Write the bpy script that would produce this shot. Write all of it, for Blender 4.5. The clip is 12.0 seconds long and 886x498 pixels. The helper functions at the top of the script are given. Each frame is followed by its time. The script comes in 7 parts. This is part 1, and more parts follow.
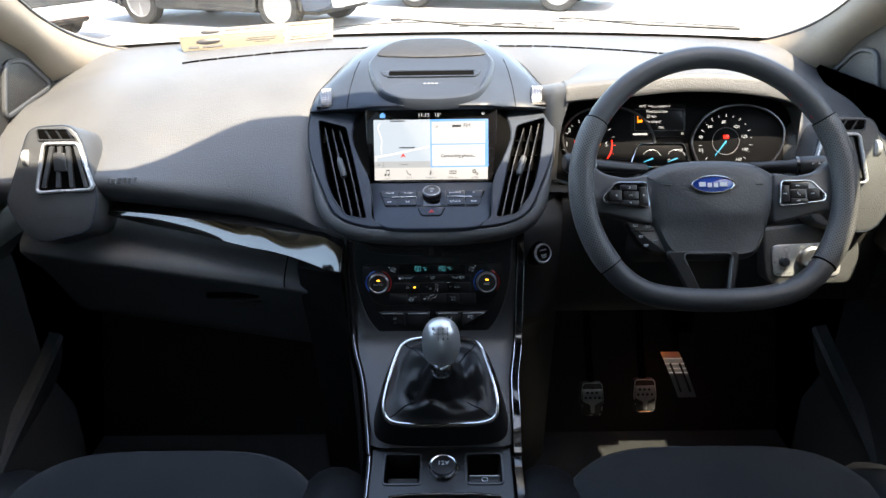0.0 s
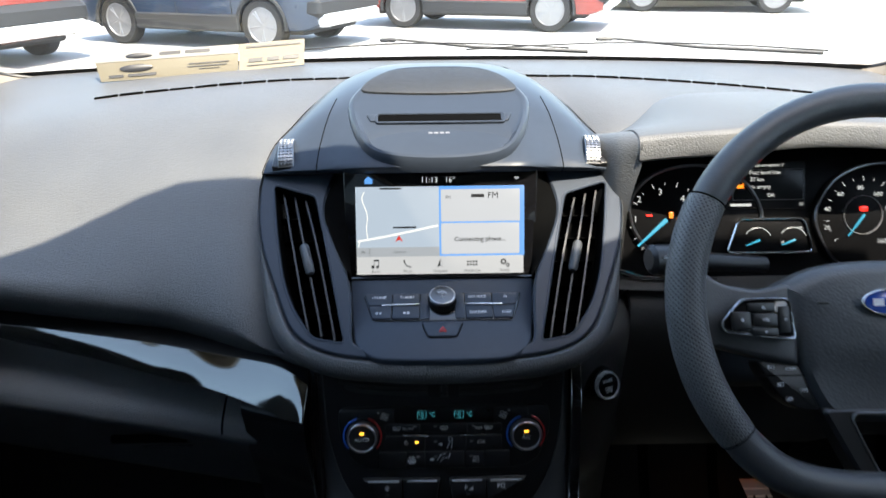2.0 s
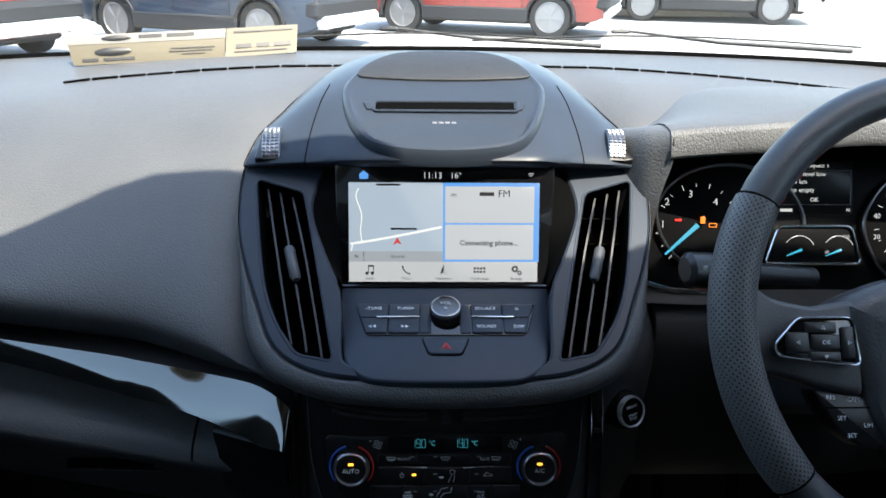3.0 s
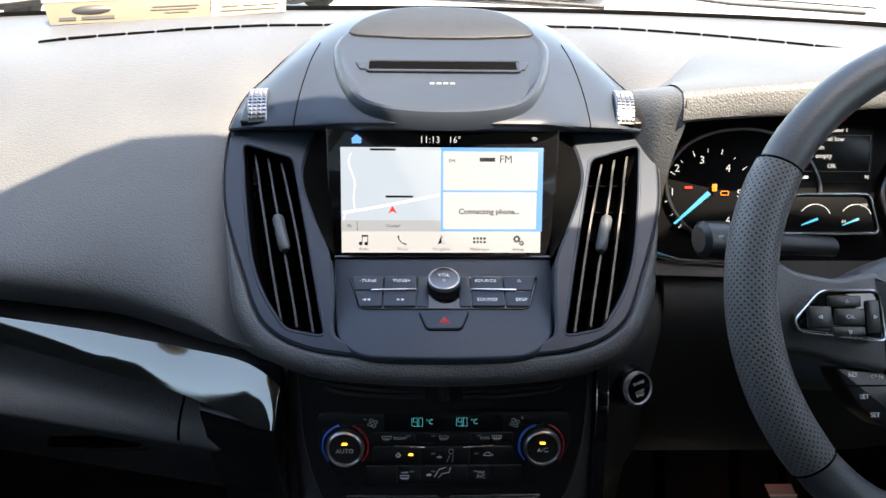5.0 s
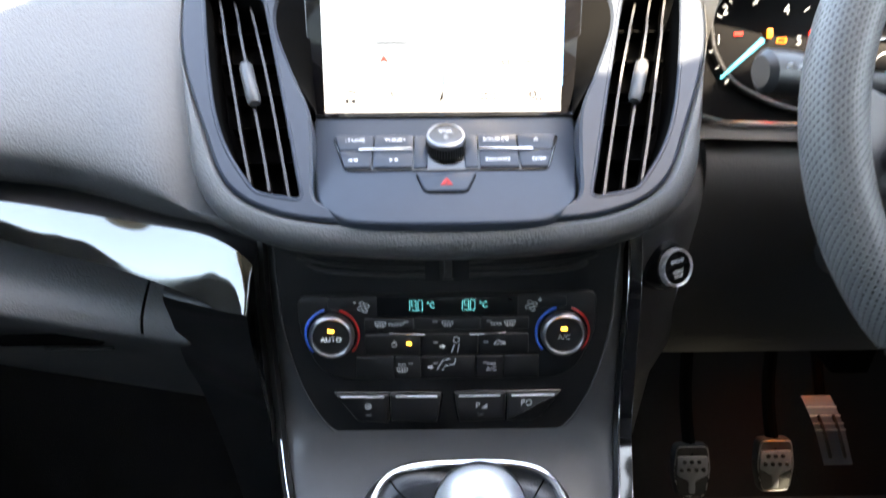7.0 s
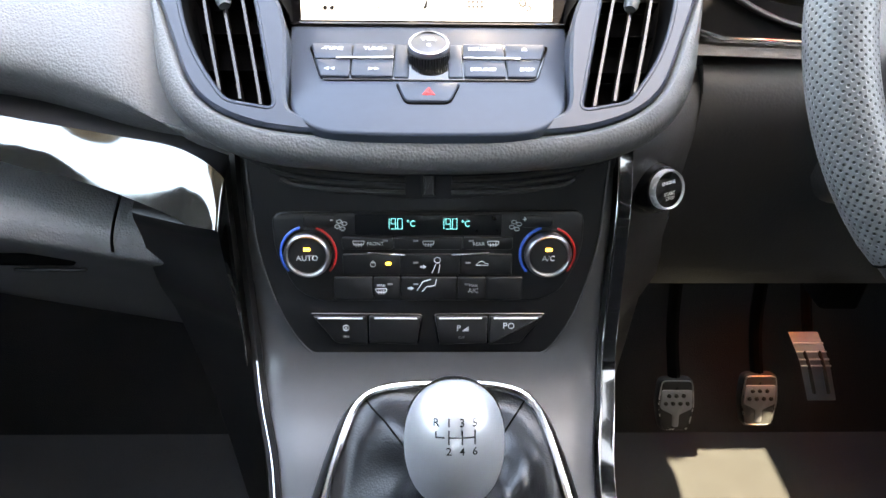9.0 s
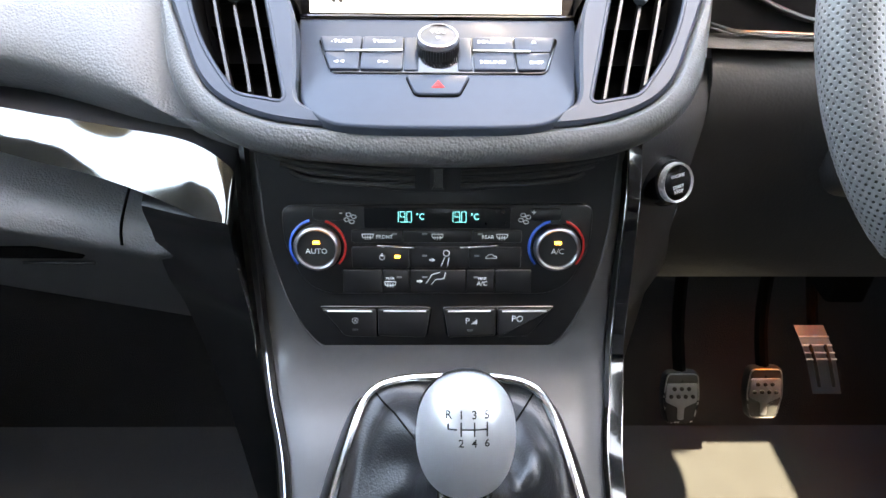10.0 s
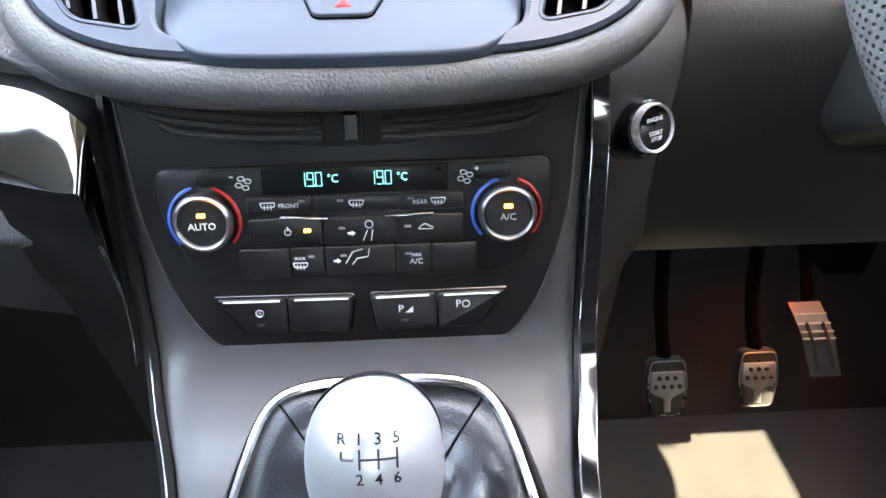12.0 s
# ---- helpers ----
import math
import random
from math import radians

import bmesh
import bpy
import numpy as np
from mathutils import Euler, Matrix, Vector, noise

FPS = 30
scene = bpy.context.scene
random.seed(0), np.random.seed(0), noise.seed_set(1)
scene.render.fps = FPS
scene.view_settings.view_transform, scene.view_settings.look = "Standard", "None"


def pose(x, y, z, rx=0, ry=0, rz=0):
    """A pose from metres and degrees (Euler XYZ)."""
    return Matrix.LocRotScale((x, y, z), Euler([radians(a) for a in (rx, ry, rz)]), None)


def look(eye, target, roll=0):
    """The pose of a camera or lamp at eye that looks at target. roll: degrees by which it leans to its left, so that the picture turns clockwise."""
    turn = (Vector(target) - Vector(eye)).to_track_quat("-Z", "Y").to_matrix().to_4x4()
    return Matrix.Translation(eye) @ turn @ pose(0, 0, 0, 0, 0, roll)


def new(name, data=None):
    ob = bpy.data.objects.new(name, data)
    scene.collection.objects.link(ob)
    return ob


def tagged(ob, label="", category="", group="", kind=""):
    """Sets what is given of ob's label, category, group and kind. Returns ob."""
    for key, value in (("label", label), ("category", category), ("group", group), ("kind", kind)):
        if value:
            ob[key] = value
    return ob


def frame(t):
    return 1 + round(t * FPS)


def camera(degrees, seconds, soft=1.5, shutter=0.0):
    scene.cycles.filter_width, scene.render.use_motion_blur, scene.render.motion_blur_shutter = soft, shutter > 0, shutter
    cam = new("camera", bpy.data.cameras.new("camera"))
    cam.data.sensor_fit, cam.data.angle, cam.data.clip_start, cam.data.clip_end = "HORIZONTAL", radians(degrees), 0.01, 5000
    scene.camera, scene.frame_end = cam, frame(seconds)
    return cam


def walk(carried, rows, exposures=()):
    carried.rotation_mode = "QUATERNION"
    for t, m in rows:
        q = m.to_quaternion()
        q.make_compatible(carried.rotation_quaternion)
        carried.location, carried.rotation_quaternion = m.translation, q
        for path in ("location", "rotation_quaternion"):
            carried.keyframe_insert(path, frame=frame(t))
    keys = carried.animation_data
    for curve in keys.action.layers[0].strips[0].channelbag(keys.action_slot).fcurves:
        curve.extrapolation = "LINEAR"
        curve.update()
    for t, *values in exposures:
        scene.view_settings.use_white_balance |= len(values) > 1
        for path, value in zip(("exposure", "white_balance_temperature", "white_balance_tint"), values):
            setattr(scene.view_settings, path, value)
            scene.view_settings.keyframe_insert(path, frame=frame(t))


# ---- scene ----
cam = camera(66.0, 12.0, shutter=0.5)
PATH = [
    (0, (0.022, -0.079, 0.956), (0.01, 1.724, 0.09), -0.8),
    (0.5, (0.021, -0.066, 0.957), (-0.002, 1.739, 0.095), -1.1),
    (1, (0.009, 0.018, 0.946), (0.005, 1.823, 0.085), -1.1),
    (1.5, (-0.004, 0.149, 0.932), (0.004, 1.966, 0.096), -1.0),
    (2, (-0.006, 0.274, 0.913), (0.016, 2.099, 0.096), -0.5),
    (2.5, (-0.008, 0.337, 0.903), (0.017, 2.172, 0.107), -0.0),
    (3, (-0.013, 0.349, 0.878), (0.023, 2.181, 0.078), 0.6),
    (3.2, (-0.009, 0.357, 0.87), (0.035, 2.179, 0.045), 0.8),
    (5, (-0.015, 0.379, 0.863), (0.036, 2.175, -0.014), 0.8),
    (5.5, (-0.011, 0.38, 0.867), (0.028, 2.173, -0.02), 0.5),
    (6, (-0.009, 0.382, 0.864), (0.028, 2.172, -0.027), 0.2),
    (6.5, (-0.009, 0.399, 0.831), (0.021, 2.175, -0.088), 0.1),
    (7, (-0.008, 0.431, 0.767), (0.015, 2.151, -0.254), -0.2),
    (7.5, (0.002, 0.44, 0.742), (0.033, 2.113, -0.354), 0.6),
    (9.5, (-0.001, 0.436, 0.741), (0.039, 2.065, -0.419), 0.9),
    (10, (-0.004, 0.436, 0.741), (0.03, 2.058, -0.427), 0.8),
    (10.5, (-0.004, 0.435, 0.742), (0.025, 2.058, -0.427), 0.6),
    (11, (0.0, 0.449, 0.721), (0.045, 2.07, -0.449), 1.0),
    (11.5, (0.032, 0.493, 0.684), (0.108, 2.114, -0.484), 0.6),
    (12, (0.029, 0.503, 0.675), (0.116, 2.115, -0.506), -0.2),
]
walk(cam, [(t, look(eye, target, roll)) for t, eye, target, roll in PATH], [(0, 3.25, 8000, 10), (1.5, 3.05, 7700, 9), (2.5, 2.55, 7000, 6), (3.2, 2.55, 7100, 6), (5, 3.2, 8200, 11), (6.2, 3.2, 8200, 11), (7.2, 5.12, 9200, 12), (9.5, 5.62, 9800, 13), (12, 6.1, 9800, 14)])

# world, sun and exposure
world = bpy.data.worlds.new("sky")
scene.world = world
world.use_nodes = True
wn = world.node_tree.nodes
sky = wn.new("ShaderNodeTexSky")
sky.sky_type, sky.sun_disc = "NISHITA", False
SUN_WAY = Vector((-0.32, 0.42, -1.0)).normalized()
sky.sun_elevation = math.asin(-SUN_WAY.z)
sky.sun_rotation = math.atan2(-SUN_WAY.x, -SUN_WAY.y)
world.node_tree.links.new(sky.outputs[0], wn["Background"].inputs[0])
wn["Background"].inputs[1].default_value = 0.15
sun_data = bpy.data.lights.new("sun", "SUN")
sun_data.energy, sun_data.angle, sun_data.color = 2.0, radians(0.6), (1.0, 0.95, 0.88)
sun = new("sun", sun_data)
sun.rotation_euler = SUN_WAY.to_track_quat("-Z", "Y").to_euler()
sun.location = (3, -4, 9)


# ---- materials ----
def material(name, colour, rough=0.5, metal=0.0, spread=0.12, scale=9.0, grain=0.0, grain_scale=600.0,
             grain_kind="noise", coat=0.0, spec=0.5, wear=0.1, sheen=0.0):
    """A surface with broad and fine variation of tone and gloss, and an optional fine relief."""
    m = bpy.data.materials.new(name)
    m.use_nodes = True
    n, l = m.node_tree.nodes, m.node_tree.links
    b = n["Principled BSDF"]
    co = n.new("ShaderNodeTexCoord")
    broad = n.new("ShaderNodeTexNoise")
    broad.inputs["Scale"].default_value, broad.inputs["Detail"].default_value = scale, 5
    fine = n.new("ShaderNodeTexNoise")
    fine.inputs["Scale"].default_value, fine.inputs["Detail"].default_value = scale * 23, 3
    for tex in (broad, fine):
        l.new(co.outputs["Object"], tex.inputs["Vector"])
    mean = n.new("ShaderNodeMath")
    mean.operation = "MULTIPLY_ADD"
    l.new(fine.outputs["Fac"], mean.inputs[0])
    mean.inputs[1].default_value = 0.4
    l.new(broad.outputs["Fac"], mean.inputs[2])
    ramp = n.new("ShaderNodeMapRange")
    ramp.inputs["From Min"].default_value, ramp.inputs["From Max"].default_value = 0.45, 0.95
    ramp.inputs["To Min"].default_value, ramp.inputs["To Max"].default_value = 1 - spread, 1 + spread
    l.new(mean.outputs[0], ramp.inputs["Value"])
    tint = n.new("ShaderNodeVectorMath")
    tint.operation = "SCALE"
    tint.inputs[0].default_value = colour
    l.new(ramp.outputs[0], tint.inputs["Scale"])
    l.new(tint.outputs[0], b.inputs["Base Color"])
    rr = n.new("ShaderNodeMapRange")
    rr.inputs["From Min"].default_value, rr.inputs["From Max"].default_value = 0.45, 0.95
    rr.inputs["To Min"].default_value, rr.inputs["To Max"].default_value = max(0.02, rough * (1 - wear)), min(1, rough * (1 + wear))
    l.new(mean.outputs[0], rr.inputs["Value"])
    l.new(rr.outputs[0], b.inputs["Roughness"])
    b.inputs["Metallic"].default_value = metal
    b.inputs["Specular IOR Level"].default_value = spec
    b.inputs["Coat Weight"].default_value = coat
    b.inputs["Coat Roughness"].default_value = 0.03
    b.inputs["Sheen Weight"].default_value = sheen
    if grain:
        if grain_kind == "leather":
            g = n.new("ShaderNodeTexVoronoi")
            g.feature = "SMOOTH_F1"
            g.inputs["Scale"].default_value, g.inputs["Smoothness"].default_value = grain_scale, 0.3
            flip = n.new("ShaderNodeMath")
            flip.operation = "SUBTRACT"
            flip.inputs[0].default_value = 1.0
            l.new(g.outputs["Distance"], flip.inputs[1])
            out = flip.outputs[0]
        elif grain_kind == "holes":
            g = n.new("ShaderNodeTexVoronoi")
            g.voronoi_dimensions = "2D"
            g.inputs["Scale"].default_value, g.inputs["Randomness"].default_value = 1.0, 0.0
            cut = n.new("ShaderNodeMapRange")
            cut.inputs["From Min"].default_value, cut.inputs["From Max"].default_value = 0.16, 0.30
            l.new(g.outputs["Distance"], cut.inputs["Value"])
            out = cut.outputs[0]
            hole = n.new("ShaderNodeMix")
            hole.data_type = "RGBA"
            hole.inputs["A"].default_value = (0.003, 0.003, 0.003, 1)
            l.new(out, hole.inputs["Factor"])
            l.new(tint.outputs[0], hole.inputs["B"])
            l.new(hole.outputs["Result"], b.inputs["Base Color"])
        else:
            g = n.new("ShaderNodeTexNoise")
            g.inputs["Scale"].default_value, g.inputs["Detail"].default_value = grain_scale, 4
            out = g.outputs["Fac"]
        if grain_kind == "leather":
            warp, bend = n.new("ShaderNodeTexNoise"), n.new("ShaderNodeVectorMath")
            warp.inputs["Scale"].default_value = grain_scale * 0.6
            bend.operation = "MULTIPLY_ADD"
            bend.inputs[1].default_value = (0.5 / grain_scale,) * 3
            l.new(co.outputs["Object"], warp.inputs["Vector"])
            l.new(warp.outputs["Color"], bend.inputs[0])
            l.new(co.outputs["Object"], bend.inputs[2])
            l.new(bend.outputs[0], g.inputs["Vector"])
        else:
            l.new(co.outputs["UV" if grain_kind == "holes" else "Object"], g.inputs["Vector"])
        bump = n.new("ShaderNodeBump")
        bump.inputs["Strength"].default_value, bump.inputs["Distance"].default_value = grain, 0.00042 if grain_kind == "leather" else 0.0012
        l.new(out, bump.inputs["Height"])
        l.new(bump.outputs[0], b.inputs["Normal"])
    return m


def glow(name, colour, strength):
    m = bpy.data.materials.new(name)
    m.use_nodes = True
    b = m.node_tree.nodes["Principled BSDF"]
    b.inputs["Base Color"].default_value = (0.02, 0.02, 0.02, 1)
    b.inputs["Roughness"].default_value = 0.25
    b.inputs["Emission Color"].default_value = (*colour, 1)
    b.inputs["Emission Strength"].default_value = strength
    return m


def glass(name, rough=0.0, tone=(1, 1, 1)):
    m = bpy.data.materials.new(name)
    m.use_nodes = True
    n, l = m.node_tree.nodes, m.node_tree.links
    n.remove(n["Principled BSDF"])
    clear, gloss, mix, fres = (n.new("ShaderNode" + k) for k in ("BsdfTransparent", "BsdfGlossy", "MixShader", "LayerWeight"))
    clear.inputs[0].default_value = (*tone, 1)
    gloss.inputs["Roughness"].default_value = 0.02
    power, amount = n.new("ShaderNodeMath"), n.new("ShaderNodeMath")
    power.operation, amount.operation = "POWER", "MULTIPLY_ADD"
    power.inputs[1].default_value, amount.inputs[1].default_value, amount.inputs[2].default_value = 5, 0.85, 0.07
    l.new(fres.outputs["Facing"], power.inputs[0])
    l.new(power.outputs[0], amount.inputs[0])
    l.new(amount.outputs[0], mix.inputs[0])
    l.new(clear.outputs[0], mix.inputs[1])
    l.new(gloss.outputs[0], mix.inputs[2])
    l.new(mix.outputs[0], n["Material Output"].inputs[0])
    return m


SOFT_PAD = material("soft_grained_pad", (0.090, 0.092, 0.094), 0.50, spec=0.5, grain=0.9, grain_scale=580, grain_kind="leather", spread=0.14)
HARD_DARK = material("hard_dark_plastic", (0.031, 0.0305, 0.030), 0.5, grain=0.3, grain_scale=420, grain_kind="leather")
SATIN = material("satin_grey_plastic", (0.034, 0.043, 0.058), 0.33, spec=0.2, spread=0.08, scale=5)
CONSOLE_GREY = material("satin_charcoal_plastic", (0.050, 0.052, 0.055), 0.32, spread=0.1, scale=5)
PIANO = material("gloss_black_plastic", (0.006, 0.006, 0.007), 0.08, spread=0.3, coat=0.6)
BLACK = material("matt_black_plastic", (0.010, 0.010, 0.0105), 0.36, spread=0.2)
# near black: joints and black parts, and painted shade inside vents and slots
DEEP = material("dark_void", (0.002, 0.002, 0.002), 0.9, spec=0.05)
TRIM_GLOSS = material("smoked_gloss_trim", (0.17, 0.17, 0.166), 0.07, 1.0, spread=0.05, wear=0.3)
GLOVE = material("dark_grained_glovebox", (0.110, 0.111, 0.113), 0.48, grain=0.9, grain_scale=580, grain_kind="leather")
# floor carpet again for the bulkhead, with the footwell's shade put into its colour
SHADED_CARPET = material("shaded_bulkhead_carpet", (0.008, 0.008, 0.0082), 0.95, grain=0.8, grain_scale=600, spread=0.3, scale=30)
RIM_LEATHER = material("smooth_rim_leather", (0.062, 0.064, 0.068), 0.42, grain=0.3, grain_scale=700, grain_kind="leather")
BRIGHT = material("bright_satin_paint", (0.62, 0.63, 0.64), 0.28, 0.35, spread=0.06)
KNOB_SILVER = material("satin_silver_paint", (0.66, 0.66, 0.67), 0.30, 0.7, spread=0.03, wear=0.04)
CHROME = material("satin_chrome", (0.62, 0.63, 0.65), 0.16, 1.0, spread=0.08)
BRUSHED = material("brushed_metal", (0.58, 0.58, 0.58), 0.28, 1.0, spread=0.1, grain=0.05, grain_scale=900)
LEATHER = material("black_leather", (0.013, 0.0135, 0.015), 0.34, grain=0.4, grain_scale=800, grain_kind="leather")
PERFORATED = material("perforated_leather", (0.115, 0.115, 0.115), 0.42, grain=0.5, grain_kind="holes")
SEAT_CLOTH = material("charcoal_seat_cloth", (0.009, 0.0105, 0.013), 0.9, grain=0.5, grain_scale=1400, sheen=0.08)
CARPET = material("grey_carpet", (0.0175, 0.0183, 0.0190), 0.95, grain=1.0, grain_scale=700, spread=0.3, scale=30)
PILLAR_TRIM = material("warm_grey_pillar_trim", (0.23, 0.20, 0.165), 0.7, grain=0.2, grain_scale=900)
ROOF_CLOTH = material("light_grey_headlining", (0.15, 0.147, 0.14), 0.95, grain=0.3, grain_scale=900)
RUBBER = material("black_rubber", (0.018, 0.018, 0.018), 0.7)


def punched(name, axes, pitch, colour, hole):
    """A thin metal sheet with a regular net of round holes, laid out over two of the object's axes."""
    m = bpy.data.materials.new(name)
    m.use_nodes = True
    n, l = m.node_tree.nodes, m.node_tree.links
    b = n["Principled BSDF"]
    co, split, join, net = (n.new("ShaderNode" + k) for k in ("TexCoord", "SeparateXYZ", "CombineXYZ", "TexVoronoi"))
    l.new(co.outputs["Object"], split.inputs[0])
    for k, axis in enumerate(axes):
        l.new(split.outputs[axis], join.inputs[k])
    turn = n.new("ShaderNodeMapping")
    turn.inputs["Rotation"].default_value = (0, 0, radians(45))
    turn.inputs["Scale"].default_value = (1 / pitch, 1 / pitch, 1)
    l.new(join.outputs[0], turn.inputs["Vector"])
    net.voronoi_dimensions = "2D"
    net.inputs["Scale"].default_value, net.inputs["Randomness"].default_value = 1.0, 0.0
    l.new(turn.outputs[0], net.inputs["Vector"])
    cut = n.new("ShaderNodeMapRange")
    cut.inputs["From Min"].default_value, cut.inputs["From Max"].default_value = hole - 0.06, hole + 0.06
    l.new(net.outputs["Distance"], cut.inputs["Value"])
    mix = n.new("ShaderNodeMix")
    mix.data_type = "RGBA"
    mix.inputs["A"].default_value, mix.inputs["B"].default_value = (0.002, 0.002, 0.002, 1), (*colour, 1)
    l.new(cut.outputs[0], mix.inputs["Factor"])
    l.new(mix.outputs["Result"], b.inputs["Base Color"])
    b.inputs["Roughness"].default_value = 0.45
    bump = n.new("ShaderNodeBump")
    bump.inputs["Strength"].default_value, bump.inputs["Distance"].default_value = 0.6, 0.001
    l.new(cut.outputs[0], bump.inputs["Height"])
    l.new(bump.outputs[0], b.inputs["Normal"])
    return m


MESH = punched("speaker_mesh", (0, 1), 0.0018, (0.035, 0.036, 0.037), 0.30)
TWEETER_MESH = punched("tweeter_mesh", (1, 2), 0.0040, (0.05, 0.049, 0.047), 0.32)
PRINT = material("white_print", (0.75, 0.76, 0.78), 0.5)
GREY_PRINT = material("grey_print", (0.2, 0.2, 0.21), 0.5)
BLUE_MARK = material("blue_mark", (0.015, 0.13, 0.62), 0.35)
RED_MARK = material("red_mark", (0.55, 0.02, 0.018), 0.35)
RED_THREAD = material("red_thread", (0.35, 0.02, 0.02), 0.8)
CONCRETE = material("pale_concrete", (0.40, 0.39, 0.37), 0.9, grain=0.4, grain_scale=120, scale=0.5)
GLASS = glass("window_glass", tone=(0.93, 0.95, 0.94))
SIDE_GLASS = glass("green_side_glass", tone=(0.72, 0.76, 0.73))
TINTED = glass("privacy_glass", tone=(0.07, 0.075, 0.075))
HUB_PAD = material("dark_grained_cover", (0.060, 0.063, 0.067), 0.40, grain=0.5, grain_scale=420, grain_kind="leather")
PEDAL_METAL = material("worn_pedal_metal", (0.30, 0.31, 0.33), 0.40, 0.7, grain=0.1, grain_scale=700)
DISPLAY = material("display_glass", (0.006, 0.006, 0.007), 0.3, spec=0.3)


# ---- shape helpers ----
def plane(o, v):
    """A panel's frame: x to the right, y up along the panel, z out of it."""
    v, u = Vector(v).normalized(), Vector((1, 0, 0))
    n = u.cross(v)
    m = Matrix((u, v, n)).transposed().to_4x4()
    m.translation = o
    return m


def thing(name, at, label, category, group="", kind=""):
    ob = new(name)
    ob.empty_display_size = 0.02
    ob.location = at
    return tagged(ob, label, category, group, kind)


def part(name, bm, mat, parent=None, label="", angle=35, kind=""):
    """Links a bmesh, given in world places, as one mesh object under a thing or a part."""
    bmesh.ops.recalc_face_normals(bm, faces=bm.faces)
    me = bpy.data.meshes.new(name)
    bm.to_mesh(me)
    bm.free()
    me.materials.append(mat)
    me.polygons.foreach_set("use_smooth", [True] * len(me.polygons))
    me.set_sharp_from_angle(angle=radians(angle))
    ob = new(name, me)
    if parent is not None:
        ob.parent = parent
        at = parent.location if parent.parent is None else parent.parent.location
        ob.matrix_parent_inverse = Matrix.Translation(at).inverted()
        if parent.parent is not None:
            ob.matrix_parent_inverse = Matrix()
    return tagged(ob, label, kind=kind)


def solo(name, bm, mat, label, category, group="", kind="", angle=35):
    return tagged(part(name, bm, mat, angle=angle), label, category, group, kind)


def rounded(corners, r, n=5):
    """An outline through corners (x, y) or (x, y, own radius), each rounded."""
    out, k = [], len(corners)
    for i in range(k):
        p, a, b = (Vector(corners[j % k][:2]) for j in (i, i - 1, i + 1))
        rad = corners[i][2] if len(corners[i]) > 2 else r
        da, db = a - p, b - p
        rad = min(rad, da.length * 0.49, db.length * 0.49)
        s, e = p + da.normalized() * rad, p + db.normalized() * rad
        for j in range(n + 1):
            t = j / n
            out.append(tuple(s * (1 - t) ** 2 + p * 2 * t * (1 - t) + e * t * t))
    return out


def flow(pts, n=6, closed=True):
    """A smooth curve through points of any dimension."""
    pts = [Vector(p) for p in pts]
    k, out = len(pts), []
    for i in range(k if closed else k - 1):
        get = (lambda j: pts[j % k]) if closed else (lambda j: pts[max(0, min(k - 1, j))])
        a, b, c, d = get(i - 1), get(i), get(i + 1), get(i + 2)
        for j in range(n):
            t = j / n
            out.append(0.5 * (2 * b + (c - a) * t + (2 * a - 5 * b + 4 * c - d) * t * t + (3 * b - a - 3 * c + d) * t ** 3))
    if not closed:
        out.append(pts[-1])
    return [tuple(p) for p in out]


def mirror(pts):
    return [(-p[0], *p[1:]) for p in reversed(pts)]


def grow(outline, d):
    """The outline moved outwards by d (inwards where negative)."""
    k = len(outline)
    area = sum(outline[i - 1][0] * outline[i][1] - outline[i][0] * outline[i - 1][1] for i in range(k))
    side, out = (1 if area > 0 else -1), []
    for i in range(k):
        a, p, b = (Vector(outline[j % k][:2]) for j in (i - 1, i, i + 1))
        t = (b - p).normalized() + (p - a).normalized()
        t = t.normalized() if t.length > 1e-6 else (b - a).normalized()
        out.append((p.x + t.y * side * d, p.y - t.x * side * d))
    return out


def rings(loops, m=None, closed=True, cap_first=False, cap_last=False):
    """Skins a row of loops of equal count."""
    bm = bmesh.new()
    m = m or Matrix()
    vs = [[bm.verts.new(m @ Vector(p)) for p in loop] for loop in loops]
    k = len(vs[0])
    for a, b in zip(vs, vs[1:]):
        for i in range(k if closed else k - 1):
            bm.faces.new((a[i], a[(i + 1) % k], b[(i + 1) % k], b[i]))
    if cap_first:
        bm.faces.new(vs[0])
    if cap_last:
        bm.faces.new(vs[-1])
    return bm


def lift(outline, z):
    return [(p[0], p[1], z) for p in outline]


def plate(outline, m, top=0.0, deep=0.004, edge=0.0008):
    """A solid panel with a rounded rim; its face lies at z = top of the frame m."""
    return rings([lift(outline, top - deep), lift(outline, top - edge), lift(grow(outline, -edge * 0.4), top - edge * 0.3),
                  lift(grow(outline, -edge), top)], m, cap_first=True, cap_last=True)


def rim(outer, inner, m, top=0.0, deep=0.004, edge=0.0006):
    """A flat ring between two outlines of equal count."""
    loops = [lift(outer, top - deep), lift(outer, top - edge), lift(grow(outer, -edge), top), lift(grow(inner, edge), top),
             lift(inner, top - edge), lift(inner, top - deep)]
    bm = rings(loops, m)
    return bm


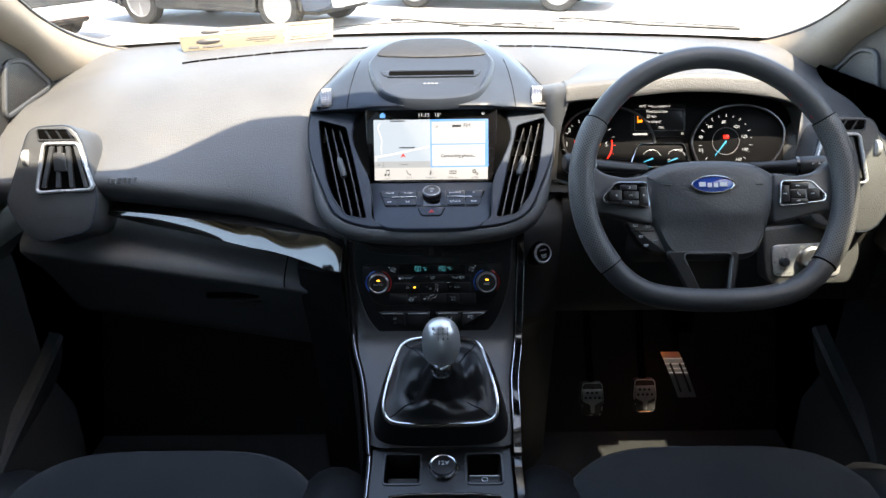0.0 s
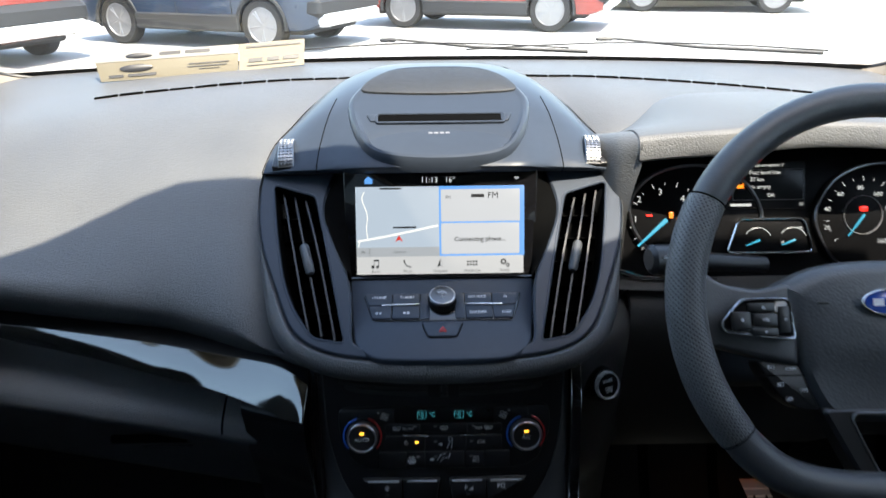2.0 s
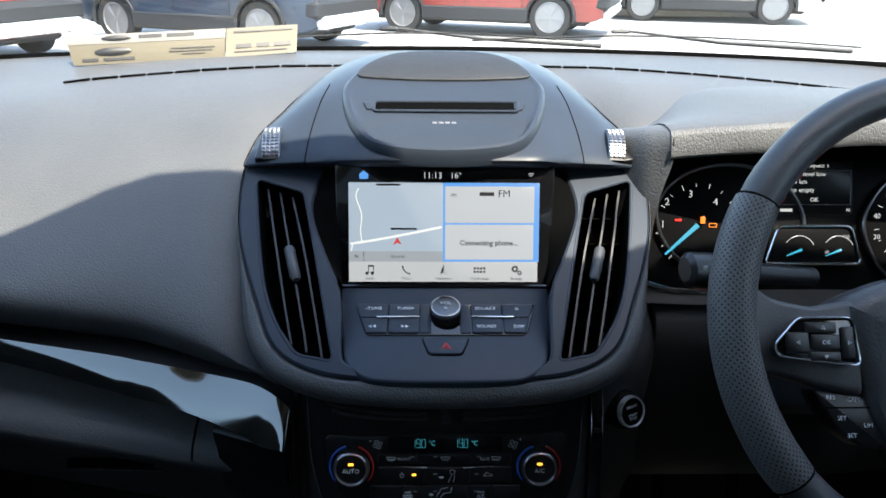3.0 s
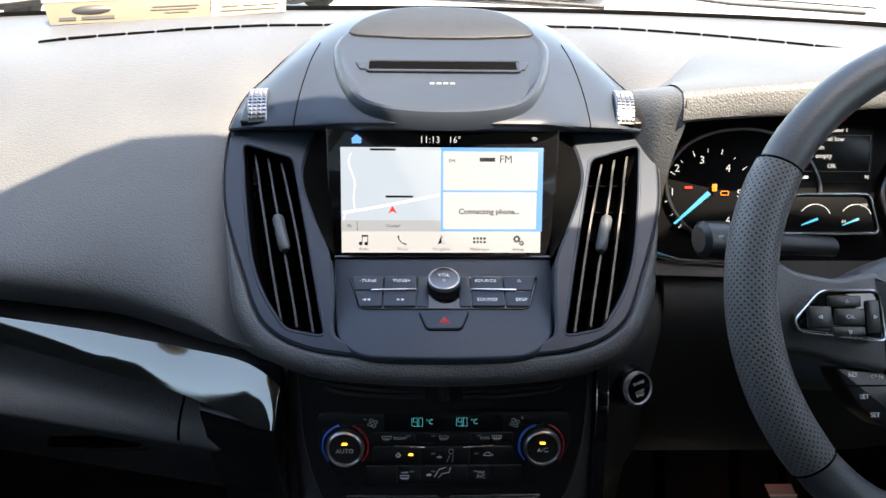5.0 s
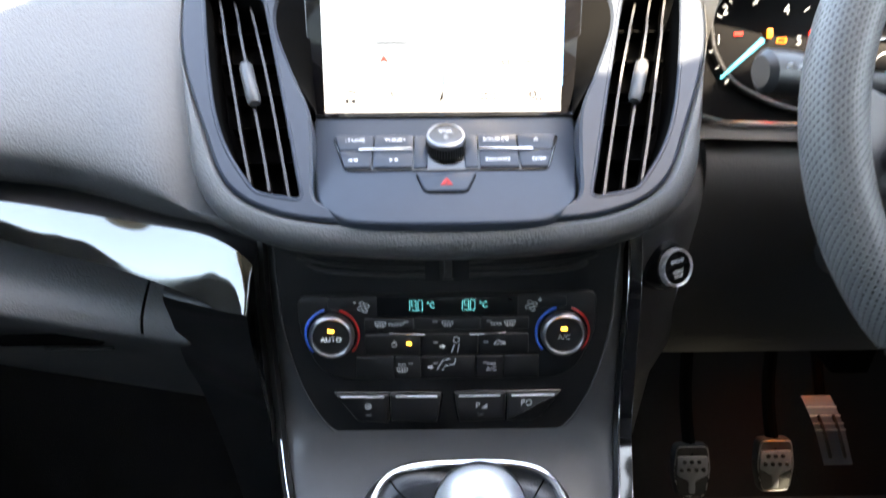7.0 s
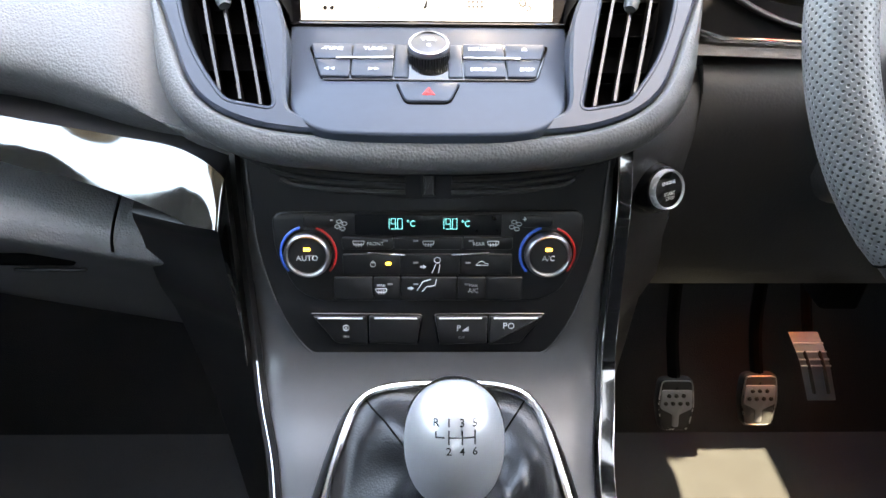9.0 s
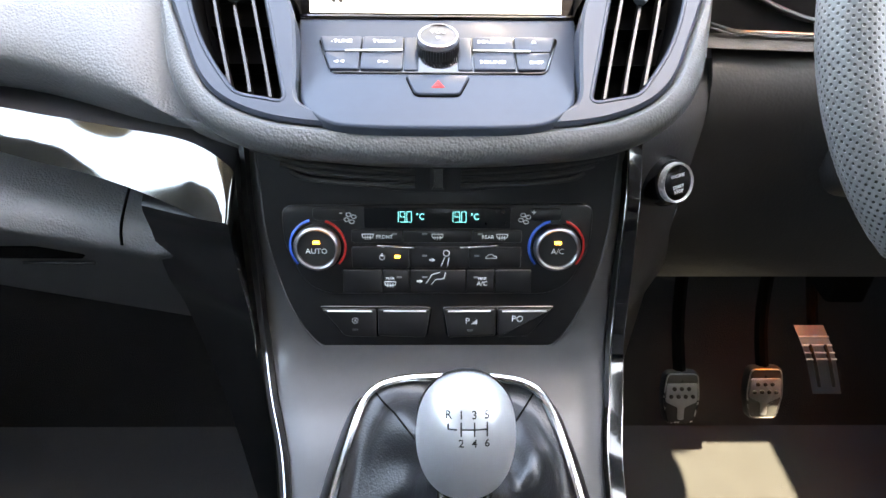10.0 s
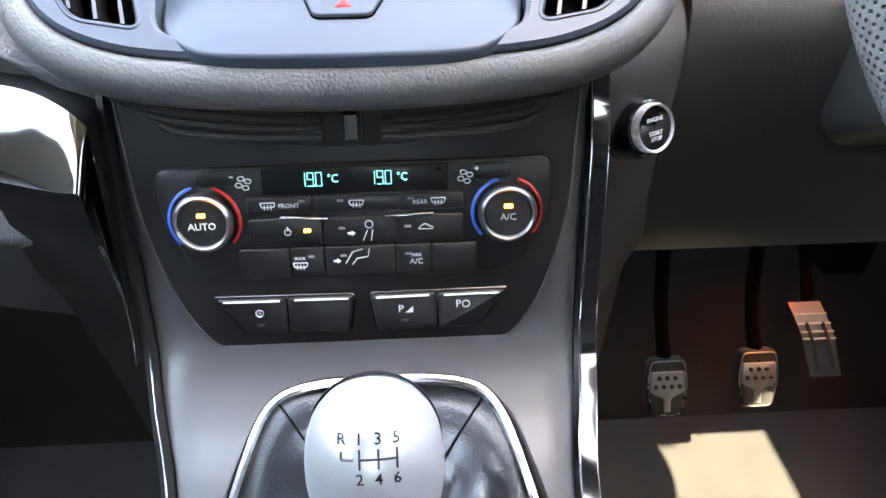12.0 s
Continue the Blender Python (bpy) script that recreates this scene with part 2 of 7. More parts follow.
def tube(path, r, n=10, closed=False, squash=1.0):
    """A tube of radius r (a number, or one for each point) along a path."""
    pts = [Vector(p) for p in path]
    k = len(pts)
    rad = r if isinstance(r, (list, tuple)) else [r] * k
    loops, up = [], None
    for i in range(k):
        a, b = (pts[i - 1], pts[(i + 1) % k]) if closed else (pts[max(0, i - 1)], pts[min(k - 1, i + 1)])
        t = (b - a).normalized()
        up = (up - t * up.dot(t)).normalized() if up is not None else t.orthogonal().normalized()
        side = t.cross(up)
        loops.append([tuple(pts[i] + rad[i] * (math.cos(j * math.tau / n) * up + squash * math.sin(j * math.tau / n) * side)) for j in range(n)])
    if closed:
        loops.append(loops[0])
        bm = rings(loops)
        bmesh.ops.remove_doubles(bm, verts=bm.verts, dist=1e-6)
        return bm
    return rings(loops, cap_first=True, cap_last=True)


def pitted(bm, path, around, pitch):
    """Gives a tube of the given count around a flat net, turned by an eighth, in steps of the pitch."""
    uv = bm.loops.layers.uv.new("net")
    runs = [0.0]
    for a, b in zip(path, path[1:]):
        runs.append(runs[-1] + (Vector(b) - Vector(a)).length)
    bm.verts.ensure_lookup_table()
    bm.verts.index_update()
    rad = (bm.verts[0].co - Vector(path[0])).length
    for f in bm.faces:
        ids = [v.index for v in f.verts]
        cols = [i % around for i in ids]
        wrap_round = max(cols) - min(cols) > around / 2
        for lp, i in zip(f.loops, ids):
            c = i % around
            if wrap_round and c == 0:
                c = around
            s, t = runs[min(i // around, len(runs) - 1)] / pitch, c * math.tau * rad / around / pitch
            lp[uv].uv = ((s + t) * 0.7071, (s - t) * 0.7071)
    return bm


def lathe(profile, m, n=28):
    """A turned body from (radius, height) pairs about the frame's z."""
    loops = [[(r * math.cos(j * math.tau / n), r * math.sin(j * math.tau / n), z) for j in range(n)] for r, z in profile]
    return rings(loops, m, cap_first=True, cap_last=True)


def box(sx, sy, sz, m, edge=0.0):
    """A block about the frame's origin, with rounded edges where edge is given."""
    e = edge or 0.0002
    o = rounded([(-sx / 2, -sy / 2), (sx / 2, -sy / 2), (sx / 2, sy / 2), (-sx / 2, sy / 2)], max(e, 0.0002), 3)
    g = grow(o, -e)
    return rings([lift(g, -sz / 2), lift(o, -sz / 2 + e), lift(o, sz / 2 - e), lift(g, sz / 2)], m, cap_first=True, cap_last=True)


def merge(*bms):
    out = bmesh.new()
    for b in bms:
        me = bpy.data.meshes.new("tmp")
        b.to_mesh(me)
        b.free()
        out.from_mesh(me)
        bpy.data.meshes.remove(me)
    return out


def words(text, size, m, mat, parent, name="lettering", align="CENTER", thick=0.0001, squeeze=1.0, bold=0.0):
    """Printed characters in the built-in font, on the frame m."""
    cu = bpy.data.curves.new(name, "FONT")
    cu.body, cu.size, cu.align_x, cu.align_y, cu.extrude = text, size, align, "CENTER", thick
    cu.resolution_u = 2
    cu.offset = 0 if any(c in text for c in "MWNK") else size * bold
    tmp = bpy.data.objects.new(name, cu)
    scene.collection.objects.link(tmp)
    me = bpy.data.meshes.new_from_object(tmp.evaluated_get(bpy.context.evaluated_depsgraph_get()))
    bpy.data.objects.remove(tmp)
    bpy.data.curves.remove(cu)
    bm = bmesh.new()
    bm.from_mesh(me)
    bpy.data.meshes.remove(me)
    bm.transform(m @ Matrix.Diagonal((squeeze, 1, 1, 1)))
    return part(name, bm, mat, parent)


def bar(u0, v0, u1, v1, m, top=0.0, deep=0.0004):
    return box(abs(u1 - u0), abs(v1 - v0), deep, m @ Matrix.Translation(((u0 + u1) / 2, (v0 + v1) / 2, top - deep / 2)))


def step(a, b, x):
    t = max(0.0, min(1.0, (x - a) / (b - a)))
    return t * t * (3 - 2 * t)


def at(m, u, v, n=0.0, turn=0.0):
    return m @ Matrix.Translation((u, v, n)) @ Matrix.Rotation(radians(turn), 4, "Z")


# frames of the main panels
SCREEN = plane((0, 0.935, 0.646), (0, 0.322, 0.947))
FASCIA = plane((0, 0.83, 0.5765), (0, 0.814, 0.580))
CAP = plane((0, 0.945, 0.71), (0, 0.928, 0.371))
RADIO = plane((0, 0.838, 0.576), (0, 0.964, 0.265))
CLIMATE = plane((0, 0.81, 0.475), (0, 0.311, 0.95))
GEAR = plane((0.011, 0.68, 0.393), (0, 0.889, 0.457))
WHEEL = plane((0.372, 0.764, 0.640), (0, 0.5233, 0.8521))
CLUSTER = plane((0.385, 0.964, 0.634), (0, 0.371, 0.928))
FLOOR_Z, GROUND_Z = -0.06, -0.46


# ---- the shell of the cabin ----
def slab(outline_rows, thick, name, mat, label, category):
    """A curved sheet with thickness from rows of points, thickened upwards."""
    top = [[(p[0], p[1], p[2] + thick) for p in row] for row in outline_rows]
    rows = outline_rows + top[::-1] + [outline_rows[0]]
    bm = rings(rows, closed=False)
    k = len(outline_rows)
    bmesh.ops.remove_doubles(bm, verts=bm.verts, dist=1e-6)
    bmesh.ops.holes_fill(bm, edges=[e for e in bm.edges if e.is_boundary], sides=0)
    return solo(name, bm, mat, label, category, kind="structure")


def glass_base(x):
    """How far ahead the foot of the windscreen lies."""
    return 1.43 - 0.10 * (x / 0.75) ** 2


def header_y(x):
    return 0.616 + 0.116 * (1 - step(0.06, 0.27, abs(x))) + 0.060 * step(0.36, 0.46, x)


def roof_drop(x):
    """How far the roof falls from its middle towards the side rails."""
    return (0.10 if x < 0 else 0.065) * (x / 0.72) ** 2


def build_shell():
    xs = [-0.72 + 0.04 * i for i in range(37)]
    # ground, reaching the horizon
    ground = bmesh.new()
    for x, y in ((-900, -900), (900, -900), (900, 900), (-900, 900)):
        ground.verts.new((x, y, GROUND_Z))
    ground.faces.new(ground.verts)
    solo("ground", ground, CONCRETE, "pale sunlit concrete of a car park", "ground", kind="structure")
    # floor pan
    solo("floor", box(1.56, 3.4, 0.06, pose(0, -0.15, FLOOR_Z - 0.03)), CARPET, "grey cut-pile carpet of the cabin floor", "floor", kind="structure")
    toe = plane((0, 1.16, 0.02), (0, 0.42, 0.9))
    # bulkhead wears the darkened carpet, so its shade is in the colour
    solo("wall_front", box(1.56, 0.80, 0.04, at(toe, 0, 0.25, 0)), SHADED_CARPET, "carpeted bulkhead of the footwell, coloured darker for shade", "bulkhead", kind="structure")
    # headlining
    rows = []
    for i in range(9):
        t = i / 8
        rows.append([(x * (0.94 if abs(x) > 0.6 else 1), header_y(x) + (-1.55 - header_y(x)) * t, 1.27 + 0.045 * math.sin(math.pi * min(1, t * 1.2)) - roof_drop(x)) for x in xs])
    slab(rows, 0.05, "ceiling", ROOF_CLOTH, "pale grey cloth headlining", "ceiling")
    # windscreen
    rows = []
    for i in range(7):
        t = i / 6
        rows.append([(x * (1.04 - 0.09 * t), glass_base(x) * (1 - t) + header_y(x) * t, 0.738 - 0.012 * (x / 0.72) ** 2 + (1.27 - 0.738 + 0.012 * (x / 0.72) ** 2 - roof_drop(x)) * t + 0.05 * math.sin(math.pi * t)) for x in xs])
    pane = solo("window_1", rings(rows, closed=False), GLASS, "clear raked windscreen with a black edge band", "windscreen", kind="structure")
    pane.visible_shadow = False
    # black band along the foot of the glass
    band = rings([[(x * 1.035, glass_base(x) - 0.014, 0.7395 - 0.012 * (x / 0.72) ** 2) for x in xs],
                  [(x * 1.035, glass_base(x) - 0.019, 0.7470 - 0.012 * (x / 0.72) ** 2) for x in xs]], closed=False)
    bmesh.ops.solidify(band, geom=band.faces[:], thickness=0.003)
    part("edge_band", band, BLACK, pane)
    for side in (-1, 1):
        # side: door panel below, window above, closed behind
        door = thing("door_1" if side < 0 else "door_2", (side * 0.76, 0.3, 0.3), "closed front door with a dark grained inner panel", "car door", kind="structure")
        lip = 0.782 if side > 0 else 0.74
        prof = [(0.81, -0.06), (0.81, 0.84), (lip, 0.85), (lip - 0.02, 0.80), (0.735, 0.62), (0.69, 0.56), (0.685, 0.50), (0.73, 0.45), (0.735, 0.2), (0.70, 0.12), (0.71, -0.06)]
        loops = [[(side * x, y, z) for x, z in prof] for y in (0.98, 0.8, 0.5, 0.0, -0.45)]
        part("inner_panel", rings(loops, cap_first=True, cap_last=True), HARD_DARK, door)
        lip_line = flow([(1.02, 0.25), (0.968, 0.228), (0.822, 0.172), (0.70, 0.125), (0.50, 0.105)], 4, False)
        pocket = rings([[(side * 0.735, y, z + 0.012) for y, z in lip_line], [(side * 0.716, y, z + 0.008) for y, z in lip_line], [(side * 0.711, y, z) for y, z in lip_line], [(side * 0.722, y - 0.02, z - 0.06) for y, z in lip_line]], closed=False)
        part("pocket_lip", pocket, HARD_DARK, door, "dark lip of the door pocket")
        wall = [[(side * 0.80, y, z) for y in (-1.65, -0.45)] for z in (-0.06, 0.838)]
        b = rings(wall, closed=False)
        bmesh.ops.solidify(b, geom=b.faces[:], thickness=0.05)
        solo("wall_left" if side < 0 else "wall_right", b, HARD_DARK, "dark trim of the rear cabin side", "side trim", kind="structure")
        kick = rings([[(side * 0.74, y, z) for y in (0.96, 1.20, 1.50)] for z in (-0.06, 0.35, 0.60, 0.70)], closed=False)
        bmesh.ops.solidify(kick, geom=kick.faces[:], thickness=0.03)
        solo("kick_left" if side < 0 else "kick_right", kick, HARD_DARK, "dark footwell side trim", "side trim", kind="structure")
        pane = rings([[(side * 0.80, y, 0.84) for y in (-1.62, 0.02)], [(side * 0.70, y, 1.20) for y in (-1.55, 0.02)]], closed=False)
        solo("window_2" if side < 0 else "window_3", pane, TINTED, "dark tinted rear side window", "window", kind="structure")
        # right pane starts further forward, behind the widened post
        rear = 0.28 if side > 0 else 0.07
        pane = rings([[(side * 0.795, y, 0.835) for y in (rear, 0.96)], [(side * 0.705, y, 1.19) for y in (rear, 0.60)]], closed=False)
        solo("window_5" if side < 0 else "window_6", pane, SIDE_GLASS, "lightly tinted front door window", "window", kind="structure")
        # roof rail and rear pillar
        rise, thick = (0.045, 0.040) if side > 0 else (0.0, 0.045)
        rail = tube([(side * 0.695, 0.62, 1.165 + rise), (side * 0.70, 0.2, 1.192 + rise), (side * 0.70, -0.6, 1.192 + rise), (side * 0.67, -1.55, 1.15)], thick, 8)
        solo("trim_left" if side < 0 else "trim_right", rail, PILLAR_TRIM, "pale grey roof rail trim above the door", "roof rail", kind="structure")
        # right post, out of view, is made extra wide to keep sun off the seat
        front = 0.32 if side > 0 else 0.10
        post = rings([[(side * (x + 0.5 * (0.86 - z) * 0.5), y, z) for x, y in ((0.765, 0.0), (0.805, -0.01), (0.805, front + 0.01), (0.765, front))] for z in (0.80, 1.0, 1.20)], cap_first=True, cap_last=True)
        solo("post_left" if side < 0 else "post_right", post, PILLAR_TRIM, "pale grey door pillar trim", "pillar", kind="structure")
    back = rings([[(x, -1.62, z) for x in (-0.82, 0.82)] for z in (-0.06, 0.86)], closed=False)
    bmesh.ops.solidify(back, geom=back.faces[:], thickness=0.05)
    pane = rings([[(x, -1.62, 0.86) for x in (-0.80, 0.80)], [(x, -1.52, 1.22) for x in (-0.68, 0.68)]], closed=False)
    solo("window_4", pane, TINTED, "dark tinted rear window", "window", kind="structure")
    solo("wall_back", back, HARD_DARK, "dark trim at the rear of the cabin", "rear trim", kind="structure")


def build_pillars():
    for side in (-1, 1):
        p = thing("a_pillar", (side * 0.70, 1.2, 0.70), "warm grey textured windscreen pillar trim", "pillar", "windscreen pillars", "structure")
        wide = 0.034 if side > 0 else 0.010
        inner = flow([(0.600, 1.350, 0.726), (0.637, 1.335, 0.734), (0.668, 1.308, 0.750), (0.688, 1.270, 0.772), (0.697, 1.207, 0.809), (0.690, 1.128, 0.855), (0.684, 0.95, 0.962), (0.672, 0.76, 1.075), (0.655, 0.58, 1.165)], 5, False)
        outer = flow([(0.700, 1.330, 0.640), (0.722, 1.315, 0.650), (0.733, 1.275, 0.664), (0.736, 1.235, 0.700), (0.737, 1.185, 0.749), (0.737, 1.12, 0.787), (0.735, 0.93, 0.890), (0.72, 0.74, 1.01), (0.70, 0.56, 1.11)], 5, False)
        rows = []
        for k in range(9):
            f = k / 8
            puff = 0.024 * math.sin(math.pi * f)
            rows.append([(side * (wide + a[0] + (b[0] - a[0]) * f - puff), a[1] + (b[1] - a[1]) * f - puff * 0.6, a[2] + (b[2] - a[2]) * f) for a, b in zip(inner, outer)])
        back = [[(side * (abs(q[0]) + 0.03), q[1] + 0.03, q[2] + 0.01) for q in row] for row in (rows[-1], rows[0])]
        part("pillar_cover", rings(rows + back + [rows[0]], closed=False), PILLAR_TRIM, p)
        part("glass_edge", tube([(side * (wide + q[0] + 0.001), q[1] + 0.003, q[2] + 0.001) for q in inner], 0.0035, 6), BLACK, p, "black edge of the glass")
        # corner panel with a tweeter grille
        m = Matrix(((0, 0, -side, side * (0.735 + wide)), (1, 0, 0, 0), (0, 1, 0, 0), (0, 0, 0, 1)))
        corner = [(0.96, 0.63, 0.01), (1.30, 0.63, 0.01), (1.255, 0.69, 0.01), (1.185, 0.755, 0.02), (1.10, 0.802, 0.02), (0.96, 0.87, 0.02)]
        part("sail_panel", plate(rounded(corner, 0.01), m, 0.006, 0.03, 0.004), HARD_DARK, p, "dark grained corner panel")
        grille = rounded([(1.082, 0.664, 0.010), (1.232, 0.684, 0.012), (1.170, 0.738, 0.02), (1.120, 0.742, 0.015)], 0.012)
        part("tweeter_grille", plate(grille, m, 0.010, 0.004, 0.0015), TWEETER_MESH, p, "black perforated tweeter grille")
        part("tweeter_surround", rim(grow(grille, 0.008), grille, m, 0.013, 0.008, 0.002), HUB_PAD, p)


# ---- dashboard ----
PAD_LEFT = [(1.45, 0.7385), (1.36, 0.7425), (1.25, 0.746), (1.12, 0.732), (1.02, 0.692), (0.955, 0.648), (0.908, 0.615), (0.886, 0.594), (0.884, 0.576), (0.902, 0.552), (0.95, 0.536)]
PAD_RIGHT = [(1.45, 0.7385), (1.36, 0.7425), (1.25, 0.746), (1.14, 0.742), (1.06, 0.722), (1.02, 0.69), (1.005, 0.65), (1.0, 0.61), (1.0, 0.57), (1.0, 0.55), (1.02, 0.53)]
PAD_OUTER = [(1.45, 0.7385), (1.36, 0.7425), (1.25, 0.746), (1.12, 0.732), (1.02, 0.705), (0.96, 0.675), (0.92, 0.63), (0.895, 0.58), (0.885, 0.53), (0.90, 0.43), (0.95, 0.40)]


def pad_profile(x):
    """The dashboard's cross-section at x, from the windscreen to below its front edge."""
    right, outer = step(-0.02, 0.1, x), step(0.52, 0.60, x)
    out = []
    for i, (a, b, c) in enumerate(zip(PAD_LEFT, PAD_RIGHT, PAD_OUTER)):
        y, z = a[0] + (b[0] - a[0]) * right, a[1] + (b[1] - a[1]) * right
        y, z = y + (c[0] - y) * outer, z + (c[1] - z) * outer
        y -= 0.10 * (x / 0.75) ** 2 * max(0.0, (y - 1.2) / 0.24)
        z -= (0.08 * x * x + 0.5 * max(0.0, abs(x) - 0.5) ** 2) * (0.12, 0.4, 1, 1, 1, 0.6, 0.35, 0.2, 0.2, 0.2, 0.2)[i]
        low = (0, 0, 0, 0, 0.05, 0.2, 0.6, 1, 1, 1, 1)[i] * (1 - right)
        z += low * 0.157 * (min(0.5, -x) - 0.33)
        y -= low * 0.04 * step(-0.30, -0.14, x)
        z -= 0.035 * (1 - step(0.13, 0.21, abs(x))) * (0, 0, 0, 0.6, 1, 1, 1, 1, 0, 0, 0)[i]
        out.append((x, y, z))
    return out


def build_dash():
    d = thing("dashboard", (0, 1.1, 0.5), "dark grey soft grained dashboard with satin grey centre pod", "dashboard")
    n = 78
    xs = [-0.745 + 1.53 * i / n for i in range(n + 1)]
    part("dash_pad", rings([flow(pad_profile(x), 5, False) for x in xs], closed=False), SOFT_PAD, d, "soft grained upper pad")
    # demister slots along the foot of the windscreen
    def slot_place(x):
        pr = flow(pad_profile(x), 8, False)
        y = 1.242 - 0.19 * x * x
        p = min(pr, key=lambda q: abs(q[1] - y))
        return Vector((x, y, p[2] + 0.001))
    for i in range(31):
        x = -0.4625 + 0.0325 * i
        if abs(x) < 0.07:
            continue
        a, b = slot_place(x), slot_place(x + 0.031)
        t = (b - a).normalized()
        m = Matrix((t, Vector((0, 0, 1)).cross(t), Vector((0, 0, 1)))).transposed().to_4x4()
        m.translation = (a + b) / 2
        part("demister_slot", box(0.0312, 0.0050, 0.003, m, 0.0012), DEEP, d)
    for i in range(6):
        x = -0.482 + 0.0075 * i
        p = min(flow(pad_profile(x), 8, False), key=lambda q: abs(q[2] - 0.612))
        part("raised_mark", box(0.0050, 0.0030, 0.0090, pose(p[0], p[1], p[2], -32, 0, 0), 0.0012), SOFT_PAD, d, "small raised mark")
    return d


POD_HALF = [(0.0, -0.0283), (0.05, -0.0265), (0.104, -0.0195), (0.140, 0.001), (0.161, 0.0437), (0.183, 0.1025), (0.1905, 0.149), (0.190, 0.1885), (0.172, 0.215), (0.09, 0.225), (0.0, 0.228)]
POD = [tuple(p) for p in flow(POD_HALF + [(-x, v) for x, v in POD_HALF[-2:0:-1]], 6)]
VENT = rounded([(0.1765, 0.172, 0.006), (0.1325, 0.157, 0.006), (0.1140, 0.0795, 0.03), (0.0990, 0.0142, 0.012), (0.0935, -0.0085, 0.004), (0.1220, -0.0030, 0.006), (0.1425, 0.0260, 0.02), (0.1545, 0.0560, 0.02), (0.1670, 0.1120, 0.03)], 0.006, 4)
RECESS_HALF = [(0.110, 0.190), (0.1205, 0.158), (0.1205, 0.1315), (0.106, 0.0915), (0.089, 0.0602)]


def holed(loops, m, top=0.0, deep=0.01, edge=0.0015):
    """A flat panel bounded by the first outline, with holes at the others and a rim that turns back all round."""
    bm = bmesh.new()
    seams = []
    for k, loop in enumerate(loops):
        low = [bm.verts.new((p[0], p[1], top - deep)) for p in loop]
        mid = [bm.verts.new((p[0], p[1], top - edge)) for p in loop]
        shift = grow(loop, -edge if k == 0 else edge)
        up = [bm.verts.new((p[0], p[1], top)) for p in shift]
        n = len(loop)
        for i in range(n):
            j = (i + 1) % n
            bm.faces.new((low[i], low[j], mid[j], mid[i]))
            bm.faces.new((mid[i], mid[j], up[j], up[i]))
            seams.append(bm.edges.get((up[i], up[j])))
    bmesh.ops.triangle_fill(bm, use_beauty=True, use_dissolve=False, edges=seams)
    bm.transform(m)
    return bm


